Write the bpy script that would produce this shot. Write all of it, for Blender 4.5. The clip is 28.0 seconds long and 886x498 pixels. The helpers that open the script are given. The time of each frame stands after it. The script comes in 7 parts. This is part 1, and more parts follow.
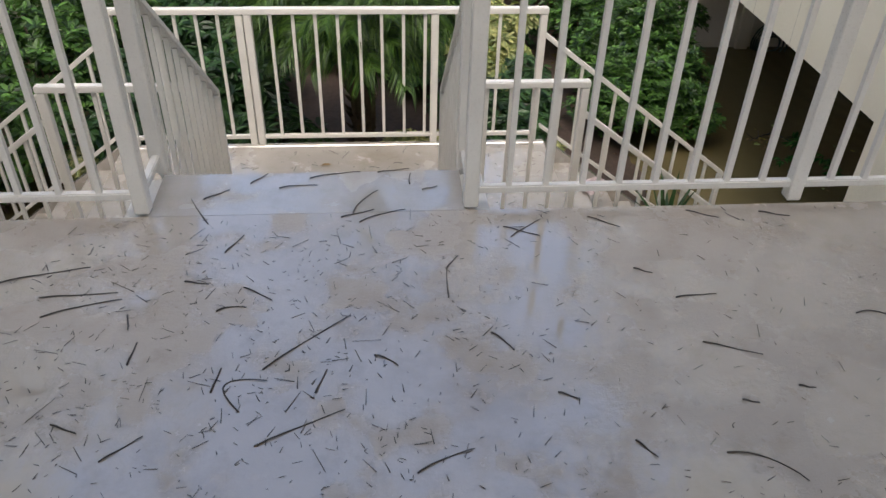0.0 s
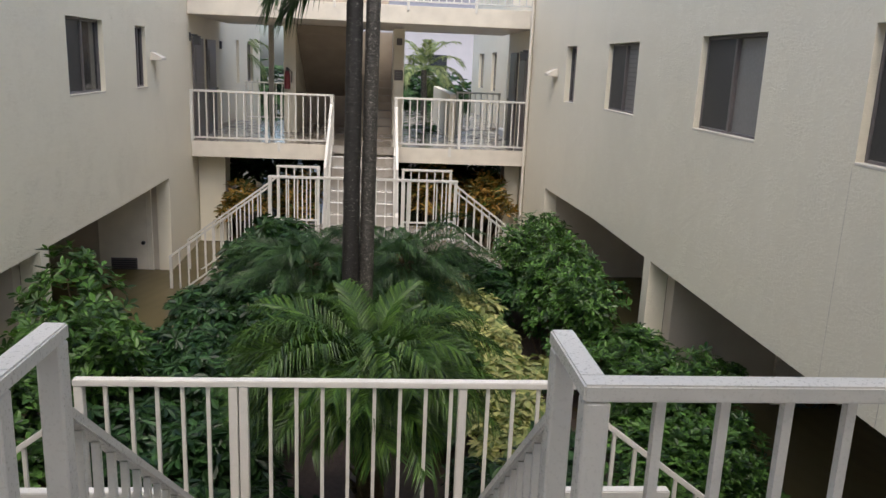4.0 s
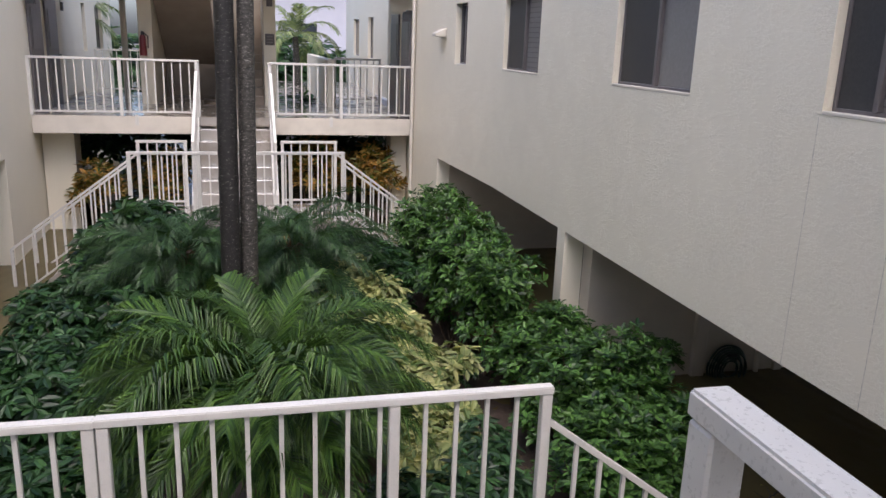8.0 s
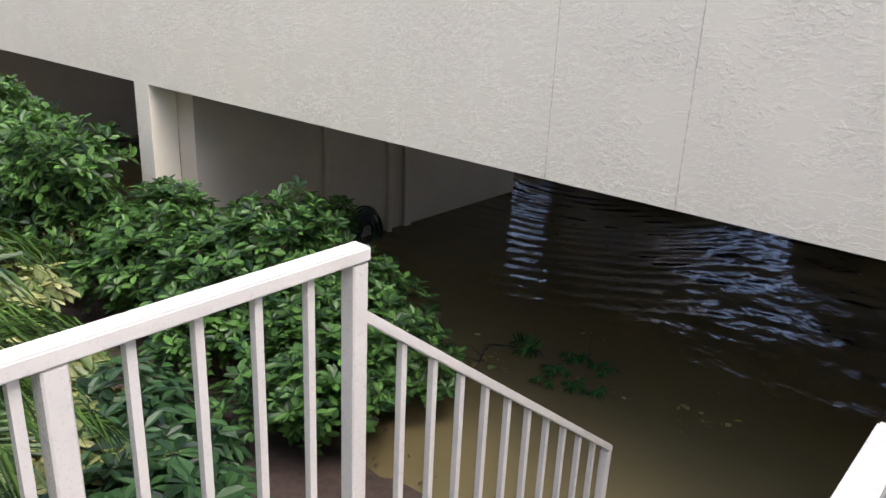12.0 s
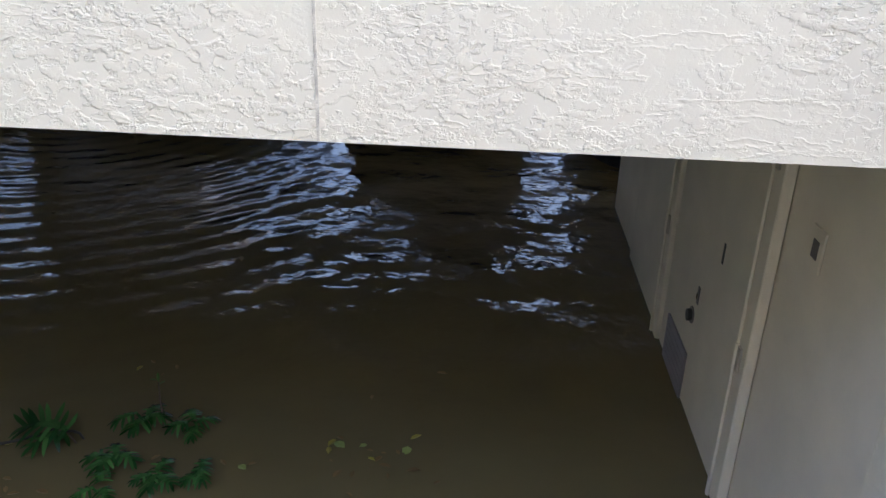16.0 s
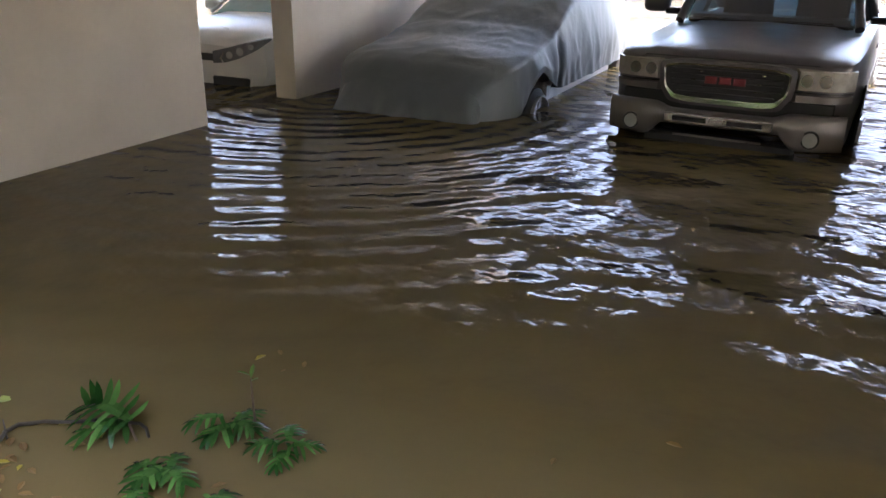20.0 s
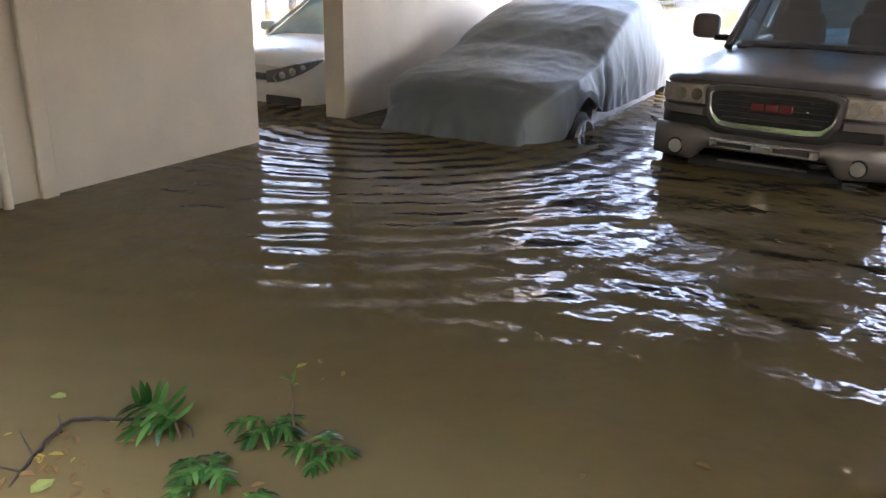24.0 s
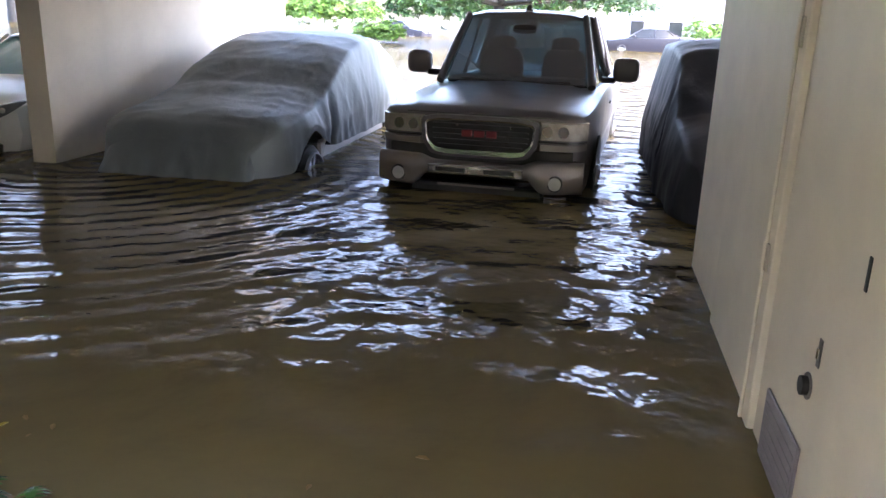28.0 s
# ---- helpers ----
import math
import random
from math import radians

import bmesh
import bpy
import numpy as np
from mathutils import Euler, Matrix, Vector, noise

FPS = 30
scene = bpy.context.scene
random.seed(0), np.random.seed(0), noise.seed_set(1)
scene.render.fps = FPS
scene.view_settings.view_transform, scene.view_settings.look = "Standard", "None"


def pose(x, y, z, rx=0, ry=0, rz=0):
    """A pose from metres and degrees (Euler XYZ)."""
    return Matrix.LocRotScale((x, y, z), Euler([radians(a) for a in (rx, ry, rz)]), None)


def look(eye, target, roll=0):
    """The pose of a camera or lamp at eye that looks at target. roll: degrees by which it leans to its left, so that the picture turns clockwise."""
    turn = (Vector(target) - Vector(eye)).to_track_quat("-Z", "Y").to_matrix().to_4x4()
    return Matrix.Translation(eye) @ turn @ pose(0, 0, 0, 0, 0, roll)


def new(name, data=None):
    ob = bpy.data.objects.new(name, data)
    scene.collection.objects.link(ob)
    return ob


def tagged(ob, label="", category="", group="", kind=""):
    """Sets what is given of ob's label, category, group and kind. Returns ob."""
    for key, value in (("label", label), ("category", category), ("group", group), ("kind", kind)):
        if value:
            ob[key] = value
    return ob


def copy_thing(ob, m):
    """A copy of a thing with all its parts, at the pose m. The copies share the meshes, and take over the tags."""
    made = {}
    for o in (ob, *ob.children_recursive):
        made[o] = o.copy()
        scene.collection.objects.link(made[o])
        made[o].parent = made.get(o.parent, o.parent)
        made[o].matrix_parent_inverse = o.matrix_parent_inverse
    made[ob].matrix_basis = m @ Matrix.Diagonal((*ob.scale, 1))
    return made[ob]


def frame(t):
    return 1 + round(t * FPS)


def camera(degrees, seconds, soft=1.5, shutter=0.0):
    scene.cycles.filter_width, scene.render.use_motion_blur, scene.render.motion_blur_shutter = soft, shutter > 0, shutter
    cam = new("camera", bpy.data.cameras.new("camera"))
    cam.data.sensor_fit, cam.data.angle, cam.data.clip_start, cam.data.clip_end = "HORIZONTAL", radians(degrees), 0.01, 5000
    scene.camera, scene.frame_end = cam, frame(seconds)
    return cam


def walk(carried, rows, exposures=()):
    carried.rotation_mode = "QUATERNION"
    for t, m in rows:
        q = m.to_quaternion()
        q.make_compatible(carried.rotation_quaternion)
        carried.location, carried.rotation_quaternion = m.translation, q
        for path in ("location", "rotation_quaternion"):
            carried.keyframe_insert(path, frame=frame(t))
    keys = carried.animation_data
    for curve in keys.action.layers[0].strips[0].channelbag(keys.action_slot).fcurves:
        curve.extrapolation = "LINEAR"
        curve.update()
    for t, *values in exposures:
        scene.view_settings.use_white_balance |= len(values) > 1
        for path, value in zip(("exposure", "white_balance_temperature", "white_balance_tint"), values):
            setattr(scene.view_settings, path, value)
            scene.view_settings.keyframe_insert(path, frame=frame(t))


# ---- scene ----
cam = camera(59.0, 28.0)
PATH = [
    (0, (-0.077, -0.019, 1.76), (0.072, 1.584, 0.573), 1.7),
    (0.5, (-0.037, 0.041, 1.736), (0.119, 1.717, 0.656), 2.4),
    (1, (-0.001, 0.136, 1.681), (0.172, 1.811, 0.603), 2.9),
    (1.5, (-0.015, 0.211, 1.71), (0.162, 1.883, 0.628), 2.8),
    (2, (-0.065, 0.354, 1.695), (0.114, 2.03, 0.618), 2.6),
    (2.5, (-0.096, 0.601, 1.693), (0.081, 2.329, 0.701), 2.3),
    (3, (-0.114, 0.868, 1.743), (0.063, 2.667, 0.888), 2.2),
    (3.5, (-0.17, 1.022, 1.686), (0.003, 2.904, 1.032), 1.8),
    (4, (-0.215, 1.051, 1.721), (-0.051, 2.991, 1.262), 2.4),
    (4.5, (-0.248, 1.121, 1.712), (-0.067, 3.079, 1.347), 1.9),
    (6.5, (-0.282, 1.223, 1.643), (0.174, 3.13, 1.251), 2.3),
    (7, (-0.248, 1.454, 1.6), (0.222, 3.342, 1.136), 2.2),
    (7.5, (-0.26, 1.81, 1.534), (0.215, 3.691, 1.048), 2.3),
    (8, (-0.338, 2.121, 1.495), (0.136, 3.996, 0.985), 2.1),
    (8.5, (-0.421, 2.518, 1.435), (0.062, 4.387, 0.909), 2.4),
    (9, (-0.49, 2.851, 1.379), (0.001, 4.704, 0.805), 2.3),
    (9.5, (-0.484, 3.092, 1.322), (0.102, 4.885, 0.656), 2.6),
    (10, (-0.432, 3.325, 1.248), (0.290, 5.030, 0.491), 2.5),
    (10.5, (-0.381, 3.547, 1.067), (0.528, 5.137, 0.265), 2.2),
    (11, (-0.325, 3.775, 0.885), (0.81, 5.224, 0.102), 2.9),
    (11.5, (-0.28, 4.021, 0.674), (1.044, 5.333, -0.052), 3.1),
    (13.5, (0.245, 4.934, 0.095), (1.99, 5.69, -0.524), 2.1),
    (14, (0.525, 5.132, 0.057), (2.38, 5.591, -0.533), 2.7),
    (14.5, (0.902, 5.217, 0.068), (2.805, 5.435, -0.506), 2.5),
    (15, (1.233, 5.299, 0.03), (3.14, 5.428, -0.561), 2.3),
    (15.5, (1.474, 5.329, -0.018), (3.338, 5.442, -0.736), 1.8),
    (16, (1.729, 5.329, -0.133), (3.559, 5.443, -0.932), 1.7),
    (16.3, (1.865, 5.354, -0.177), (3.687, 5.441, -0.998), 2.9),
    (17, (2.188, 5.323, -0.42), (3.999, 5.434, -1.262), 3.4),
    (17.5, (2.27, 5.293, -0.56), (4.096, 5.456, -1.359), 1.9),
    (18, (2.445, 5.267, -0.719), (4.266, 5.495, -1.516), 2.1),
    (18.5, (2.606, 5.223, -0.801), (4.438, 5.526, -1.542), 2.1),
    (19, (2.765, 5.221, -0.84), (4.577, 5.652, -1.568), 1.9),
    (19.5, (2.831, 5.252, -0.856), (4.592, 5.88, -1.569), 1.6),
    (20, (2.9, 5.315, -0.826), (4.59, 6.102, -1.551), 0.9),
    (20.5, (2.951, 5.361, -0.895), (4.624, 6.185, -1.617), 1.5),
    (21, (2.993, 5.422, -0.894), (4.654, 6.268, -1.618), 1.7),
    (21.5, (2.999, 5.399, -0.869), (4.649, 6.266, -1.594), 1.3),
    (23.5, (2.874, 5.277, -0.822), (4.524, 6.175, -1.51), 1.3),
    (24, (2.835, 5.258, -0.814), (4.491, 6.155, -1.49), 1.3),
    (24.5, (2.811, 5.237, -0.822), (4.472, 6.14, -1.475), 1.3),
    (25, (2.821, 5.221, -0.834), (4.487, 6.132, -1.462), 1.2),
    (25.5, (2.851, 5.23, -0.829), (4.522, 6.141, -1.444), 1.1),
    (26, (2.855, 5.23, -0.833), (4.53, 6.141, -1.435), 1.1),
    (26.5, (2.878, 5.183, -0.836), (4.556, 6.095, -1.431), 1.0),
    (27, (2.882, 5.13, -0.853), (4.569, 6.037, -1.43), 0.8),
    (27.5, (3.017, 5.036, -0.839), (4.769, 5.816, -1.405), -1.2),
    (28, (2.78, 5.073, -0.84), (4.669, 5.401, -1.408), 1.9),
]
EXPOSURES = [(0, 1.52, 6450, 7), (2, 1.42, 6450, 7), (4.5, 1.08, 6350, 7), (7, 1.22, 6200, 12), (9, 1.40, 5850, 15), (11, 1.90, 5900, 13),
             (14, 2.04, 6050, 12), (15, 2.13, 5900, 13), (16, 2.6, 5750, 10), (17, 3.6, 6000, 14), (18, 3.95, 6100, 16), (19, 4.26, 6500, 15),
             (20, 4.33, 6750, 15), (21, 4.50, 6950, 16), (24, 4.70, 6800, 15), (26.5, 4.60, 6450, 15), (28, 4.36, 6250, 15)]
walk(cam, [(t, look(eye, target, roll)) for t, eye, target, roll in PATH], EXPOSURES)
SKY, SUN = 0.17, 0.3

# ---- world and light ----
world = bpy.data.worlds.new("world")
scene.world = world
world.use_nodes = True
wn = world.node_tree.nodes
sky = wn.new("ShaderNodeTexSky")
sky.sky_type = "NISHITA"
sky.sun_disc = False
sky.sun_elevation = radians(60)
sky.sun_rotation = radians(184)
sky.air_density = 0.8
sky.dust_density = 4.0
sky.ozone_density = 0.2
wn["Background"].inputs["Strength"].default_value = SKY
world.node_tree.links.new(sky.outputs[0], wn["Background"].inputs["Color"])
sun = new("sun", bpy.data.lights.new("sun", "SUN"))
sun.data.energy = SUN
sun.data.angle = radians(60)
sun.data.color = (1.0, 0.985, 0.96)
sun.matrix_world = look((0, 0, 30), (1, 18, -2))

# ---- plan ----
AX = -0.46            # the court's axis
XR, XL = 3.13, -4.06  # faces of the two wings
YE, YF = 2.62, 17.75  # edges of the two galleries
XF, XFL = 2.89, -4.15  # the wings lean in a little towards the far gallery
WATER, GROUND, BEAM = -2.30, -2.78, -0.54
LAND = -1.37
TOP = 5.9
TRUCK = (9.42, 5.955, -4.0, 0.0)    # nose, turn
COVERED = (9.33, 8.68, 0.0)
WHITE = (9.75, 11.55, 0.0)

# ---- materials ----


def node_mat(name):
    m = bpy.data.materials.new(name)
    m.use_nodes = True
    return m, m.node_tree.nodes, m.node_tree.links, m.node_tree.nodes["Principled BSDF"]


def tex_noise(n, l, scale, detail=4.0, rough=0.6, coord="Object", stretch=None):
    tc = n.new("ShaderNodeTexCoord")
    t = n.new("ShaderNodeTexNoise")
    t.inputs["Scale"].default_value = scale
    t.inputs["Detail"].default_value = detail
    t.inputs["Roughness"].default_value = rough
    if coord == "World":
        g = n.new("ShaderNodeNewGeometry")
        src = g.outputs["Position"]
    else:
        src = tc.outputs[coord]
    if stretch:
        mp = n.new("ShaderNodeMapping")
        mp.inputs["Scale"].default_value = stretch
        l.new(src, mp.inputs["Vector"])
        src = mp.outputs[0]
    l.new(src, t.inputs["Vector"])
    return t.outputs[0]


def tex_ramp(n, l, fac, stops):
    r = n.new("ShaderNodeValToRGB")
    e = r.color_ramp.elements
    while len(e) < len(stops):
        e.new(0.5)
    for el, (p, c) in zip(e, stops):
        el.position = p
        el.color = (*c, 1) if len(c) == 3 else c
    l.new(fac, r.inputs[0])
    return r.outputs[0]


def tex_mix(n, l, fac, a, b, mode="MIX"):
    x = n.new("ShaderNodeMix")
    x.data_type = "RGBA"
    x.blend_type = mode
    for sock, v in ((x.inputs[0], fac), (x.inputs[6], a), (x.inputs[7], b)):
        if isinstance(v, (int, float)):
            sock.default_value = v
        elif isinstance(v, tuple):
            sock.default_value = (*v, 1)
        else:
            l.new(v, sock)
    return x.outputs[2]


def tex_bump(n, l, b, height, strength, dist, under=None):
    x = n.new("ShaderNodeBump")
    x.inputs["Strength"].default_value = strength
    x.inputs["Distance"].default_value = dist
    l.new(height, x.inputs["Height"])
    if under is not None:
        l.new(under, x.inputs["Normal"])
    l.new(x.outputs[0], b.inputs["Normal"])
    return x.outputs[0]


def grey(v):
    return (v, v, v)


def paint(name, c, rough=0.45, vary=0.1, scale=6.0, bump=0.15, metal=0.0, dirt=0.0, spec=0.5):
    """Paint or plain stuff: slow tone drift, fine grain, optional grime."""
    m, n, l, b = node_mat(name)
    big = tex_noise(n, l, scale, 5, coord="World")
    fine = tex_noise(n, l, scale * 22, 3, coord="World")
    lo = tuple(x * (1 - vary) for x in c)
    hi = tuple(min(1, x * (1 + vary * 0.6)) for x in c)
    col = tex_ramp(n, l, big, [(0.3, lo), (0.7, hi)])
    if dirt:
        spots = tex_ramp(n, l, tex_noise(n, l, scale * 4, 8, 0.7, coord="World"), [(0.56, grey(0)), (0.7, grey(dirt))])
        col = tex_mix(n, l, spots, col, tuple(x * 0.45 for x in c))
    l.new(col, b.inputs["Base Color"])
    rr = tex_ramp(n, l, fine, [(0.2, grey(max(0.02, rough - 0.1))), (0.8, grey(min(1, rough + 0.12)))])
    l.new(rr, b.inputs["Roughness"])
    b.inputs["Metallic"].default_value = metal
    b.inputs["Specular IOR Level"].default_value = spec
    tex_bump(n, l, b, fine, bump, 0.002)
    return m


def lacquer(name, c, metal=0.0, rough=0.32):
    """Car paint: an even coat under clear varnish with a faint film of dust."""
    m, n, l, b = node_mat(name)
    film = tex_noise(n, l, 1.7, 5, 0.6, coord="World")
    l.new(tex_ramp(n, l, film, [(0.35, tuple(x * 0.93 for x in c)), (0.7, tuple(min(1, x * 1.08) for x in c))]), b.inputs["Base Color"])
    l.new(tex_ramp(n, l, film, [(0.3, grey(rough - 0.04)), (0.7, grey(rough + 0.08))]), b.inputs["Roughness"])
    b.inputs["Metallic"].default_value = metal
    b.inputs["Coat Weight"].default_value = 0.12
    b.inputs["Coat Roughness"].default_value = 0.2
    return m


def stucco(name, c):
    """Knocked-down render: smooth trowelled ground with patches of torn, flat-topped crumbs and a few long trowel scars."""
    m, n, l, b = node_mat(name)
    where = tex_ramp(n, l, tex_noise(n, l, 2.3, 4, 0.6, coord="World"), [(0.40, grey(0.10)), (0.58, grey(1))])
    crumbs = tex_ramp(n, l, tex_noise(n, l, 30, 5, 0.66, coord="World", stretch=(1, 0.8, 1.15)), [(0.47, grey(0)), (0.53, grey(0.8)), (0.60, grey(1))])
    torn = tex_ramp(n, l, tex_noise(n, l, 8.5, 6, 0.58, coord="World", stretch=(1, 0.55, 1.5)), [(0.545, grey(0)), (0.56, grey(1)), (0.60, grey(0.25)), (0.75, grey(0.2))])
    fine = tex_noise(n, l, 140, 4, 0.7, coord="World")
    tall = tex_mix(n, l, 1.0, crumbs, where, "MULTIPLY")
    tone = tex_ramp(n, l, tex_noise(n, l, 0.9, 4, coord="World"), [(0.3, tuple(x * 0.955 for x in c)), (0.7, c)])
    streak = tex_ramp(n, l, tex_noise(n, l, 1.6, 7, 0.65, coord="World", stretch=(1, 1, 0.14)), [(0.58, grey(0)), (0.82, grey(0.30))])
    tone = tex_mix(n, l, streak, tone, tuple(x * 0.82 for x in c))
    pits = tex_ramp(n, l, tex_noise(n, l, 46, 3, 0.5, coord="World"), [(0.22, grey(0.5)), (0.27, grey(0))])
    tone = tex_mix(n, l, pits, tone, tuple(x * 0.6 for x in c))
    l.new(tone, b.inputs["Base Color"])
    b.inputs["Roughness"].default_value = 0.5
    b.inputs["Specular IOR Level"].default_value = 0.4
    a = tex_bump(n, l, b, tall, 0.85, 0.0030)
    a = tex_bump(n, l, b, torn, 0.55, 0.0020, a)
    tex_bump(n, l, b, fine, 0.35, 0.0007, a)
    return m


def wet_floor(name, c, soak=0.0):
    """Painted concrete under a film of rain: thin puddles are mirror-smooth, the rest is satin with an orange-peel skin."""
    m, n, l, b = node_mat(name)
    big = tex_noise(n, l, 1.3, 6, 0.6, coord="World")
    mid = tex_noise(n, l, 7, 6, 0.65, coord="World")
    fine = tex_noise(n, l, 130, 3, coord="World")
    col = tex_ramp(n, l, big, [(0.3, tuple(x * 0.84 for x in c)), (0.65, c)])
    stain = tex_ramp(n, l, mid, [(0.54, grey(0)), (0.74, grey(0.5))])
    col = tex_mix(n, l, stain, col, (c[0] * 0.62, c[1] * 0.57, c[2] * 0.50))
    mud = tex_ramp(n, l, tex_noise(n, l, 0.9, 7, 0.68, coord="World"), [(0.50, grey(0)), (0.66, grey(0.65))])
    col = tex_mix(n, l, mud, col, (c[0] * 0.60, c[1] * 0.52, c[2] * 0.42))
    l.new(col, b.inputs["Base Color"])
    wet = tex_mix(n, l, 0.72, big, tex_noise(n, l, 3.2, 7, 0.6, coord="World"))
    l.new(tex_ramp(n, l, wet, [(0.46 + soak, grey(0.04)), (0.51 + soak, grey(0.22)), (0.58 + soak, grey(0.50))]), b.inputs["Roughness"])
    l.new(tex_ramp(n, l, wet, [(0.48 + soak, grey(1)), (0.55 + soak, grey(0.14))]), b.inputs["Coat Weight"])
    b.inputs["Coat Roughness"].default_value = 0.04
    b.inputs["Coat IOR"].default_value = 2.05
    # the skin is drowned where a puddle stands
    dry = tex_ramp(n, l, wet, [(0.42 + soak, grey(0.06)), (0.50 + soak, grey(0.8)), (0.56 + soak, grey(1))])
    tall = tex_mix(n, l, 1.0, tex_mix(n, l, 0.4, tex_noise(n, l, 46, 5, 0.6, coord="World"), fine), dry, "MULTIPLY")
    nb = tex_bump(n, l, b, tall, 0.42, 0.006)
    l.new(nb, b.inputs["Coat Normal"])
    return m


def flood(name):
    """Silty flood water, opaque within a hand's depth; calm by the steps, ruffled round the parked cars."""
    m, n, l, b = node_mat(name)
    n.remove(b)
    b = n.new("ShaderNodeBsdfGlossy")
    b.inputs["Roughness"].default_value = 0.085
    mud = n.new("ShaderNodeBsdfDiffuse")
    col = tex_ramp(n, l, tex_noise(n, l, 0.5, 4, coord="World"), [(0.3, (0.168, 0.135, 0.062)), (0.7, (0.202, 0.166, 0.081))])
    l.new(col, mud.inputs["Color"])
    geo = n.new("ShaderNodeNewGeometry")
    sep = n.new("ShaderNodeSeparateXYZ")
    l.new(geo.outputs["Position"], sep.inputs[0])
    reach = n.new("ShaderNodeMapRange")
    reach.interpolation_type = "SMOOTHSTEP"
    for k, v in ((1, 4.0), (2, 6.2), (3, 0.20), (4, 1.0)):
        reach.inputs[k].default_value = v
    l.new(sep.outputs[0], reach.inputs[0])
    gust = tex_ramp(n, l, tex_noise(n, l, 0.7, 3, 0.5, coord="World"), [(0.35, grey(0.55)), (0.65, grey(1))])
    mp = n.new("ShaderNodeMapping")
    mp.inputs["Location"].default_value = (-9.6, -9.7, 0)
    l.new(geo.outputs["Position"], mp.inputs["Vector"])
    calm = n.new("ShaderNodeMapRange")
    calm.interpolation_type = "SMOOTHSTEP"
    for k, v in ((1, 5.9), (2, 7.4), (3, 0.12), (4, 1.0)):
        calm.inputs[k].default_value = v
    l.new(sep.outputs[1], calm.inputs[0])
    stir = n.new("ShaderNodeMapRange")
    stir.interpolation_type = "SMOOTHSTEP"
    for k, v in ((1, 5.6), (2, 7.6), (3, 2.1), (4, 0.9)):
        stir.inputs[k].default_value = v
    l.new(sep.outputs[1], stir.inputs[0])
    ring = n.new("ShaderNodeTexWave")
    ring.wave_type, ring.rings_direction = "RINGS", "Z"
    ring.inputs["Scale"].default_value = 1.35
    ring.inputs["Distortion"].default_value = 2.2
    ring.inputs["Detail"].default_value = 2.0
    ring.inputs["Detail Scale"].default_value = 0.9
    l.new(mp.outputs[0], ring.inputs["Vector"])
    swell = tex_noise(n, l, 1.7, 1.5, 0.4, coord="World", stretch=(1.25, 0.9, 1))
    chop = tex_noise(n, l, 5.0, 2, 0.45, coord="World", stretch=(1.15, 1.1, 1))
    fine = tex_noise(n, l, 15, 2, 0.5, coord="World", stretch=(1.6, 0.7, 1))

    def masked(h, masks):
        for q in masks:
            mu = n.new("ShaderNodeMath")
            mu.operation = "MULTIPLY"
            l.new(h, mu.inputs[0])
            l.new(q, mu.inputs[1])
            h = mu.outputs[0]
        return h

    a = tex_bump(n, l, b, masked(swell, [reach.outputs[0], stir.outputs[0]]), 1.0, 0.052)
    a = tex_bump(n, l, b, masked(ring.outputs["Fac"], [reach.outputs[0], gust, calm.outputs[0]]), 1.0, 0.0085, a)
    a = tex_bump(n, l, b, masked(chop, [reach.outputs[0], stir.outputs[0]]), 1.0, 0.0125, a)
    a = tex_bump(n, l, b, masked(fine, [reach.outputs[0], gust]), 1.0, 0.0026, a)
    fr = n.new("ShaderNodeFresnel")
    fr.inputs["IOR"].default_value = 1.52
    l.new(a, fr.inputs["Normal"])
    b.inputs["Color"].default_value = (0.25, 0.242, 0.255, 1)
    mix = n.new("ShaderNodeMixShader")
    sheen = n.new("ShaderNodeMath")
    sheen.operation = "POWER"
    sheen.inputs[1].default_value = 0.50
    l.new(fr.outputs[0], sheen.inputs[0])
    l.new(sheen.outputs[0], mix.inputs[0])
    l.new(mud.outputs[0], mix.inputs[1])
    l.new(b.outputs[0], mix.inputs[2])
    l.new(mix.outputs[0], n["Material Output"].inputs[0])
    return m


def leafy(name, dark, light, rough=0.40, thin=0.28):
    """Leaves: each its own tone, glossy above, some light let through the blade."""
    m, n, l, b = node_mat(name)
    g = n.new("ShaderNodeNewGeometry")
    col = tex_ramp(n, l, g.outputs["Random Per Island"], [(0.0, dark), (0.6, tuple((a + c) / 2 for a, c in zip(dark, light))), (1.0, light)])
    blot = tex_ramp(n, l, tex_noise(n, l, 5, 4, coord="World"), [(0.35, grey(0.5)), (0.68, grey(1.0))])
    col = tex_mix(n, l, 1.0, col, blot, "MULTIPLY")
    l.new(col, b.inputs["Base Color"])
    b.inputs["Roughness"].default_value = rough
    b.inputs["Specular IOR Level"].default_value = 0.32
    tex_bump(n, l, b, tex_noise(n, l, 60, 3, coord="World"), 0.2, 0.003)
    through_ = n.new("ShaderNodeBsdfTranslucent")
    l.new(tex_mix(n, l, 1.0, col, (1.25, 1.25, 0.55), "MULTIPLY"), through_.inputs[0])
    mix = n.new("ShaderNodeMixShader")
    mix.inputs[0].default_value = thin
    l.new(b.outputs[0], mix.inputs[1])
    l.new(through_.outputs[0], mix.inputs[2])
    l.new(mix.outputs[0], n["Material Output"].inputs[0])
    return m


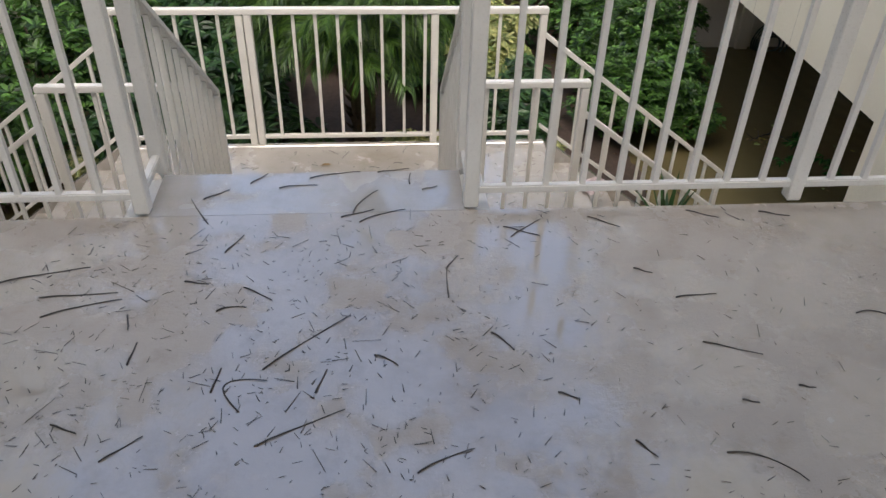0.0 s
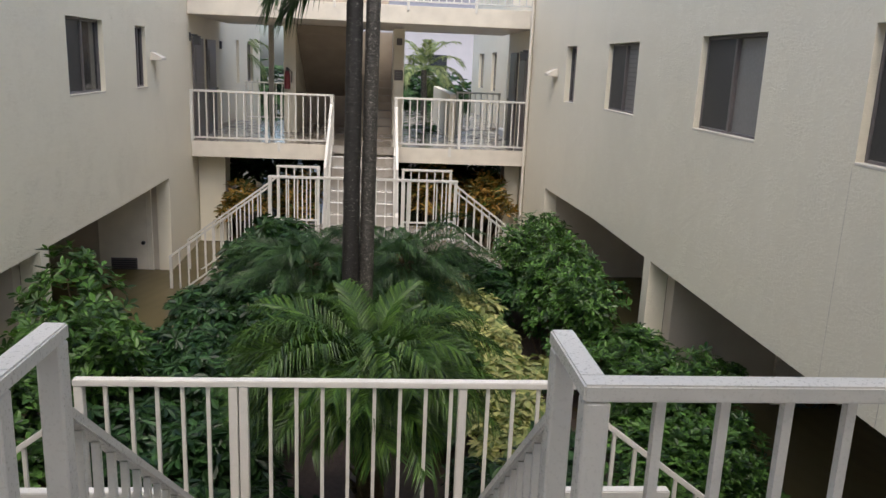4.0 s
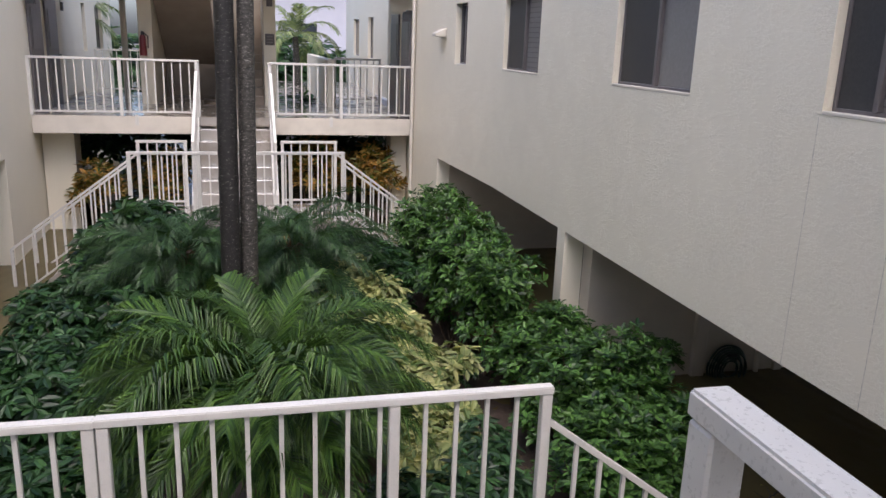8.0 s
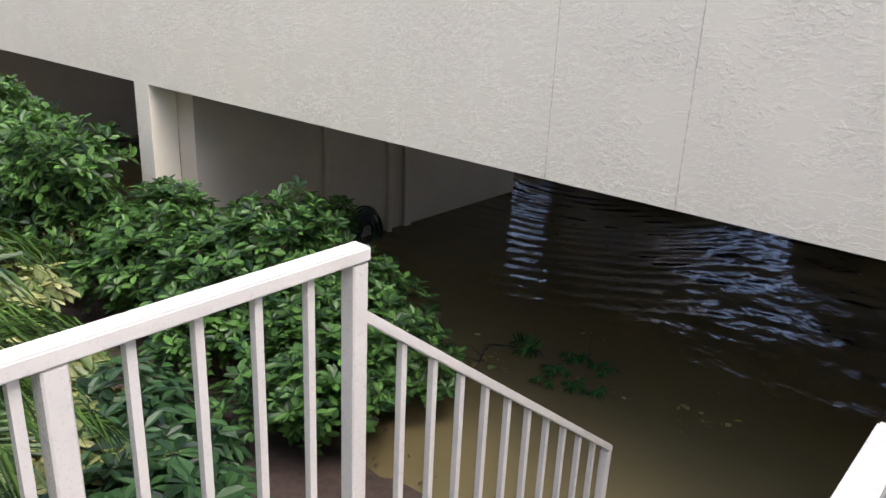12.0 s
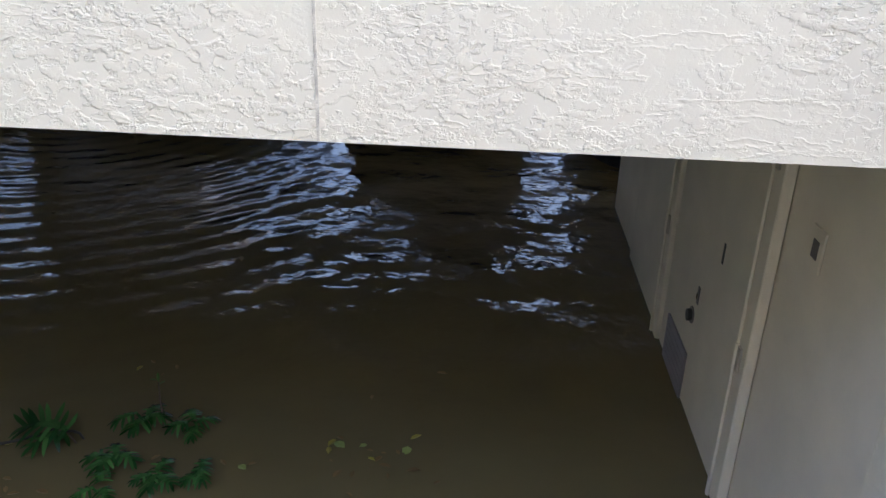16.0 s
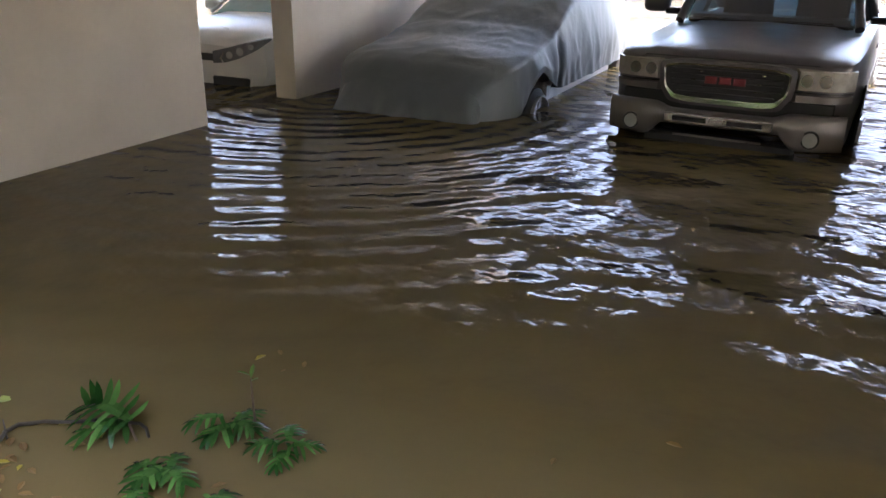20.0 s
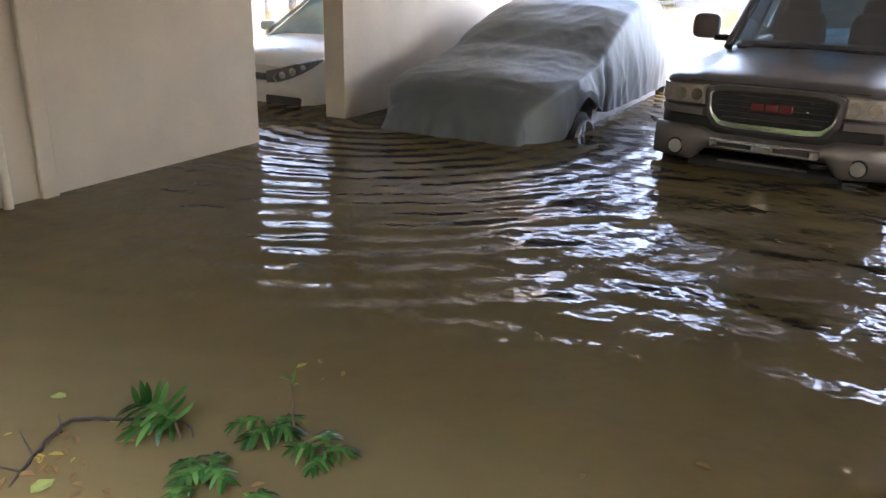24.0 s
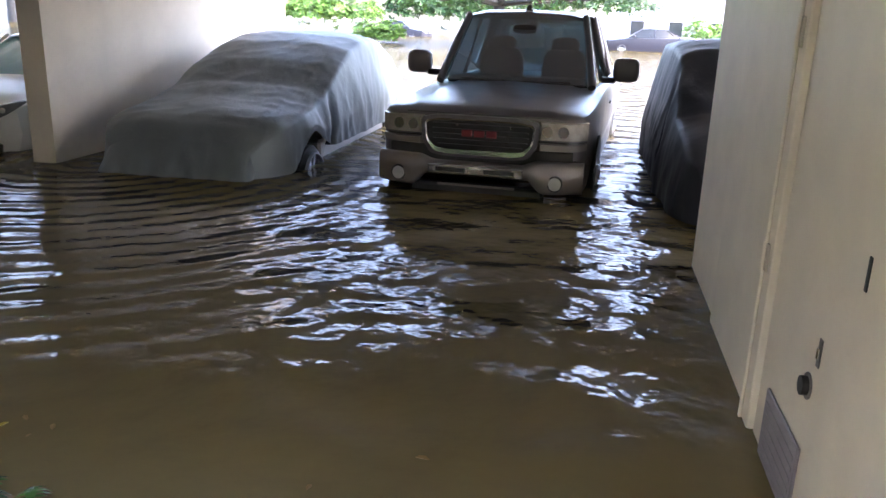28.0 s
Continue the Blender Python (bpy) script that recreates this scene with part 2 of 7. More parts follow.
def glass(name, tint=(0.6, 0.65, 0.68), rough=0.02):
    """Thin clear sheet: it lets light straight through and mirrors by angle."""
    m, n, l, b = node_mat(name)
    clear = n.new("ShaderNodeBsdfTransparent")
    clear.inputs[0].default_value = (*tint, 1)
    gloss = n.new("ShaderNodeBsdfGlossy")
    gloss.inputs["Roughness"].default_value = rough
    lw = n.new("ShaderNodeLayerWeight")
    lw.inputs[0].default_value = 0.5
    steep = n.new("ShaderNodeMath")
    steep.operation = "POWER"
    steep.inputs[1].default_value = 3.5
    l.new(lw.outputs["Facing"], steep.inputs[0])
    fr = n.new("ShaderNodeMath")
    fr.operation = "MULTIPLY_ADD"
    fr.inputs[1].default_value = 0.85
    fr.inputs[2].default_value = 0.18
    l.new(steep.outputs[0], fr.inputs[0])
    mix = n.new("ShaderNodeMixShader")
    l.new(fr.outputs[0], mix.inputs[0])
    l.new(clear.outputs[0], mix.inputs[1])
    l.new(gloss.outputs[0], mix.inputs[2])
    l.new(mix.outputs[0], n["Material Output"].inputs[0])
    n.remove(b)
    return m


WALL_C = (0.785, 0.728, 0.590)
M_WALL = stucco("stucco", WALL_C)
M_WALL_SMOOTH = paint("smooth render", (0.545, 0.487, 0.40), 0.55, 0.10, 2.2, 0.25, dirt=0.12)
M_CEIL = paint("ceiling paint", (0.84, 0.83, 0.82), 0.6, 0.06, 2.0, 0.3)
M_RAIL = paint("rail enamel", (0.615, 0.592, 0.552), 0.30, 0.06, 5, 0.12, dirt=0.06)
M_FLOOR = wet_floor("wet painted concrete", (0.345, 0.305, 0.265))
M_STEP = wet_floor("wet step", (0.35, 0.322, 0.292), 0.03)
M_SLAB = paint("slab edge", (0.62, 0.57, 0.49), 0.5, 0.12, 3, 0.2, dirt=0.15)
M_WATER = flood("flood water")
M_MULCH = paint("mulch", (0.055, 0.035, 0.025), 0.8, 0.4, 18, 1.0)
M_GROUND = paint("ground", (0.09, 0.08, 0.06), 0.8, 0.2, 2, 0.5)
# carport cream made brighter: light from the court is put into this paint
M_DOOR_LIT = paint("door enamel with light painted in", (0.83, 0.765, 0.64), 0.4, 0.08, 4, 0.12, dirt=0.08)
M_DARK = paint("dark metal", (0.03, 0.03, 0.032), 0.4, 0.2, 8)
M_HOSE = paint("hose rubber", (0.02, 0.045, 0.03), 0.45, 0.2, 10)
M_BAG = paint("printed foil", (0.55, 0.42, 0.40), 0.25, 0.6, 14)
M_VENT = paint("grey vent enamel", (0.27, 0.25, 0.275), 0.45, 0.1, 8)
M_FRAME = paint("bronze window frame", (0.125, 0.112, 0.112), 0.4, 0.15, 8)

# ---- building helpers ----


def bx(bm, x0, x1, y0, y1, z0, z1, m=None):
    v = [bm.verts.new((x, y, z)) for z in (z0, z1) for y in (y0, y1) for x in (x0, x1)]
    if m is not None:
        for q in v:
            q.co = m @ q.co
    return [bm.faces.new([v[i] for i in f]) for f in ((0, 2, 3, 1), (4, 5, 7, 6), (0, 1, 5, 4), (2, 6, 7, 3), (0, 4, 6, 2), (1, 3, 7, 5))]


def box(x0, x1, y0, y1, z0, z1, bev=0.0, seg=1, m=None):
    bm = bmesh.new()
    bx(bm, x0, x1, y0, y1, z0, z1, m)
    if bev:
        bmesh.ops.bevel(bm, geom=bm.edges[:], offset=bev, segments=seg, affect="EDGES", clamp_overlap=True)
    return bm


def mesh_of(name, bm, material, smooth=None):
    me = bpy.data.meshes.new(name)
    bmesh.ops.recalc_face_normals(bm, faces=bm.faces[:]) if len(bm.faces) < 4000 else None
    bm.to_mesh(me)
    bm.free()
    for mm in material if isinstance(material, (list, tuple)) else [material]:
        me.materials.append(mm)
    if smooth is not None:
        me.shade_smooth()
        if smooth:
            me.set_sharp_from_angle(angle=radians(smooth))
    return me


def part(name, bm, material, parent, label="", smooth=None):
    """One mesh object under a thing or a part."""
    ob = new(name, mesh_of(name, bm, material, smooth))
    ob.parent = parent
    if label:
        ob["label"] = label
    return ob


def solo(name, bm, material, label, category="", kind="", group="", smooth=None):
    return tagged(new(name, mesh_of(name, bm, material, smooth)), label, category, group, kind)


def thing(name, label, category, group="", kind="", at=(0, 0, 0)):
    ob = tagged(new(name), label, category, group, kind)
    ob.location = at
    ob.empty_display_size = 0.1
    return ob


def tube(bm, pts, r0, r1=None, n=8, caps=True):
    """A round tapered tube through points."""
    r1 = r0 if r1 is None else r1
    rings = []
    up = Vector((0, 0, 1))
    for i, p in enumerate(pts):
        d = (Vector(pts[min(i + 1, len(pts) - 1)]) - Vector(pts[max(i - 1, 0)])).normalized()
        a = d.cross(up if abs(d.z) < 0.95 else Vector((1, 0, 0))).normalized()
        c = d.cross(a)
        r = r0 + (r1 - r0) * i / max(1, len(pts) - 1)
        rings.append([bm.verts.new(Vector(p) + (a * math.cos(k * math.tau / n) + c * math.sin(k * math.tau / n)) * r) for k in range(n)])
    for p, q in zip(rings, rings[1:]):
        for k in range(n):
            bm.faces.new((p[k], p[(k + 1) % n], q[(k + 1) % n], q[k]))
    if caps:
        bm.faces.new(rings[0][::-1])
        bm.faces.new(rings[-1])
    return bm


def slab_with_holes(us, vs, holes, t0, t1, axis):
    """A wall from t0 to t1 in its thickness with through openings. axis: 0 for walls across x, 1 for walls across y."""
    us = sorted({*us, *(h[0] for h in holes), *(h[1] for h in holes)})
    vs = sorted({*vs, *(h[2] for h in holes), *(h[3] for h in holes)})
    bm = bmesh.new()

    def solid(i, j):
        if not (0 <= i < len(us) - 1 and 0 <= j < len(vs) - 1):
            return False
        u, v = (us[i] + us[i + 1]) / 2, (vs[j] + vs[j + 1]) / 2
        return not any(h[0] < u < h[1] and h[2] < v < h[3] for h in holes)

    made = {}

    def vert(u, v, t):
        k = (u, v, t)
        if k not in made:
            made[k] = bm.verts.new((t, u, v) if axis == 0 else (u, t, v))
        return made[k]

    for i in range(len(us) - 1):
        for j in range(len(vs) - 1):
            if not solid(i, j):
                continue
            u0, u1, v0, v1 = us[i], us[i + 1], vs[j], vs[j + 1]
            for t in (t0, t1):
                bm.faces.new([vert(u0, v0, t), vert(u1, v0, t), vert(u1, v1, t), vert(u0, v1, t)])
            for di, dj, (a, b), (c, d) in ((-1, 0, (u0, v0), (u0, v1)), (1, 0, (u1, v0), (u1, v1)), (0, -1, (u0, v0), (u1, v0)), (0, 1, (u0, v1), (u1, v1))):
                if not solid(i + di, j + dj):
                    bm.faces.new([vert(a, b, t0), vert(c, d, t0), vert(c, d, t1), vert(a, b, t1)])
    return bm


def pebble(c, r, e=0.5, nu=20, nv=10):
    """A soft-edged block: superellipsoid round c with half sizes r; smaller e is boxier."""
    def pw(v):
        return math.copysign(abs(v) ** e, v)
    bm = bmesh.new()
    rows = []
    for j in range(1, nv):
        ph = -math.pi / 2 + math.pi * j / nv
        rows.append([bm.verts.new((c[0] + r[0] * pw(math.cos(ph)) * pw(math.cos(k * math.tau / nu)), c[1] + r[1] * pw(math.cos(ph)) * pw(math.sin(k * math.tau / nu)), c[2] + r[2] * pw(math.sin(ph)))) for k in range(nu)])
    lo, hi = bm.verts.new((c[0], c[1], c[2] - r[2])), bm.verts.new((c[0], c[1], c[2] + r[2]))
    for p, q in zip(rows, rows[1:]):
        for k in range(nu):
            bm.faces.new((p[k], p[(k + 1) % nu], q[(k + 1) % nu], q[k]))
    for k in range(nu):
        bm.faces.new((lo, rows[0][(k + 1) % nu], rows[0][k]))
        bm.faces.new((hi, rows[-1][k], rows[-1][(k + 1) % nu]))
    return bm


# ---- the two wings ----
WIN_R = [(5.62, 6.35), (7.90, 9.34), (11.42, 12.83), (14.50, 15.10)]
WIN_L = [(11.23, 12.53), (14.04, 14.62)]
WZ0, WZ1 = 1.155, 2.115
YS = -4.0
LOW = -4.0
holes_r = [(a, b, WZ0, WZ1) for a, b in WIN_R] + [(4.36, 10.20, LOW - 1, BEAM), (10.42, 15.93, LOW - 1, BEAM)]
holes_l = [(a, b, WZ0, WZ1) for a, b in WIN_L] + [(4.36, 10.05, LOW - 1, BEAM), (10.27, 15.81, LOW - 1, BEAM)]


def bend_in(bm, k, y0=13.0):
    """Turn the end of a wing's wall a little off its line."""
    for v in bm.verts:
        v.co.x += k * max(0.0, v.co.y - y0)
    return bm


BEND_E, BEND_W = (XF - XR) / 4.75, (XFL - XL) / 4.75
solo("wall_east", bend_in(slab_with_holes([YS, 13.0, 17.9], [LOW, TOP], holes_r, XR, XR + 0.24, 0), BEND_E), M_WALL, "cream textured stucco wing wall above flooded carports", "wall", "structure")
solo("wall_west", bend_in(slab_with_holes([YS, 13.0, 17.9], [LOW, TOP], holes_l, XL - 0.24, XL, 0), BEND_W), M_WALL, "cream textured stucco wing wall opposite", "wall", "structure")

# grimy joints in the east wall
M_JOINT = paint("joint filler", (0.62, 0.57, 0.47), 0.7, 0.35, 60, 0.5)
for y in (5.655, 6.37):
    solo("wall_joint", box(XR - 0.0014, XR + 0.001, y - 0.003, y + 0.003, BEAM + 0.002, WZ0 - 0.03), M_JOINT, "thin grimy vertical joint line in the stucco", "wall joint", "structure")

# ---- ground, water ----
solo("ground", box(-300, 420, -300, 300, -6, GROUND), M_GROUND, "flooded ground under the brown water", "ground", "structure")
bmw = bmesh.new()
vv = [bmw.verts.new(p) for p in ((-60, -60, WATER), (160, -60, WATER), (160, 120, WATER), (-60, 120, WATER))]
bmw.faces.new(vv)
solo("water", bmw, M_WATER, "murky brown flood water with rippled reflections", "water", "structure")

# ---- galleries ----
GX0, GX1 = XL + 0.004, XR - 0.004
FX0, FX1 = XFL + 0.004, XF - 0.004
solo("floor_south", box(GX0, GX1, -3.9, YE, -0.30, 0.0), M_FLOOR, "wet grey painted concrete gallery floor", "floor", "structure")
# slab and storey out of view, added and sized to hold back southern light
solo("ceiling_south", box(GX0, GX1, -3.9, 0.5, 2.55, 2.85), M_SLAB, "unseen cream slab added over the gallery to shape its light", "ceiling", "structure")
solo("wall_south_upper", box(GX0, GX1, -3.9, 0.5, 2.86, TOP), M_WALL, "unseen upper storey added over the near gallery to block southern light", "wall", "structure")
solo("slab_edge_north", box(FX0, FX1, YF, YF + 0.04, -0.36, -0.034, 0.006), M_SLAB, "cream painted edge of the gallery slab", "slab edge", "structure")
solo("floor_north", box(FX0, FX1, YF + 0.042, 24.0, -0.36, -0.03), [M_FLOOR], "wet gallery floor across the court", "floor", "structure")
solo("ceiling_north", box(FX0, FX1, YF, 22.0, 2.50, 2.86, 0.008), M_SLAB, "cream slab edge of the upper gallery", "ceiling", "structure")


def stair_main(sy, y_edge, AX, top):
    """The straight flight from a gallery to its landing. sy: +1 away from the south gallery, -1 from the north one."""
    st = thing("staircase", "wet cream concrete steps down from the gallery to a landing", "stairs")
    w = 0.632
    n = 7
    rise = -LAND / n
    tread = 0.235
    y = y_edge
    a, b = sorted((y_edge + sy * 0.003, y_edge + sy * top))
    part("top_tread", box(AX - w, AX + w, a, b, -0.16, -0.001), M_STEP, st)
    for i in range(n - 1):
        a0 = y_edge + sy * (top + i * tread)
        a1 = a0 + sy * (tread + 0.02)
        a, b = sorted((a0, a1))
        z = -rise * (i + 1)
        part("tread", box(AX - w, AX + w, a, b, z - rise - 0.012, z, 0.012), M_STEP, st)
    for s in (-1, 1):
        bm = bmesh.new()
        x0 = AX + s * w
        x1 = x0 + s * 0.10
        prof = [(0.0, -0.02), (top - 0.01, -0.02), (1.78, LAND + 0.16), (1.78, LAND + 0.002), (1.60, LAND + 0.002), (0.0, -0.28)]
        lo = [bm.verts.new((x0 + s * 0.002, y_edge + sy * (p + 0.004), q)) for p, q in prof]
        hi = [bm.verts.new((x1, y_edge + sy * (p + 0.004), q)) for p, q in prof]
        bm.faces.new(lo)
        bm.faces.new(hi[::-1])
        for i in range(6):
            j = (i + 1) % 6
            bm.faces.new((lo[i], lo[j], hi[j], hi[i]))
        part("stringer", bm, M_RAIL, st)
    return st


def landing(sy, y_edge, AX):
    a, b = sorted((y_edge + sy * 1.72, y_edge + sy * 3.162))
    th = thing("landing", "wet cream concrete stair landing", "stair landing")
    part("slab", box(AX - 1.71, AX + 1.71, a + 0.06, b - 0.06, LAND - 0.18, LAND, 0.006), M_STEP, th)
    for p, q in ((a, a + 0.058), (b - 0.058, b)):
        part("edge_kerb", box(AX - 1.71, AX + 1.71, p, q, LAND - 0.20, LAND + 0.002, 0.008), M_STEP, th)
    return th


def stair_side(s, sy, y_edge, AX):
    """A side flight from the landing down into the water. s: +1 east, -1 west."""
    st = thing("side_stairs", "concrete side flight going down into the flood water", "stairs")
    a, b = sorted((y_edge + sy * 1.86, y_edge + sy * 3.12))
    n = 7
    rise = (LAND - GROUND) / n
    for i in range(n - 1):
        x0 = AX + s * (1.713 + i * 0.27)
        x1 = x0 + s * 0.29
        z = LAND - rise * (i + 1)
        p, q = sorted((x0, x1))
        part("tread", box(p, q, a, b, z - rise - 0.012, z, 0.012), M_STEP, st)
    for yy in (a - 0.06, b + 0.003):
        bm = bmesh.new()
        prof = [(1.73, LAND + 0.0), (1.73 + 6 * 0.27, GROUND + rise), (1.73 + 6 * 0.27, GROUND - 0.1), (2.91, GROUND - 0.1), (1.73, LAND - 0.28)]
        lo = [bm.verts.new((AX + s * p, yy, q)) for p, q in prof]
        hi = [bm.verts.new((AX + s * p, yy + 0.057, q)) for p, q in prof]
        bm.faces.new(lo)
        bm.faces.new(hi[::-1])
        for i in range(5):
            j = (i + 1) % 5
            bm.faces.new((lo[i], lo[j], hi[j], hi[i]))
        part("stringer", bm, M_STEP, st)
    return st


for sy, ye in ((1, YE), (-1, YF)):
    ax = -0.375 if sy > 0 else -0.58
    yl = ye - 0.06 if sy > 0 else ye
    stair_main(sy, ye, ax, 0.32 if sy > 0 else 0.37)
    landing(sy, yl, -0.44 if sy > 0 else -0.50)
    for s in (-1, 1):
        stair_side(s, sy, yl, -0.44 if sy > 0 else -0.50)

# ---- railings ----


def railing(name, p0, p1, label, posts=(), gap=0.155, h=1.07, low=0.07, cap=0.055, skip_low=False, post_w=0.05, drop=0.0, first=True, last=True, bars=None):
    """A run of railing from floor point p0 to p1 (may slope), each baluster and post a part of its own."""
    p0, p1 = Vector(p0), Vector(p1)
    th = thing(name, label, "railing", "white stair and gallery railings")
    d = p1 - p0
    flat = Vector((d.x, d.y, 0))
    length = flat.length
    ang = math.atan2(d.y, d.x)
    slope = d.z / length
    m = Matrix.Translation(p0) @ Matrix.Rotation(ang, 4, "Z")
    sh = Matrix.Identity(4)
    sh[2][0] = slope

    def run(z0, z1, w, bev, over=0.0):
        bm = bmesh.new()
        bx(bm, -over, length + over, -w / 2, w / 2, z0, z1)
        bmesh.ops.bevel(bm, geom=bm.edges[:], offset=bev, segments=2, affect="EDGES")
        bmesh.ops.transform(bm, matrix=m @ sh, verts=bm.verts[:])
        return bm

    part("top_rail", run(h - 0.042, h, cap, 0.005, post_w / 2 + 0.004), M_RAIL, th, smooth=40)
    part("bottom_rail", run(low, low + 0.034, 0.034, 0.005), M_RAIL, th)
    stops = sorted({0.0, length, *posts})
    for s in stops:
        if (s == 0.0 and not first) or (s == length and not last):
            continue
        z = slope * s
        part("post", box(s - post_w / 2, s + post_w / 2, -post_w / 2, post_w / 2, z + 0.0 - drop, z + h - 0.044, 0.005, m=m), M_RAIL, th)
    b = bmesh.new()
    bx(b, -0.0115, 0.0115, -0.0115, 0.0115, low + 0.03, h - 0.04)
    me = mesh_of("baluster", b, M_RAIL)
    if bars is None:
        bars = []
        for u, v in zip(stops, stops[1:]):
            k = max(1, round((v - u) / gap))
            bars += [u + (v - u) * i / k for i in range(1, k)]
    for s in bars:
        o = new("baluster", me)
        o.parent = th
        o.matrix_basis = m @ Matrix.Translation((s, 0, slope * s))
    return th


def court_rails(sy, yg, yl, axs, axl, west, east):
    """All railings of one stair. yg: the gallery's rail; yl: the line that the landing is laid out from."""
    def P(x, yy, z):
        return (x, yg + sy * yy, z)

    def Q(x, yy, z):
        return (x, yl + sy * yy, z)

    zf = 0.0 if sy > 0 else -0.03
    for s in (-1, 1):
        x0 = axs + s * 0.655
        end = east - 0.03 if s > 0 else west + 0.03
        railing("gallery_railing", P(x0, 0.0, zf), P(end, 0.0, zf), "white metal gallery railing, wet with rain", posts=(1.366,), low=0.058, gap=0.152, h=1.045, cap=0.064, post_w=0.06)
        railing("gallery_railing_return", P(x0, 0.064, zf), P(x0, 0.315, zf), "short white railing return beside the top step", gap=0.30, h=1.043, low=0.058, cap=0.064, post_w=0.06, first=False)
        railing("stair_railing", P(x0 + s * 0.01, 0.355, -0.03), P(x0 + s * 0.03, 1.70, -1.11), "white sloping stair handrail with close balusters", gap=0.118, h=0.85, low=-0.02, cap=0.05, first=False)
        railing("landing_railing", Q(axs + s * 0.80, 1.84, LAND), Q(axl + s * 1.63, 1.84, LAND), "white level landing railing", gap=0.155, h=1.125)
        for yy in (1.84, 3.155):
            railing("side_stair_railing", Q(axl + s * 1.66, yy, LAND - 0.02), Q(axl + s * 3.32, yy, LAND - 0.02 - 1.66 * 0.745), "white railing sloping down to the flood water", gap=0.145, h=0.93, low=0.14, cap=0.045, first=False, post_w=0.045)
    # the long rail is bolted together from a short and a long section with a post at each side of the joint
    x0 = axl - 1.60
    joint = axl - 0.66 - x0
    railing("landing_railing", Q(x0, 3.155, LAND), Q(x0 + joint - 0.004, 3.155, LAND), "white railing along the landing's edge, short section", gap=0.168, h=1.118, low=0.05, cap=0.066, post_w=0.056)
    long = axl + 1.61 - (x0 + joint + 0.060)
    railing("landing_railing", Q(x0 + joint + 0.060, 3.155, LAND), Q(axl + 1.61, 3.155, LAND), "white railing along the landing's edge, long section", posts=(1.385,), h=1.12, low=0.05, cap=0.066, post_w=0.056,
            bars=[0.164 * k for k in range(1, 9)] + [1.385 + (long - 1.385) * k / 5 for k in range(1, 5)])


court_rails(1, YE + 0.045, YE - 0.06, -0.375, -0.44, XL, XR)
court_rails(-1, YF, YF, -0.58, -0.50, XFL, XF)

# ---- carport under the east wing ----
solo("carport_ceiling", box(XR + 0.02, 13.4, -3, 24, -0.30, -0.02), M_CEIL, "plain carport ceiling", "ceiling", "structure")
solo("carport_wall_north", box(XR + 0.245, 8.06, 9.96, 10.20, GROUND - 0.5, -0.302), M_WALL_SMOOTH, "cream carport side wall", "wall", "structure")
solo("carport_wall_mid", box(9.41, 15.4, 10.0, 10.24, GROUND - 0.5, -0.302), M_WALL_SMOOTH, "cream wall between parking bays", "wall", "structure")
# same paint as the other carport walls, brightened in colour to stand for light
solo("carport_wall_south", box(XR + 0.245, 7.715, 4.09, 4.33, GROUND - 0.5, -0.302), M_DOOR_LIT, "cream storage wall with closet doors", "wall", "structure")
solo("wall_east_upper", box(3.38, 13.4, -4, 24, 0.0, TOP), M_WALL, "upper storeys of the wing", "wall", "structure")
solo("wall_west_upper", box(-12.0, XL - 0.245, -4, 24, 0.0, TOP), M_WALL, "upper storeys of the west wing", "wall", "structure")
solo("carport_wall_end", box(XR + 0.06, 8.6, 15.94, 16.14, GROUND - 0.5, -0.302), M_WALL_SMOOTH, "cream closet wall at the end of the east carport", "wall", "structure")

# ---- planting ----
M_SHRUB = leafy("glossy shrub leaf", (0.012, 0.040, 0.010), (0.150, 0.310, 0.062), 0.36)
M_SCHEFF = leafy("umbrella shrub leaf", (0.009, 0.033, 0.011), (0.066, 0.155, 0.045), 0.36)
M_YELLOW = leafy("variegated leaf", (0.12, 0.19, 0.05), (0.62, 0.60, 0.26))
M_PALM = leafy("date palm leaflet", (0.014, 0.048, 0.011), (0.118, 0.220, 0.036), 0.38, 0.2)
# darker copy of the palm green, with shade put into the leaf colour
M_PALM_SHADE = leafy("palm leaflet with painted shade", (0.016, 0.048, 0.018), (0.086, 0.172, 0.055))
M_PALM_YEL = leafy("yellowing palm leaflet", (0.10, 0.15, 0.025), (0.27, 0.30, 0.06))
M_CROTON = leafy("croton leaf", (0.05, 0.11, 0.02), (0.66, 0.36, 0.09))
M_STEM = paint("woody stem", (0.10, 0.07, 0.045), 0.8, 0.3, 30, 0.8)
M_DEADLEAF = leafy("dead leaf", (0.10, 0.055, 0.025), (0.38, 0.25, 0.11), 0.6)


def mesh_np(name, verts, faces, mats, smooth=False):
    me = bpy.data.meshes.new(name)
    me.from_pydata([tuple(v) for v in verts], [], [tuple(f) for f in faces])
    for mm in mats if isinstance(mats, (list, tuple)) else [mats]:
        me.materials.append(mm)
    if smooth:
        me.shade_smooth()
    return me


LEAF = np.array([(0, 0, 0), (0.42, 0.5, 0.05), (0.55, 0, -0.06), (0.42, -0.5, 0.05), (1, 0, -0.10), (0.80, 0.40, -0.02), (0.80, -0.40, -0.02)], float)
LEAF_F = [(0, 1, 2), (1, 5, 2), (5, 4, 2), (0, 2, 3), (3, 2, 6), (6, 2, 4)]


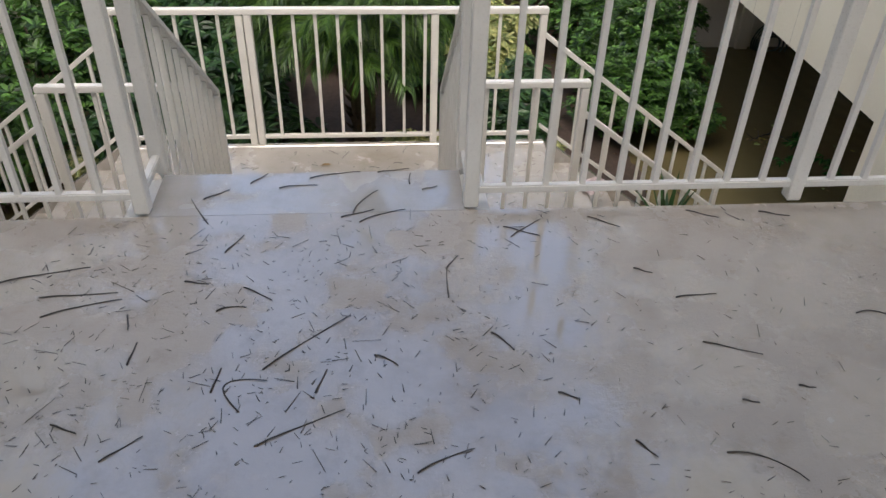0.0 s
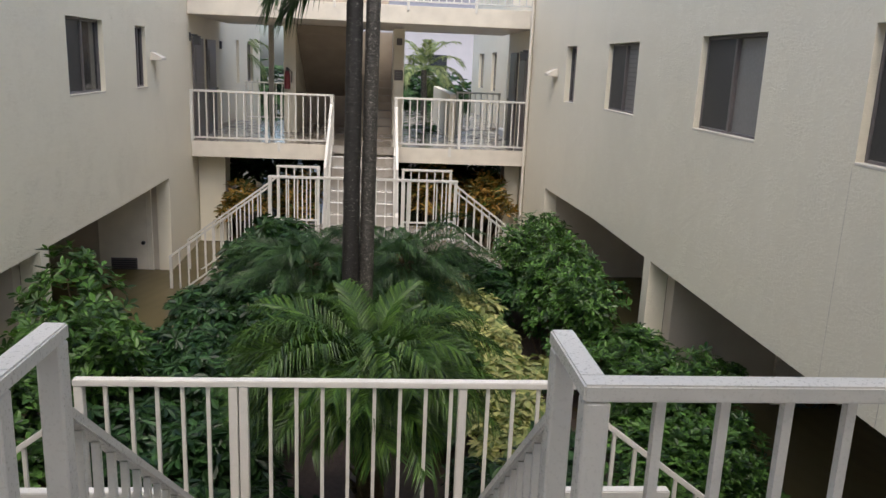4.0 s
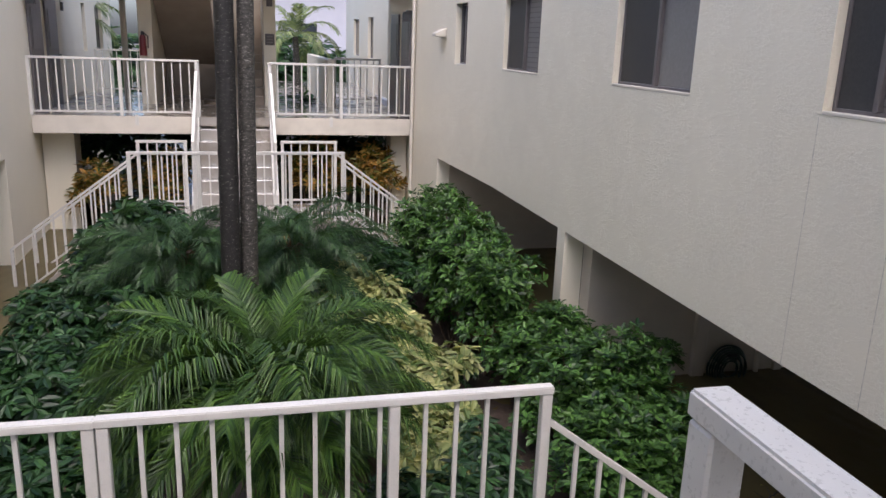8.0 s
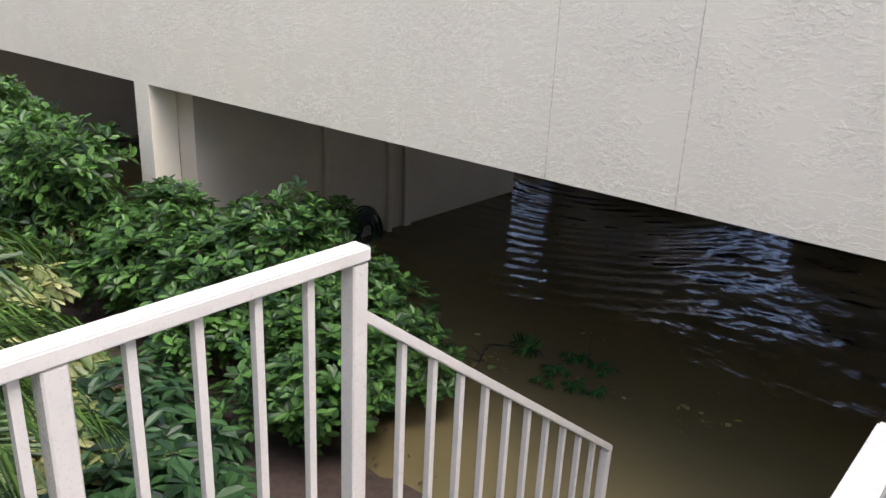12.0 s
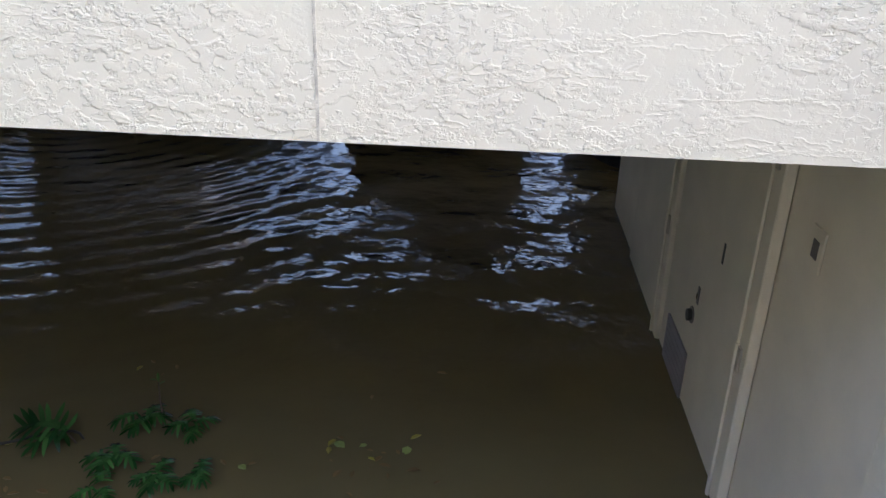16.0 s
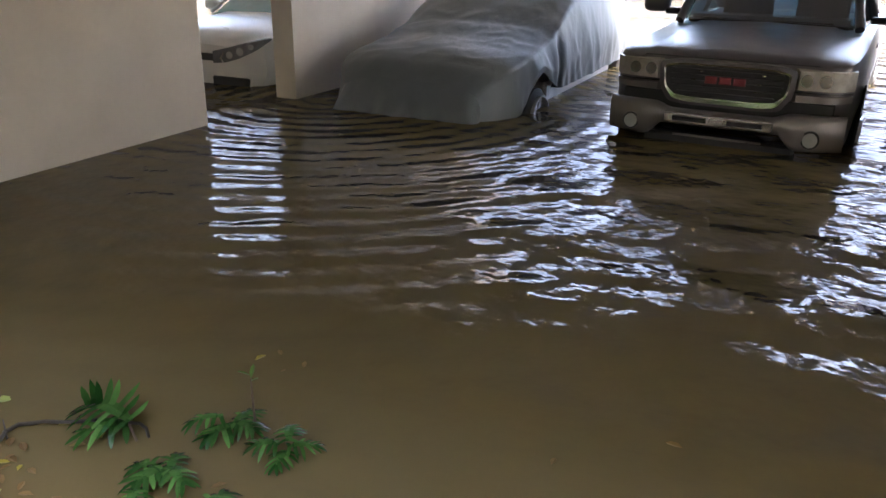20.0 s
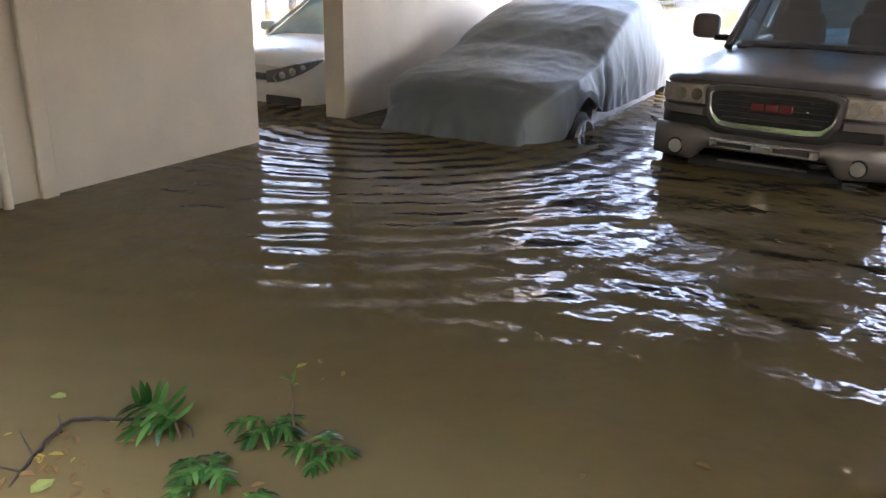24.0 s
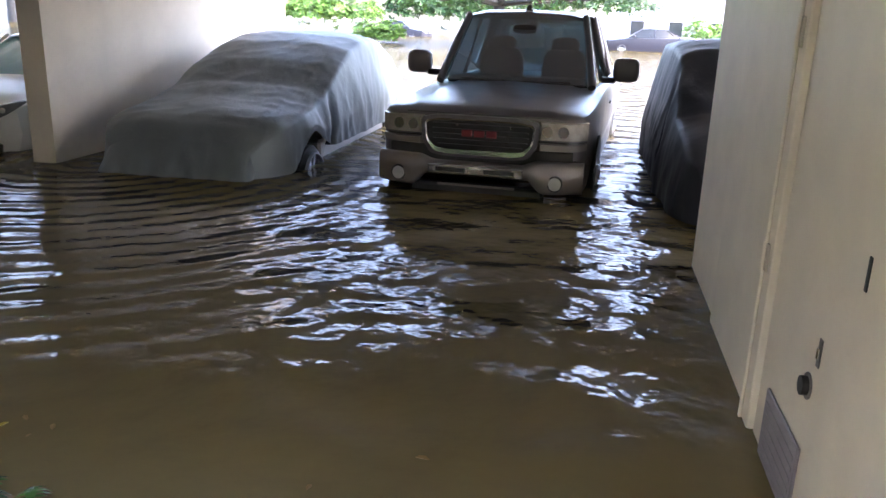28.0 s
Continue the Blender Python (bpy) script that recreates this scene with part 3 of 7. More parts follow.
def leaves_at(bases, ways, ups, lens, widths):
    """Pointed, folded leaves: one per row."""
    n = len(bases)
    ways = ways / np.linalg.norm(ways, axis=1)[:, None]
    side = np.cross(ups, ways)
    side /= np.linalg.norm(side, axis=1)[:, None] + 1e-9
    nor = np.cross(ways, side)
    v = bases[:, None] + LEAF[None, :, :1] * (ways * lens[:, None])[:, None] + LEAF[None, :, 1:2] * (side * widths[:, None])[:, None] + LEAF[None, :, 2:] * (nor * lens[:, None])[:, None]
    f = (np.array(LEAF_F)[None] + 7 * np.arange(n)[:, None, None]).reshape(-1, 3)
    return v.reshape(-1, 3), f


def whorl_foliage(rg, lumps, count, per, length, width, droop, jitter=0.35):
    """Whorls of leaves spread over the outside of lumps (x, y, z, rx, ry, rz)."""
    lumps = np.array(lumps)
    area = lumps[:, 3] * lumps[:, 5]
    pick = rg.choice(len(lumps), count, p=area / area.sum())
    d = rg.normal(size=(count, 3))
    d[:, 2] = np.abs(d[:, 2]) * 0.9 - 0.25
    d /= np.linalg.norm(d, axis=1)[:, None]
    L = lumps[pick]
    r = rg.uniform(0.72, 1.06, count)[:, None]
    c = L[:, :3] + d * L[:, 3:] * r
    out = d * 0.6 + np.array((0, 0, 0.75)) + rg.normal(0, 0.18, (count, 3))
    out /= np.linalg.norm(out, axis=1)[:, None]
    a = np.cross(out, (0.3, 0.9, 0.2))
    a /= np.linalg.norm(a, axis=1)[:, None]
    b = np.cross(out, a)
    k = np.arange(per)
    th = k[None] * math.tau / per + rg.uniform(0, 6.28, count)[:, None] + rg.normal(0, 0.15, (count, per))
    way = a[:, None] * np.cos(th)[..., None] + b[:, None] * np.sin(th)[..., None] + out[:, None] * (droop + rg.normal(0, 0.2, (count, per)))[..., None]
    base = c[:, None] + way * 0.01
    up = np.repeat(out[:, None], per, 1)
    n = count * per
    ln = length * rg.uniform(0.6, 1.2, n)
    return leaves_at(base.reshape(n, 3), way.reshape(n, 3), up.reshape(n, 3), ln, ln * width)


def shrub(name, label, category, group, mat, lumps, count, per, length, width, droop, stems=7, seed=1, at=(0, 0, 0)):
    rg = np.random.default_rng(seed)
    th = thing(name, label, category, group, at=at)
    v, f = whorl_foliage(rg, lumps, count, per, length, width, droop)
    ob = new("foliage", mesh_np("foliage", v, f, mat))
    ob.parent = th
    for i in range(stems):
        bm = bmesh.new()
        x, y, z, rx, ry, rz = lumps[i % len(lumps)]
        tip = (x + rg.uniform(-0.7, 0.7) * rx, y + rg.uniform(-0.7, 0.7) * ry, z + 0.55 * rz)
        foot = (x * 0.25 + rg.uniform(-0.08, 0.08), y * 0.25 + rg.uniform(-0.08, 0.08), -0.06)
        mid = tuple((p + q) / 2 + rg.uniform(-0.05, 0.05) for p, q in zip(foot, tip))
        tube(bm, [foot, mid, tip], 0.016, 0.006, 5)
        part("stem", bm, M_STEM, th)
    return th


def frond_mesh(rg, name, length, start, bend, pairs, leaf_len, leaf_w, mat, vee=0.5, droop=0.25):
    """A feather palm frond that leaves the crown at start degrees and arches over by bend degrees."""
    n = 14
    pts, ang, p = [], [], np.zeros(3)
    for i in range(n + 1):
        u = i / n
        a = radians(start - bend * u ** 1.4)
        pts.append(p.copy())
        ang.append(a)
        p = p + np.array((math.cos(a), 0, math.sin(a))) * length / n
    pts = np.array(pts)
    bm = bmesh.new()
    tube(bm, [tuple(q) for q in pts], 0.011, 0.002, 5)
    me0 = bpy.data.meshes.new("x")
    bm.to_mesh(me0)
    bm.free()
    V = [np.array([v.co[:] for v in me0.vertices])]
    F = [tuple(q.vertices) for q in me0.polygons]
    off = len(V[0])
    bpy.data.meshes.remove(me0)
    for s in (-1, 1):
        for k in range(pairs):
            u = 0.14 + 0.86 * (k + rg.uniform(-0.3, 0.3)) / pairs
            u = min(max(u, 0.1), 0.995)
            i = min(int(u * n), n - 1)
            q = pts[i] + (pts[i + 1] - pts[i]) * (u * n - i)
            a = ang[i]
            fwd = np.array((math.cos(a), 0, math.sin(a)))
            nor = np.array((-math.sin(a), 0, math.cos(a)))
            side = np.array((0, s, 0.0))
            ll = leaf_len * (0.35 + 0.75 * math.sin(math.pi * min(1, 0.12 + u * 0.86)) ** 0.7) * rg.uniform(0.85, 1.1)
            w = side * (0.95 - 0.35 * u) + fwd * (0.45 + 0.75 * u) + nor * (vee * rg.uniform(0.5, 1.2) * (1 - 0.4 * u))
            w /= np.linalg.norm(w)
            across = np.cross(w, nor)
            across /= np.linalg.norm(across)
            m1 = q + w * ll * 0.5
            tip = q + w * ll * 0.97 - np.array((0, 0, 1)) * ll * droop * rg.uniform(0.4, 1.5)
            hw = across * leaf_w / 2
            keel = np.cross(across, w) * leaf_w * 0.30
            V.append(np.array([q - hw * 0.5, q + hw * 0.5, m1 - hw, m1 - keel, m1 + hw, tip]))
            F += [(off, off + 3, off + 2), (off, off + 1, off + 3), (off + 1, off + 4, off + 3), (off + 2, off + 3, off + 5), (off + 3, off + 4, off + 5)]
            off += 6
    return mesh_np(name, np.concatenate(V), F, mat)


def date_palm(label, at, trunk_h, length, count, mats, seed, trunk_r=0.10, leaf_len=0.30, low=-25):
    rg = np.random.default_rng(seed)
    th = thing("date_palm", label, "palm", at=at)
    bm = bmesh.new()
    zs = np.linspace(-0.1, trunk_h, 14)
    tube(bm, [(0.03 * math.sin(3 * z), 0.02 * math.cos(2 * z), z) for z in zs], trunk_r * 0.8, trunk_r * 1.25, 10)
    for i in range(110):
        z = rg.uniform(0.0, trunk_h)
        a = i * 2.4
        c = Vector((math.cos(a), math.sin(a), 0))
        r = trunk_r * (0.85 + 0.35 * z / trunk_h)
        tube(bm, [c * r * 0.8 + Vector((0, 0, z)), c * (r + 0.035) + Vector((0, 0, z + 0.07))], 0.018, 0.008, 4)
    part("trunk", bm, M_STEM, th)
    kinds = []
    for st, bd in ((78, 62), (66, 78), (52, 82), (38, 72), (18, 54), (-4, 46), (-24, 40)):
        for mm in mats[:1] if st > 60 else mats:
            kinds.append((st, [frond_mesh(rg, "frond", length * rg.uniform(0.8, 1.12), st + rg.uniform(-6, 6), bd + rg.uniform(-12, 12), 52, leaf_len, 0.0140, mm, 0.50, 0.52) for _ in range(2)]))
    for i in range(count):
        u = i / count
        want = 62 - (62 - low) * u ** 0.72
        main = [k for k in kinds if k[1][0].materials[0] == mats[0]]
        rest = [k for k in kinds if k[1][0].materials[0] != mats[0]]
        pool = rest if (rest and rg.random() < 0.035 and want < 40) else main
        st, ms = min(pool, key=lambda k: abs(k[0] - want))
        o = new("frond", ms[int(rg.integers(2))])
        o.parent = th
        o.matrix_basis = pose(0.02 * math.cos(i), 0.02 * math.sin(i), trunk_h - 0.02 - 0.10 * u, rg.uniform(-32, 32), (st - want) * 0.5, i * 137.5 + rg.uniform(-12, 12))
    # withered spathes and old stalks in the heart
    bm = bmesh.new()
    for i in range(9):
        a = i * 0.9
        tube(bm, [(0, 0, trunk_h - 0.1), (0.10 * math.cos(a), 0.10 * math.sin(a), trunk_h + 0.10), (0.22 * math.cos(a), 0.22 * math.sin(a), trunk_h + 0.02)], 0.016, 0.006, 5)
    part("flower_stalk", bm, M_DEADLEAF, th, "withered brown flower stalks")
    return th


# mulch bed, above the water in the middle and drowned at its rim
nx, ny = 60, 84
gv, gf = [], []
for j in range(ny + 1):
    for i in range(nx + 1):
        x, y = -2.95 + 6.0 * i / nx, 5.80 + 8.75 * j / ny
        e = min(x + 2.95, 3.05 - x, (y - 5.8) * 2, 14.55 - y)
        z = -2.50 + 0.33 * min(1, e / 0.55) + 0.05 * noise.noise((x * 1.3, y * 1.3, 0)) + 0.02 * noise.noise((x * 9, y * 9, 3))
        if x > 1.5:
            z -= 0.10 * min(1, (x - 1.5) / 0.6)
        gv.append((x, y, z))
for j in range(ny):
    for i in range(nx):
        a = j * (nx + 1) + i
        gf.append((a, a + 1, a + nx + 2, a + nx + 1))
tagged(new("planting_bed", mesh_np("planting_bed", gv, gf, M_MULCH, True)), "dark wet mulch of the courtyard planting bed", "planting bed", kind="structure")

# the two pygmy date palms
date_palm("dense pygmy date palm with arching feathery fronds in the bed", (-0.27, 6.80, -2.2), 1.60, 1.08, 92, [M_PALM, M_PALM_YEL], 11, 0.12, 0.31, 2)
date_palm("darker pygmy date palm behind the tall trunks", (-1.15, 11.7, -2.2), 1.15, 1.25, 50, [M_PALM_SHADE], 12, 0.10, 0.28)
date_palm("darker pygmy date palm behind the tall trunks", (0.15, 11.9, -2.2), 1.15, 1.25, 50, [M_PALM_SHADE], 13, 0.10, 0.28)


def tall_palm(label, x, y, r, mat, lean, seed):
    rg = np.random.default_rng(seed)
    th = thing("tall_palm", label, "palm", "pair of tall palm trunks", at=(x, y, -2.25))
    bm = bmesh.new()
    zs = np.arange(0, 6.4, 0.045)
    ring = [(lean * z / 6.4, 0.02 * math.sin(z), z) for z in zs]
    rings = []
    for k, p in enumerate(ring):
        rr = r * (1.12 - 0.03 * p[2]) * (1 + 0.025 * (k % 3 == 0)) + 0.05 * math.exp(-p[2] * 3)
        rings.append([bm.verts.new((p[0] + rr * math.cos(a * math.tau / 18) * (1 + 0.02 * math.sin(a * 5 + k)), p[1] + rr * math.sin(a * math.tau / 18), p[2])) for a in range(18)])
    for p, q in zip(rings, rings[1:]):
        for k in range(18):
            bm.faces.new((p[k], p[(k + 1) % 18], q[(k + 1) % 18], q[k]))
    part("trunk", bm, mat, th, smooth=60)
    return th


def bark(name, dark, light, amount):
    """Ringed palm bark with pale lichen flecks."""
    m, n, l, b = node_mat(name)
    grain = tex_noise(n, l, 16, 8, 0.72, coord="World", stretch=(1, 1, 1.6))
    rings = tex_noise(n, l, 9, 3, 0.6, coord="World", stretch=(0.25, 0.25, 5))
    f = tex_mix(n, l, 0.35, grain, rings)
    col = tex_ramp(n, l, f, [(0.36, dark), (0.50, tuple(p * 0.6 + q * 0.4 for p, q in zip(dark, light))), (0.66, light)])
    fleck = tex_ramp(n, l, tex_noise(n, l, 34, 5, 0.7, coord="World", stretch=(1, 1, 2.4)), [(0.66 - 0.10 * amount, grey(0)), (0.70 - 0.08 * amount, grey(0.8))])
    col = tex_mix(n, l, fleck, col, (0.34, 0.32, 0.29))
    l.new(col, b.inputs["Base Color"])
    b.inputs["Roughness"].default_value = 0.55
    tex_bump(n, l, b, f, 1.0, 0.018)
    return m


M_BARK_D = bark("wet dark palm bark", (0.006, 0.0055, 0.0055), (0.024, 0.021, 0.020), 0.5)
M_BARK_L = bark("grey palm bark", (0.012, 0.011, 0.010), (0.075, 0.068, 0.060), 0.9)
tp = tall_palm("tall palm with a wet dark ringed trunk", -0.56, 10.45, 0.096, M_BARK_D, 0.02, 1)
tp2 = tall_palm("tall palm with a paler grey trunk", -0.378, 10.55, 0.084, M_BARK_L, 0.06, 2)
rg = np.random.default_rng(5)
for k, (az, st, bd, ln, z) in enumerate([(176, -4, 62, 1.15, 5.10), (190, 6, 78, 1.10, 5.16), (163, -12, 58, 1.05, 5.06), (205, 2, 66, 1.0, 5.12), (-6, 22, 108, 2.25, 6.0), (8, 30, 110, 2.4, 6.05), (-20, 25, 112, 2.3, 6.1), (60, 50, 90, 2.4, 6.35), (110, 50, 95, 2.4, 6.35), (-70, 60, 80, 2.2, 6.35), (240, 55, 90, 2.3, 6.35), (300, 50, 95, 2.4, 6.35)]):
    o = new("frond", frond_mesh(rg, "frond", ln, st, bd, 44, 0.48, 0.032, M_PALM_SHADE, 0.1, 0.6))
    o.parent = tp if k < 4 or k % 2 else tp2
    o.matrix_basis = pose(0.02, 0, z, 0, 0, az)

# shrubs
RB = "glossy green shrubs by the east wing"
proto = []
for k in range(3):
    rg = np.random.default_rng(40 + k)
    lumps = [(0, 0, 0.75, 0.50, 0.52, 0.62)] + [(rg.uniform(-0.42, 0.42), rg.uniform(-0.45, 0.45), rg.uniform(0.35, 1.15), rg.uniform(0.22, 0.36), rg.uniform(0.22, 0.36), rg.uniform(0.2, 0.34)) for _ in range(9)]
    proto.append(shrub("green_shrub", "dense glossy green shrub standing in wet mulch", "shrub", RB, M_SHRUB, lumps, 470, 7, 0.092, 0.44, 0.35, 9, 50 + k, at=(0, 0, -40)))
spots = [(3.00, 7.48, 0.72, 0.86, 10), (2.50, 7.35, 0.60, 0.9, 95), (2.95, 7.75, 0.76, 0.95, 130), (2.70, 8.45, 0.88, 1.0, 250), (2.98, 8.35, 0.98, 0.8, 30), (2.62, 9.25, 0.86, 1.0, 75), (2.9, 9.6, 0.86, 0.8, 205), (2.35, 10.35, 1.22, 0.95, 300),
         (2.20, 11.05, 1.32, 1.0, 60), (2.45, 11.7, 1.36, 1.0, 160), (2.30, 12.6, 1.32, 1.0, 220), (2.38, 13.6, 1.30, 0.95, 310)]
for k, (x, y, sz, sx, rz) in enumerate(spots):
    copy_thing(proto[k % 3], Matrix.Translation((x, y, -2.33)) @ Matrix.Rotation(radians(rz), 4, "Z") @ Matrix.Diagonal((sx, sx, sz, 1)))
for k, (x, y, sz, sx, rz) in enumerate([(-3.45, 9.35, 1.42, 1.25, 75), (-3.20, 8.35, 1.30, 1.12, 20), (-3.25, 7.25, 1.18, 1.1, 140), (-3.3, 6.3, 1.0, 1.0, 250)]):
    o = copy_thing(proto[k % 3], Matrix.Translation((x, y, -2.40)) @ Matrix.Rotation(radians(rz), 4, "Z") @ Matrix.Diagonal((sx, sx, sz, 1)))
    tagged(o, "dense glossy green shrub by the flooded west path", group="shrubs by the west path")
protos = []
for k in range(3):
    rg = np.random.default_rng(70 + k)
    lumps = [(0, 0, 0.45, 0.40, 0.40, 0.42)] + [(rg.uniform(-0.35, 0.35), rg.uniform(-0.35, 0.35), rg.uniform(0.3, 0.75), 0.24, 0.24, 0.24) for _ in range(6)]
    protos.append(shrub("umbrella_shrub", "green umbrella-leaved schefflera shrub in the bed", "shrub", "schefflera shrubs in the bed", M_SCHEFF, lumps, 270, 8, 0.118, 0.38, -0.05, 8, 80 + k, at=(0, 0, -42)))
for k in range(2):
    rg = np.random.default_rng(90 + k)
    lumps = [(0, 0, 0.42, 0.36, 0.36, 0.36)] + [(rg.uniform(-0.3, 0.3), rg.uniform(-0.3, 0.3), rg.uniform(0.25, 0.65), 0.2, 0.2, 0.2) for _ in range(5)]
    protos.append(shrub("variegated_shrub", "yellow and green variegated schefflera shrub", "shrub", "variegated shrubs in the bed", M_YELLOW, lumps, 170, 8, 0.12, 0.38, -0.05, 7, 95 + k, at=(0, 0, -44)))
GREEN = [(-2.25, 6.75, 1.0), (-1.65, 6.35, 0.95), (-1.05, 6.35, 1.0), (-2.35, 7.7, 1.05), (-1.55, 7.35, 1.1), (-2.45, 8.7, 1.05), (-1.6, 8.5, 1.15), (-2.4, 9.7, 1.05), (-1.45, 9.6, 1.15), (-2.3, 10.7, 1.1),
         (-1.4, 10.6, 1.2), (-2.2, 11.7, 1.2), (-2.1, 12.7, 1.4), (-1.6, 13.4, 1.6), (0.95, 6.75, 1.0), (1.35, 7.3, 0.9), (1.55, 12.2, 1.1), (1.25, 13.2, 1.2), (0.6, 13.3, 1.2), (0.55, 9.4, 1.0), (-0.5, 9.2, 1.0), (-0.6, 13.5, 1.3), (1.05, 5.98 + 0.25, 0.75), (0.3, 8.6, 0.9), (1.7, 9.9, 0.55)]
for k, (x, y, s) in enumerate(GREEN):
    copy_thing(protos[k % 3], Matrix.Translation((x, y, -2.24)) @ Matrix.Rotation(k * 1.9, 4, "Z") @ Matrix.Diagonal((s * 1.05, s * 1.05, s, 1)))
YEL = [(-0.30, 6.27, 0.70), (0.62, 6.28, 0.85), (1.10, 7.65, 1.0), (1.2, 8.35, 1.0), (1.25, 9.1, 1.05), (1.15, 9.9, 1.1), (1.05, 10.7, 1.15), (0.95, 11.6, 1.2), (1.15, 12.5, 1.2), (-2.55, 6.4, 0.75), (-0.95, 12.9, 1.2), (0.26, 6.22, 0.78), (1.3, 6.45, 0.6), (1.08, 7.08, 0.86)]
for k, (x, y, s) in enumerate(YEL):
    copy_thing(protos[3 + k % 2], Matrix.Translation((x, y, -2.24)) @ Matrix.Rotation(k * 2.3, 4, "Z") @ Matrix.Diagonal((s * 1.05, s * 1.05, s, 1)))
rg = np.random.default_rng(120)
cp = shrub("croton_bush", "croton bush with orange, red and green leaves", "shrub", "croton bushes under the far gallery", M_CROTON, [(0, 0, 0.9, 0.35, 0.35, 0.5), (0.25, 0.1, 0.7, 0.25, 0.25, 0.3), (-0.25, -0.1, 0.6, 0.25, 0.25, 0.3)], 130, 7, 0.16, 0.28, 0.45, 8, 121, at=(0, 0, -46))
for k, (x, y, s) in enumerate([(-3.2, 18.3, 1.0), (-1.9, 18.6, 1.15), (-2.5, 19.2, 0.9), (1.0, 18.4, 1.35), (2.2, 18.3, 1.25), (1.6, 19.0, 1.1)]):
    copy_thing(cp, Matrix.Translation((x, y, -2.3)) @ Matrix.Rotation(k * 1.3, 4, "Z") @ Matrix.Diagonal((s, s, s, 1)))
for p in (*proto, *protos, cp):
    for o in (*p.children_recursive, p):
        bpy.data.objects.remove(o)

# wood chips and dead leaves on the bed
rg = np.random.default_rng(131)
n = 2600
px = rg.uniform(-2.7, 2.9, n)
py = rg.uniform(6.0, 14.2, n)
px[:1100] = rg.uniform(1.35, 2.5, 1100)
base = np.stack([px, py, np.full(n, -2.185) - 0.10 * np.clip((px - 1.5) / 0.6, 0, 1)], 1)
way = np.stack([rg.normal(size=n), rg.normal(size=n), rg.normal(0, 0.12, n)], 1)
ln = rg.uniform(0.02, 0.07, n)
v, f = leaves_at(base, way, np.tile((0.0, 0.0, 1.0), (n, 1)), ln, ln * rg.uniform(0.2, 0.5, n))
M_CHIP = leafy("wood chip", (0.035, 0.022, 0.014), (0.16, 0.10, 0.06), 0.6)
tagged(new("mulch_chips", mesh_np("mulch_chips", v, f, M_CHIP)), "wet wood chips and dead leaves on the bed", "mulch", kind="stuff")

# ---- vehicles ----
M_TRUCK = lacquer("pewter truck paint", (0.118, 0.110, 0.114), 0.5, 0.34)
M_TRUCK_LOW = lacquer("painted bumper", (0.215, 0.196, 0.185), 0.5, 0.28)
M_CHROME = paint("chrome", (0.75, 0.74, 0.72), 0.12, 0.05, 6, 0.02, metal=1.0)
M_BLACKP = paint("black plastic", (0.02, 0.02, 0.021), 0.5, 0.2, 8)
M_RUBBER = paint("tyre rubber", (0.025, 0.025, 0.025), 0.75, 0.2, 20, 0.5)
M_RIM = paint("alloy rim", (0.55, 0.55, 0.57), 0.38, 0.1, 8, 0.05, metal=0.9)
M_LENS = paint("clouded lamp lens", (0.40, 0.37, 0.32), 0.14, 0.3, 9, 0.03)
M_LENS_CLEAR = paint("clear lamp lens", (0.42, 0.42, 0.40), 0.12, 0.15, 9, 0.03)
M_LAMP_DARK = paint("dark lamp glass", (0.14, 0.145, 0.15), 0.10, 0.3, 12, 0.02)
M_RED = paint("red badge", (0.20, 0.025, 0.03), 0.4, 0.1, 8)
M_CARGLASS = glass("car glass", (0.12, 0.18, 0.205), 0.03)
M_DARKGLASS = paint("dark tinted glass", (0.012, 0.014, 0.016), 0.05, 0.1, 4, 0.0)
# opaque teal tint, raised so its colour stands for light through the glass
M_TEALGLASS_LIT = paint("teal windscreen with light painted in", (0.14, 0.27, 0.29), 0.06, 0.2, 3, 0.0)
M_WHITECAR = lacquer("white car paint", (0.66, 0.65, 0.62), 0.0, 0.3)
M_SEAT = paint("seat cloth", (0.022, 0.025, 0.031), 0.85, 0.2, 12, 0.4)
M_TAIL = paint("tail lamp", (0.35, 0.02, 0.02), 0.2, 0.1, 8)


def cover_cloth(name, c, sheen=0.04):
    m, n, l, b = node_mat(name)
    col = tex_ramp(n, l, tex_noise(n, l, 1.4, 6, 0.6, coord="World"), [(0.3, tuple(x * 0.8 for x in c)), (0.7, c)])
    l.new(col, b.inputs["Base Color"])
    b.inputs["Roughness"].default_value = 0.52
    b.inputs["Specular IOR Level"].default_value = 0.4
    b.inputs["Sheen Weight"].default_value = sheen
    soft = tex_noise(n, l, 2.6, 3, 0.5, coord="World")
    crease = n.new("ShaderNodeMath")
    crease.operation = "ABSOLUTE"
    sh = n.new("ShaderNodeMath")
    sh.operation = "SUBTRACT"
    sh.inputs[1].default_value = 0.5
    l.new(tex_noise(n, l, 4.0, 4, 0.55, coord="World", stretch=(0.8, 1.2, 0.8)), sh.inputs[0])
    l.new(sh.outputs[0], crease.inputs[0])
    lines = tex_ramp(n, l, crease.outputs[0], [(0.0, grey(1)), (0.05, grey(0.35)), (0.2, grey(0))])
    drape = tex_noise(n, l, 4.0, 3, 0.5, coord="World", stretch=(0.7, 1.7, 0.55))
    a = tex_bump(n, l, b, soft, 0.3, 0.02)
    a = tex_bump(n, l, b, drape, 0.16, 0.02, a)
    a = tex_bump(n, l, b, lines, 0.2, 0.006, a)
    tex_bump(n, l, b, tex_noise(n, l, 300, 2, coord="World"), 0.10, 0.001, a)
    return m


M_COVER = cover_cloth("grey car cover", (0.150, 0.174, 0.182))
M_COVER_D = cover_cloth("navy car cover", (0.014, 0.017, 0.027), 0.05)


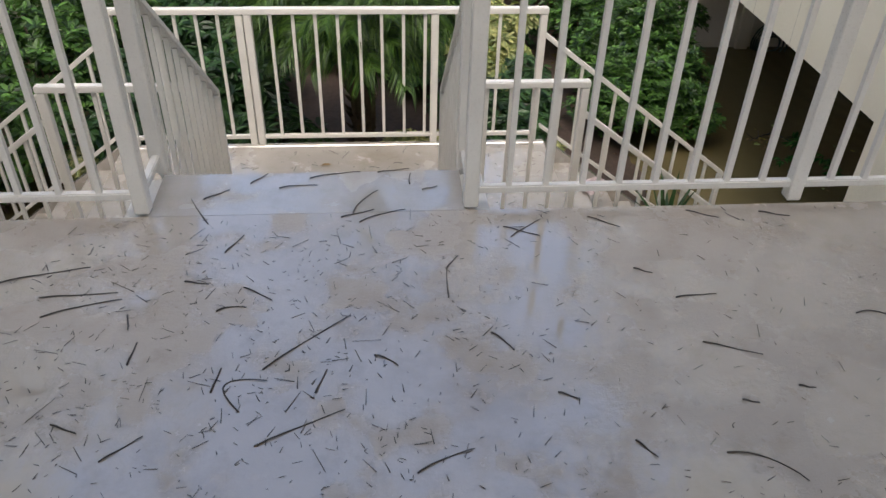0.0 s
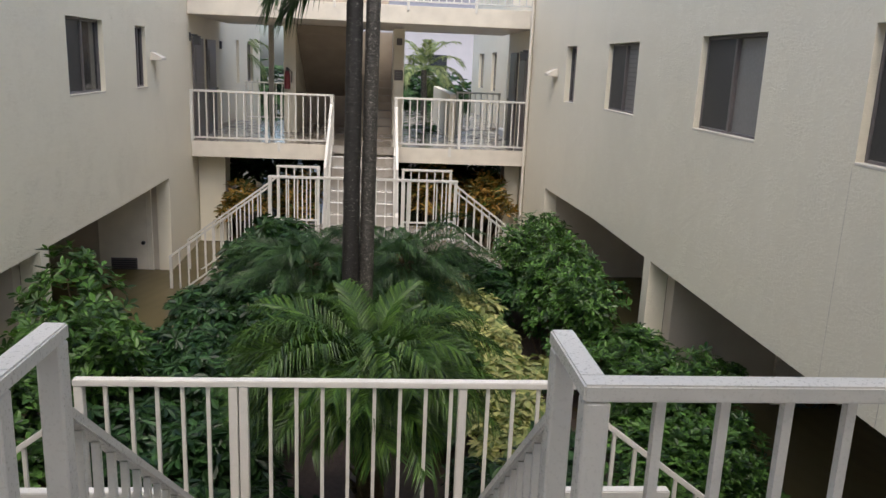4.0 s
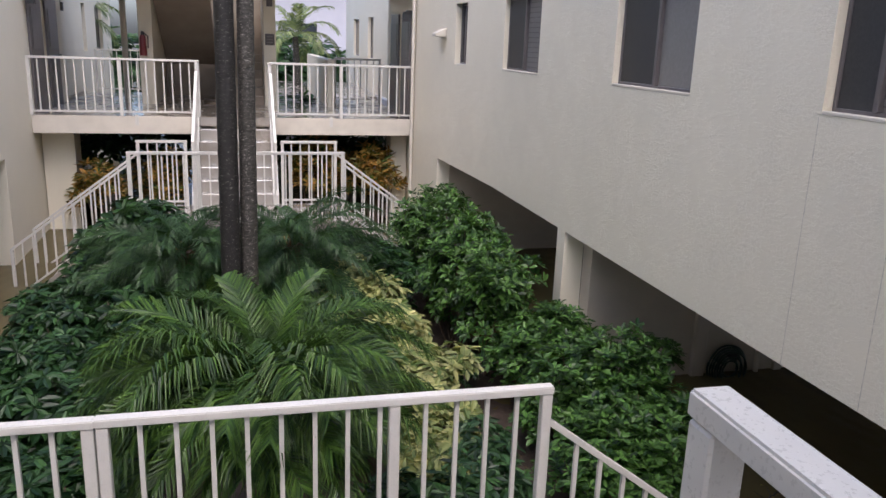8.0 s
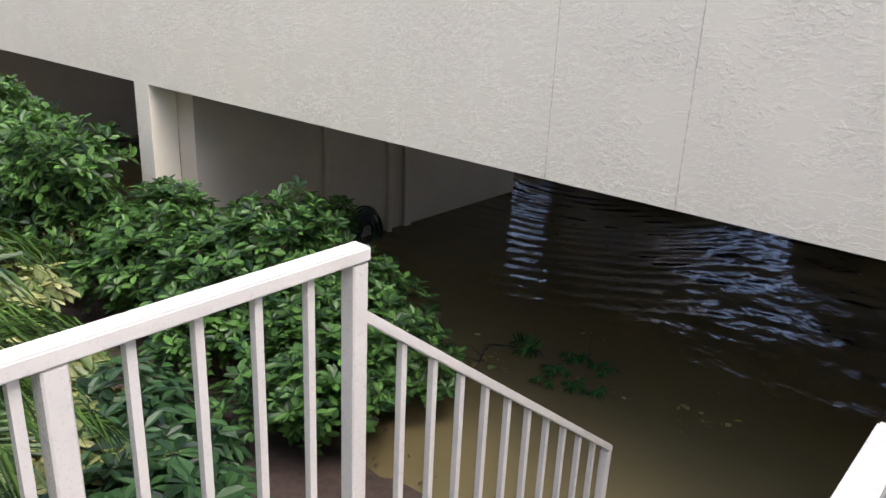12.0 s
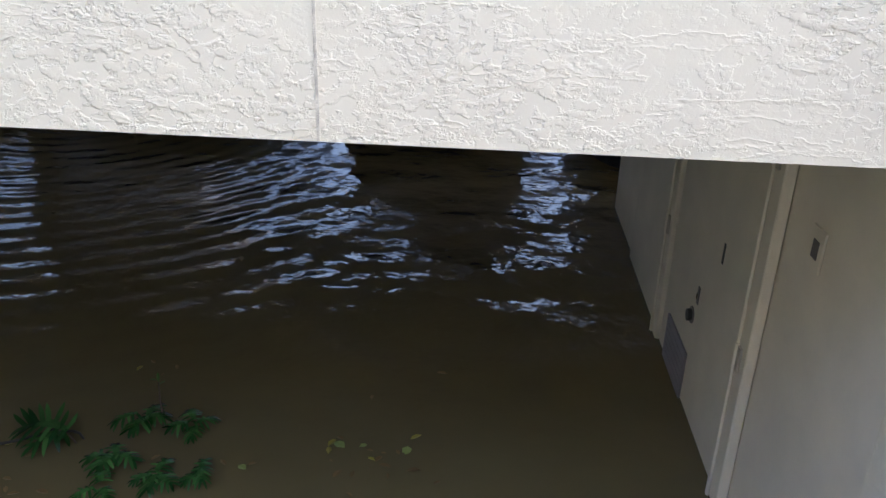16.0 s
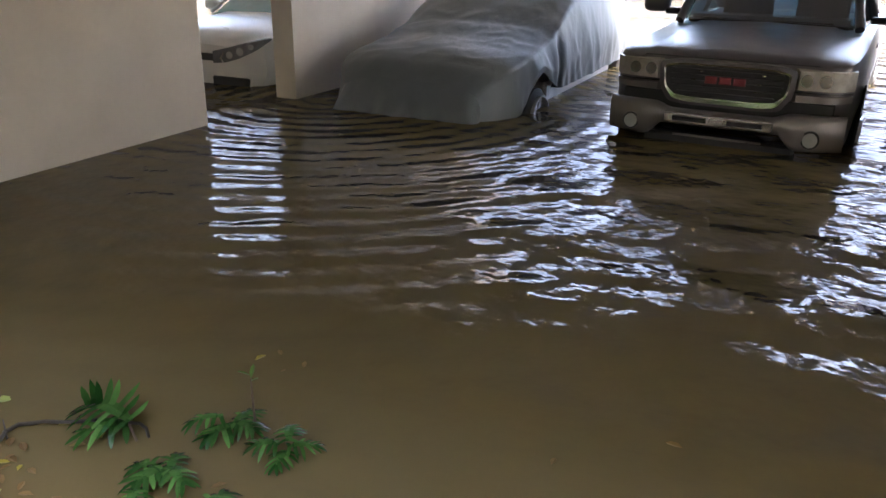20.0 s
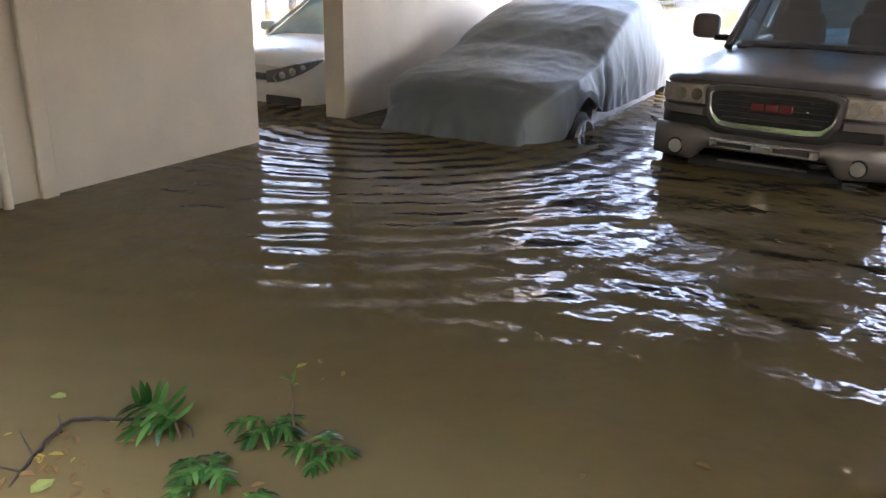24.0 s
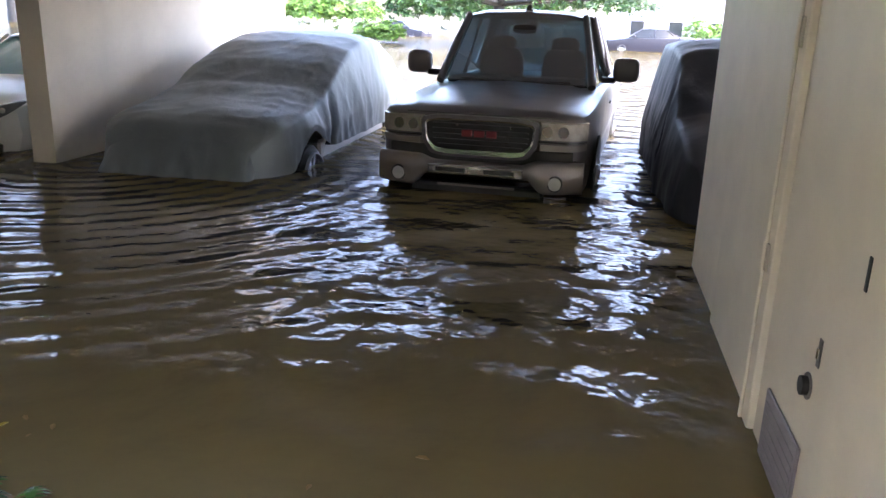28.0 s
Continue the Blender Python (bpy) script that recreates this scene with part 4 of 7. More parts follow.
def rings_to_bm(rings, caps=True):
    bm = bmesh.new()
    vs = [[bm.verts.new(p) for p in r] for r in rings]
    for a, b in zip(vs, vs[1:]):
        for i in range(len(a) - 1):
            bm.faces.new((a[i], a[i + 1], b[i + 1], b[i]))
    if caps:
        bm.faces.new(vs[0][::-1])
        bm.faces.new(vs[-1])
    return bm


def half_loft(secs, caps=True):
    """Mirrored loft: sections (x, [(y, z) from the sill up to the centre line])."""
    rings = []
    for x, prof in secs:
        right = [(x, -y, z) for y, z in prof]
        left = [(x, y, z) for y, z in prof[::-1]]
        if prof[-1][0] == 0:
            left = left[1:]
        rings.append(right + left)
    return rings_to_bm(rings, caps)


def wheel(parent, x, y, r, w, rim_r, spokes=7):
    bm = bmesh.new()
    prof = [(rim_r, -w / 2), (r * 0.9, -w / 2), (r, -w * 0.36), (r, w * 0.36), (r * 0.9, w / 2), (rim_r, w / 2)]
    n = 28
    rings = [[bm.verts.new((x + a * math.cos(k * math.tau / n), y + b, r + a * math.sin(k * math.tau / n))) for a, b in prof] for k in range(n)]
    for k in range(n):
        p, q = rings[k], rings[(k + 1) % n]
        for i in range(5):
            bm.faces.new((p[i], p[i + 1], q[i + 1], q[i]))
    wh = part("wheel", bm, M_RUBBER, parent, "black tyre", 50)
    bm = bmesh.new()
    s = -1 if y < 0 else 1
    face = y + s * w * 0.42
    for k in range(spokes):
        a = k * math.tau / spokes
        m = Matrix.Translation((x, face, r)) @ Matrix.Rotation(a, 4, "Y")
        bx(bm, 0.04, rim_r * 0.98, -0.012, 0.012, -0.028, 0.028, m)
    tube(bm, [(x, face - 0.03, r), (x, face + 0.03, r)], 0.065, None, 14)
    hoop = [bm.verts.new((x + rr * math.cos(k * math.tau / 28), face + d, r + rr * math.sin(k * math.tau / 28))) for k in range(28) for rr, d in ((rim_r, 0.03), (rim_r * 0.955, 0.03), (rim_r * 0.955, -0.05), (rim_r, -0.05))]
    for k in range(28):
        for i in range(4):
            a, b = k * 4 + i, k * 4 + (i + 1) % 4
            c, d = ((k + 1) % 28) * 4 + (i + 1) % 4, ((k + 1) % 28) * 4 + i
            bm.faces.new((hoop[a], hoop[b], hoop[c], hoop[d]))
    part("rim", bm, M_RIM, wh, "spoked alloy rim")
    return wh


def disc(x, y, z, r, d, axis="X", n=20, bulge=0.0):
    bm = bmesh.new()
    v = Vector((1, 0, 0)) if axis == "X" else Vector((0, 1, 0))
    p = Vector((x, y, z))
    tube(bm, [p, p + v * d], r, r * 0.98, n, True)
    return bm


def pickup():
    t = thing("pickup_truck", "pewter grey pickup truck parked nose out in the flood", "pickup truck")
    # nose, hood and body sides
    low = 0.50
    def sect(x, half, z_lo, side, edge, mid):
        return (x, [(half - 0.03, z_lo), (half, 0.80), (half - 0.005, side), (half - 0.03, (side + edge) / 2 + 0.015), (half - 0.09, edge), (0.70, edge + (mid - edge) * 0.35), (0.64, edge + (mid - edge) * 0.75), (0.35, mid - 0.012), (0, mid)])

    secs = [sect(0.095, 0.80, 0.80, 1.09, 1.135, 1.16), sect(0.14, 0.90, 0.78, 1.105, 1.16, 1.195), sect(0.22, 0.955, low, 1.115, 1.175, 1.215), sect(0.36, 0.985, low, 1.12, 1.185, 1.235),
            sect(0.70, 1.01, low, 1.12, 1.19, 1.25), sect(1.32, 1.015, low, 1.12, 1.195, 1.268), sect(1.55, 1.015, low - 0.1, 1.14, 1.215, 1.245), sect(3.75, 1.015, low - 0.1, 1.14, 1.225, 1.24), sect(5.75, 1.01, low, 1.14, 1.235, 1.24)]
    body = part("body", half_loft(secs), M_TRUCK, t, "pewter grey painted body", 38)
    part("hood_gap", box(0.088, 0.125, -0.70, 0.70, 1.142, 1.150), M_BLACKP, body)
    # cab: roof, pillars, glass
    roof = half_loft([(1.98, [(0.66, 1.865), (0.5, 1.895), (0, 1.91)]), (2.25, [(0.71, 1.885), (0.5, 1.925), (0, 1.94)]), (3.2, [(0.71, 1.885), (0.5, 1.93), (0, 1.945)]), (3.62, [(0.67, 1.85), (0.5, 1.89), (0, 1.905)])])
    part("roof", roof, M_TRUCK, t, smooth=40)
    part("roof_lining", box(2.0, 3.6, -0.66, 0.66, 1.84, 1.862), M_SEAT, t)
    for s in (-1, 1):
        for nm, a, b, r in (("pillar", (1.36, s * 0.86, 1.235), (2.0, s * 0.685, 1.875), 0.045), ("pillar", (2.75, s * 0.93, 1.235), (2.75, s * 0.715, 1.88), 0.05), ("pillar", (3.72, s * 0.90, 1.235), (3.62, s * 0.68, 1.86), 0.075)):
            bm = bmesh.new()
            tube(bm, [a, tuple((p + q) / 2 + (0.012 if k == 1 else 0) * s for k, (p, q) in enumerate(zip(a, b))), b], r, r * 0.85, 8)
            part(nm, bm, M_TRUCK, t, smooth=60)
        bm = rings_to_bm([[(1.50, s * 0.905, 1.25), (2.08, s * 0.71, 1.85)], [(3.65, s * 0.905, 1.25), (3.58, s * 0.70, 1.85)]], False)
        part("side_window", bm, M_CARGLASS, t, "clear side glass")
        part("door_handle", box(2.55, 2.75, s * 1.01 - 0.015, s * 1.01 + 0.015, 1.02, 1.06, 0.01), M_BLACKP, t)
        part("side_trim", box(0.9, 5.6, s * 1.008 - 0.008, s * 1.008 + 0.008, 0.74, 0.80, 0.006), M_TRUCK_LOW, t)
        # mirror
        mr = part("mirror", pebble((1.69, s * 1.20, 1.40), (0.075, 0.145, 0.115), 0.55), M_TRUCK, t, "body-coloured wing mirror", 70)
        part("mirror_arm", box(1.64, 1.74, *sorted((s * 0.93, s * 1.10)), 1.27, 1.33, 0.015), M_BLACKP, mr)
        # lamps
        plan = [(0.045, 0.562), (0.055, 0.69), (0.075, 0.80), (0.125, 0.90), (0.23, 0.968)]

        def wrap(z0, z1, out):
            bm = bmesh.new()
            cols = [[bm.verts.new((x - out, s * (y + out), z)) for z in (z0 + 0.012, z0, z1, z1 - 0.012)] for x, y in plan]
            deep = [[bm.verts.new((x + 0.05, s * (y - 0.03), z)) for z in (z0, z1)] for x, y in plan]
            for p, q, u, v in zip(cols, cols[1:], deep, deep[1:]):
                bm.faces.new((p[0], q[0], q[3], p[3]))
                bm.faces.new((p[0], q[0], v[0], u[0]))
                bm.faces.new((p[3], q[3], v[1], u[1]))
            for p, u in ((cols[0], deep[0]), (cols[-1], deep[-1])):
                bm.faces.new((p[0], p[3], u[1], u[0]))
            for row in cols:
                bm.verts.remove(row[1])
                bm.verts.remove(row[2])
            return bm

        lamp = part("headlight", wrap(0.955, 1.122, 0.004), M_LENS, t, "clouded headlight lens", 50)
        for dy in (0.625, 0.765):
            part("bulb_bowl", disc(0.034 if dy < 0.7 else 0.046, s * dy, 1.04, 0.048, 0.014, n=20), M_CHROME, lamp, "chrome lamp bowl")
        part("turn_signal", wrap(0.865, 0.94, 0.0), M_TRUCK_LOW, t, "narrow bronze turn signal lamp", 50)
        part("lamp_gap", wrap(0.94, 0.955, -0.004), M_BLACKP, t)
        part("fog_lamp", disc(-0.074, s * 0.73, 0.62, 0.056, 0.04), M_LENS_CLEAR, t, "round clear fog lamp", 40)
        part("fog_bezel", disc(-0.064, s * 0.73, 0.62, 0.070, 0.05), M_BLACKP, t)
        part("wheel_arch", disc(0.98, s * 1.015 - (0.02 if s < 0 else 0.0), 0.45, 0.47, 0.02, "Y", 24), M_BLACKP, t)
    ws = half_loft([(1.40, [(0.83, 1.245), (0.5, 1.26), (0, 1.268)]), (1.72, [(0.75, 1.56), (0.5, 1.575), (0, 1.585)]), (1.99, [(0.665, 1.86), (0.5, 1.885), (0, 1.895)])], False)
    part("windscreen", ws, M_CARGLASS, t, "raked windscreen", 60)
    rw = rings_to_bm([[(3.70, -0.80, 1.25), (3.60, -0.63, 1.86)], [(3.70, 0.80, 1.25), (3.60, 0.63, 1.86)]], False)
    part("rear_window", rw, M_CARGLASS, t)
    part("dashboard", box(1.46, 1.85, -0.80, 0.80, 1.18, 1.30, 0.04, 2), M_BLACKP, t, smooth=50)
    part("rear_view_mirror", pebble((1.88, 0, 1.745), (0.025, 0.14, 0.045), 0.6), M_BLACKP, t, smooth=50)
    for s in (-1, 1):
        part("seat_back", pebble((2.69, s * 0.40, 1.25), (0.10, 0.28, 0.30), 0.5), M_SEAT, t, smooth=50)
        part("headrest", pebble((2.69, s * 0.40, 1.56), (0.06, 0.18, 0.11), 0.65), M_SEAT, t, smooth=50)
    part("bulkhead", box(3.70, 3.78, -0.90, 0.90, 1.0, 1.26, 0.02), M_TRUCK, t)
    for s in (-1, 1):
        part("wiper", box(1.405, 1.425, *sorted((s * 0.08, s * 0.62)), 1.262, 1.275), M_BLACKP, t)
    tube_bm = bmesh.new()
    tube(tube_bm, [(2.15, 0, 1.92), (2.17, 0, 1.98)], 0.05, 0.02, 8)
    part("roof_light", tube_bm, M_BLACKP, t)
    # grille
    def rounded(pts, n=2):
        for _ in range(n):
            pts = [tuple(p[k] * (1 - w) + q[k] * w for k in (0, 1)) for p, q in zip(pts, pts[1:] + pts[:1]) for w in (0.14, 0.86)]
        return pts

    def hexa(w, top, bottom, k):
        return rounded([(-w, top), (w, top), (w - 0.015, 0.92 - k), (w - 0.11, bottom), (-w + 0.11, bottom), (-w + 0.015, 0.92 - k)])

    outer, chrome, inner = hexa(0.555, 1.135, 0.775, 0.01), hexa(0.515, 1.105, 0.80, 0.005), hexa(0.50, 1.093, 0.842, 0.0)

    def frame_ring(rings):
        bm = bmesh.new()
        vo = [[bm.verts.new((x, a, b)) for a, b in ring] for x, ring in rings]
        for p, q in zip(vo, vo[1:]):
            for k in range(len(p)):
                bm.faces.new((p[k], p[(k + 1) % len(p)], q[(k + 1) % len(p)], q[k]))
        return bm

    grille = part("grille", frame_ring(((0.10, outer), (0.042, outer), (0.034, chrome), (0.06, chrome))), M_TRUCK, t, "bronze grille rim", 40)
    part("chrome_trim", frame_ring(((0.05, chrome), (0.028, chrome), (0.032, inner), (0.095, inner))), M_CHROME, grille, "chrome grille trim", 40)
    bm = bmesh.new()
    bm.faces.new([bm.verts.new((0.09, a, b)) for a, b in inner])
    part("grille_back", bm, M_BLACKP, grille)
    for k in range(5):
        z = 0.875 + k * 0.045
        hw = 0.37 + 0.08 * min(1, (z - 0.85) / 0.08)
        part("grille_bar", box(0.052, 0.088, -hw, hw, z - 0.006, z + 0.006), M_BLACKP, grille)
    for k in (-1, 0, 1):
        part("badge_block", box(0.036, 0.05, k * 0.115 - 0.050, k * 0.115 + 0.050, 0.955, 1.015, 0.006), M_RED, grille, "red badge block")
    for y, z in ((-0.30, 1.05), (-0.27, 0.98), (-0.25, 0.92), (0.21, 1.05), (0.26, 0.98)):
        part("clip", box(0.045, 0.055, y - 0.018, y + 0.018, z - 0.006, z + 0.006), M_CHROME, grille)
    part("nose_panel", box(0.085, 0.16, -0.86, 0.86, 0.60, 0.87, 0.01), M_BLACKP, t)
    # bumper: a wrapped bar that rises at its ends
    secs = []
    for y in np.linspace(-0.965, 0.965, 41):
        a = abs(y)
        dx = 0.16 * max(0, (a - 0.55) / 0.45) ** 2 + 0.02 * a
        up = 0.045 * max(0, min(1, (a - 0.42) / 0.12))
        lo_ = 0.11 * max(0, min(1, (a - 0.50) / 0.1)) ** 0.7
        top, bot = 0.745 + up, 0.625 - lo_
        prof = [(-0.03, bot), (-0.065, bot + 0.012), (-0.085, bot + 0.04), (-0.092, (top + bot) / 2), (-0.088, top - 0.035), (-0.072, top - 0.012), (-0.045, top), (0.03, top), (0.03, bot), (-0.03, bot)]
        secs.append([(x + dx * (1 if x < 0.02 else 0.6), y, z) for x, z in prof])
    bp = part("bumper", rings_to_bm(secs, False), M_TRUCK_LOW, t, "wrapped front bumper, dull bronze paint", 60)
    part("bumper_plate", box(-0.104, -0.07, -0.44, 0.44, 0.65, 0.728, 0.008), M_CHROME, bp)
    for s in (-1, 1):
        part("air_slot", box(-0.110, -0.08, *sorted((s * 0.08, s * 0.37)), 0.663, 0.712, 0.01), M_BLACKP, bp, "dark slot in the bumper")
    part("plate_emblem", box(-0.113, -0.09, -0.06, 0.06, 0.665, 0.71, 0.006), M_CHROME, bp)
    part("valance", box(-0.02, 0.12, -0.62, 0.62, 0.36, 0.545, 0.02), M_BLACKP, t)
    part("tow_bar", box(-0.04, -0.01, -0.36, 0.36, 0.535, 0.552), M_TRUCK_LOW, t)
    for s in (-1, 1):
        wheel(t, 0.98, s * 0.90, 0.40, 0.26, 0.24, 8)
        wheel(t, 4.6, s * 0.90, 0.40, 0.26, 0.24, 8)
    return t


truck = pickup()
# stretch everything behind the hood's front: a long hood and a taller cab
done = set()
for o in truck.children_recursive:
    if o.data and o.data.name not in done and not o.name.startswith(("wheel", "rim")):
        done.add(o.data.name)
        for v in o.data.vertices:
            k = min(1.0, max(0.0, (v.co.x - 0.3) / 1.0))
            v.co.x += 0.42 * k
            if v.co.z > 1.1:
                v.co.z += 0.05 * k + 0.10 * max(0, v.co.z - 1.3)
truck.matrix_basis = pose(TRUCK[0], TRUCK[1], GROUND + TRUCK[3], 0, 0, TRUCK[2]) @ Matrix.Diagonal((1, 0.94, 1, 1))


def covered_car(label, mat, prof, half, hem, seed, wheels=True, lift=None):
    """A saloon under a loose cover. prof: (x, top height); hem: height of the lower edge over the ground."""
    th = thing("covered_car", label, "car")
    rg = np.random.default_rng(seed)
    px = np.array([p[0] for p in prof])
    pz = np.array([p[1] for p in prof])
    L = px[-1]
    rings = []
    N = 92

    def ridge(p):
        return (1 - abs(noise.noise(p)) * 2.2)

    for x in np.linspace(0, L, 130):
        top = float(np.interp(x, px, pz))
        e = min(x, L - x)
        w = half * (1 - 0.20 * math.exp(-e / 0.16) - 0.06 * math.exp(-e / 0.6))
        ring = []
        for k in range(N + 1):
            u = -1 + 2 * k / N
            # flat-topped arch whose flanks lean in towards the roof
            a = abs(u)
            ss = 1 if u > 0 else -1
            tw = w * (0.96 - 0.12 * max(0, min(1, (top - 0.95) / 0.7)))
            if a < 0.5:
                f = a / 0.5
                yy = ss * f * tw
                zz = top - 0.035 * f ** 2 - 0.06 * f ** 6
            else:
                q = (a - 0.5) / 0.5
                yy = ss * (tw + (w - tw) * min(1, q * 1.5) ** 0.8)
                zz = (top - 0.095) + (hem - top + 0.095) * q
                if lift:
                    zz += q * lift(x, ss)
            loose = max(0, a - 0.42) * 1.7
            nn = noise.noise((x * 2.2, yy * 2.2, zz * 1.3 + seed)) * 0.026 + noise.noise((x * 6, yy * 6, zz * 4 + seed)) * 0.006
            fold = loose * (0.046 * max(0, ridge((x * 2.6 + zz * 0.9, seed, zz * 0.5)) - 0.45) + 0.026 * max(0, ridge((x * 6.0 - zz * 1.6, seed + 3, zz * 0.9)) - 0.5))
            # a deep tuck where the cloth hangs in behind the front wing
            tuck = 0.085 * loose * math.exp(-((x - 1.42 - 0.34 * (zz - 0.6)) / 0.07) ** 2) - 0.045 * loose * math.exp(-((x - 1.26 - 0.34 * (zz - 0.6)) / 0.10) ** 2)
            pull = 0.018 * max(0, ridge((x * 3.0 + yy * 2.0, yy * 3.4 - x, seed + 7)) - 0.55) * (1 if a < 0.6 else 0)
            ring.append((x + 0.03 * noise.noise((yy * 4, zz * 4, x)), yy + ss * ((nn * 0.6 + fold) * (1 if a > 0.4 else 0.2) - tuck), zz + pull + nn * (0.6 if a < 0.6 else 0.15)))
        rings.append(ring)
    bm = rings_to_bm(rings, False)
    # draped nose and tail: hanging folds that deepen towards the hem
    for idx, dirx in ((0, -1), (-1, 1)):
        ring = rings[idx]
        strip = [ring]
        rows = 9
        for j in range(1, rows + 1):
            q = j / rows
            row = []
            for (x, y, z) in ring:
                v = abs(y) / half
                zl = hem - 0.02 + 0.02 * noise.noise((y * 3, 5, seed))
                swing = 0.14 * math.sin(q * math.pi * 0.5) - (0.22 if y < 0 else 0.12) * v ** 4 * q
                hang = q * (0.080 * max(0, ridge((y * 3.1 + q * 0.35, q * 0.4, seed + 1)) - 0.4) + 0.03 * max(0, ridge((y * 7.0 - q * 0.5, q * 0.6, seed + 2)) - 0.45) + 0.02 * noise.noise((y * 5, q * 2.0, seed)))
                row.append((x + dirx * (swing + hang), y * (1 + (0.03 if y < 0 else 0.08) * q), z + (min(zl, z) - z) * q))
            strip.append(row)
        vs = [[bm.verts.new(p) for p in r] for r in strip]
        for a, b in zip(vs, vs[1:]):
            for i in range(len(a) - 1):
                bm.faces.new((a[i], a[i + 1], b[i + 1], b[i]))
    bmesh.ops.remove_doubles(bm, verts=bm.verts[:], dist=0.0005)
    part("cover", bm, mat, th, smooth=70)
    part("underbody", box(0.35, L - 0.3, -half * 0.84, half * 0.84, 0.12, 0.62, 0.06), M_BLACKP, th)
    if wheels:
        part("rocker_panel", box(1.25, L - 1.45, -half * 0.93, half * 0.93, 0.30, 0.66, 0.03), M_WHITECAR, th, "pale painted sill under the hem")
        for x in (0.80, L - 0.95):
            for s in (-1, 1):
                wheel(th, x, s * (half - 0.09), 0.34, 0.2, 0.27, 10)
    return th


PROF = [(0, 0.79), (0.05, 0.86), (0.14, 0.93), (0.32, 0.99), (0.7, 1.05), (1.1, 1.11), (1.5, 1.20), (2.05, 1.42), (2.6, 1.60), (3.05, 1.69), (3.5, 1.72), (4.0, 1.66), (4.5, 1.46), (4.85, 1.24), (5.2, 1.08), (5.3, 0.8)]
cc = covered_car("sedan under a wrinkled grey cloth cover", M_COVER, PROF, 0.98, 0.45, 3, lift=lambda x, s: (0.27 * math.exp(-((x - 0.84) / 0.34) ** 2) if s < 0 else 0) + (0.13 * min(1, (x - 0.6) / 0.4) if s < 0 and x > 0.6 else 0.0))
cc.matrix_basis = pose(COVERED[0], COVERED[1], GROUND, 0, 0, COVERED[2])
PROF2 = [(0, 0.75), (0.10, 1.0), (0.5, 1.15), (1.1, 1.25), (1.9, 1.75), (2.6, 1.82), (3.6, 1.8), (4.3, 1.6), (4.7, 1.1), (4.75, 0.8)]
dc = covered_car("vehicle under a dark navy cover beside the wall", M_COVER_D, PROF2, 0.97, 0.44, 9, wheels=False)
dc.matrix_basis = pose(8.75, 3.41, GROUND, 0, 0, 0)


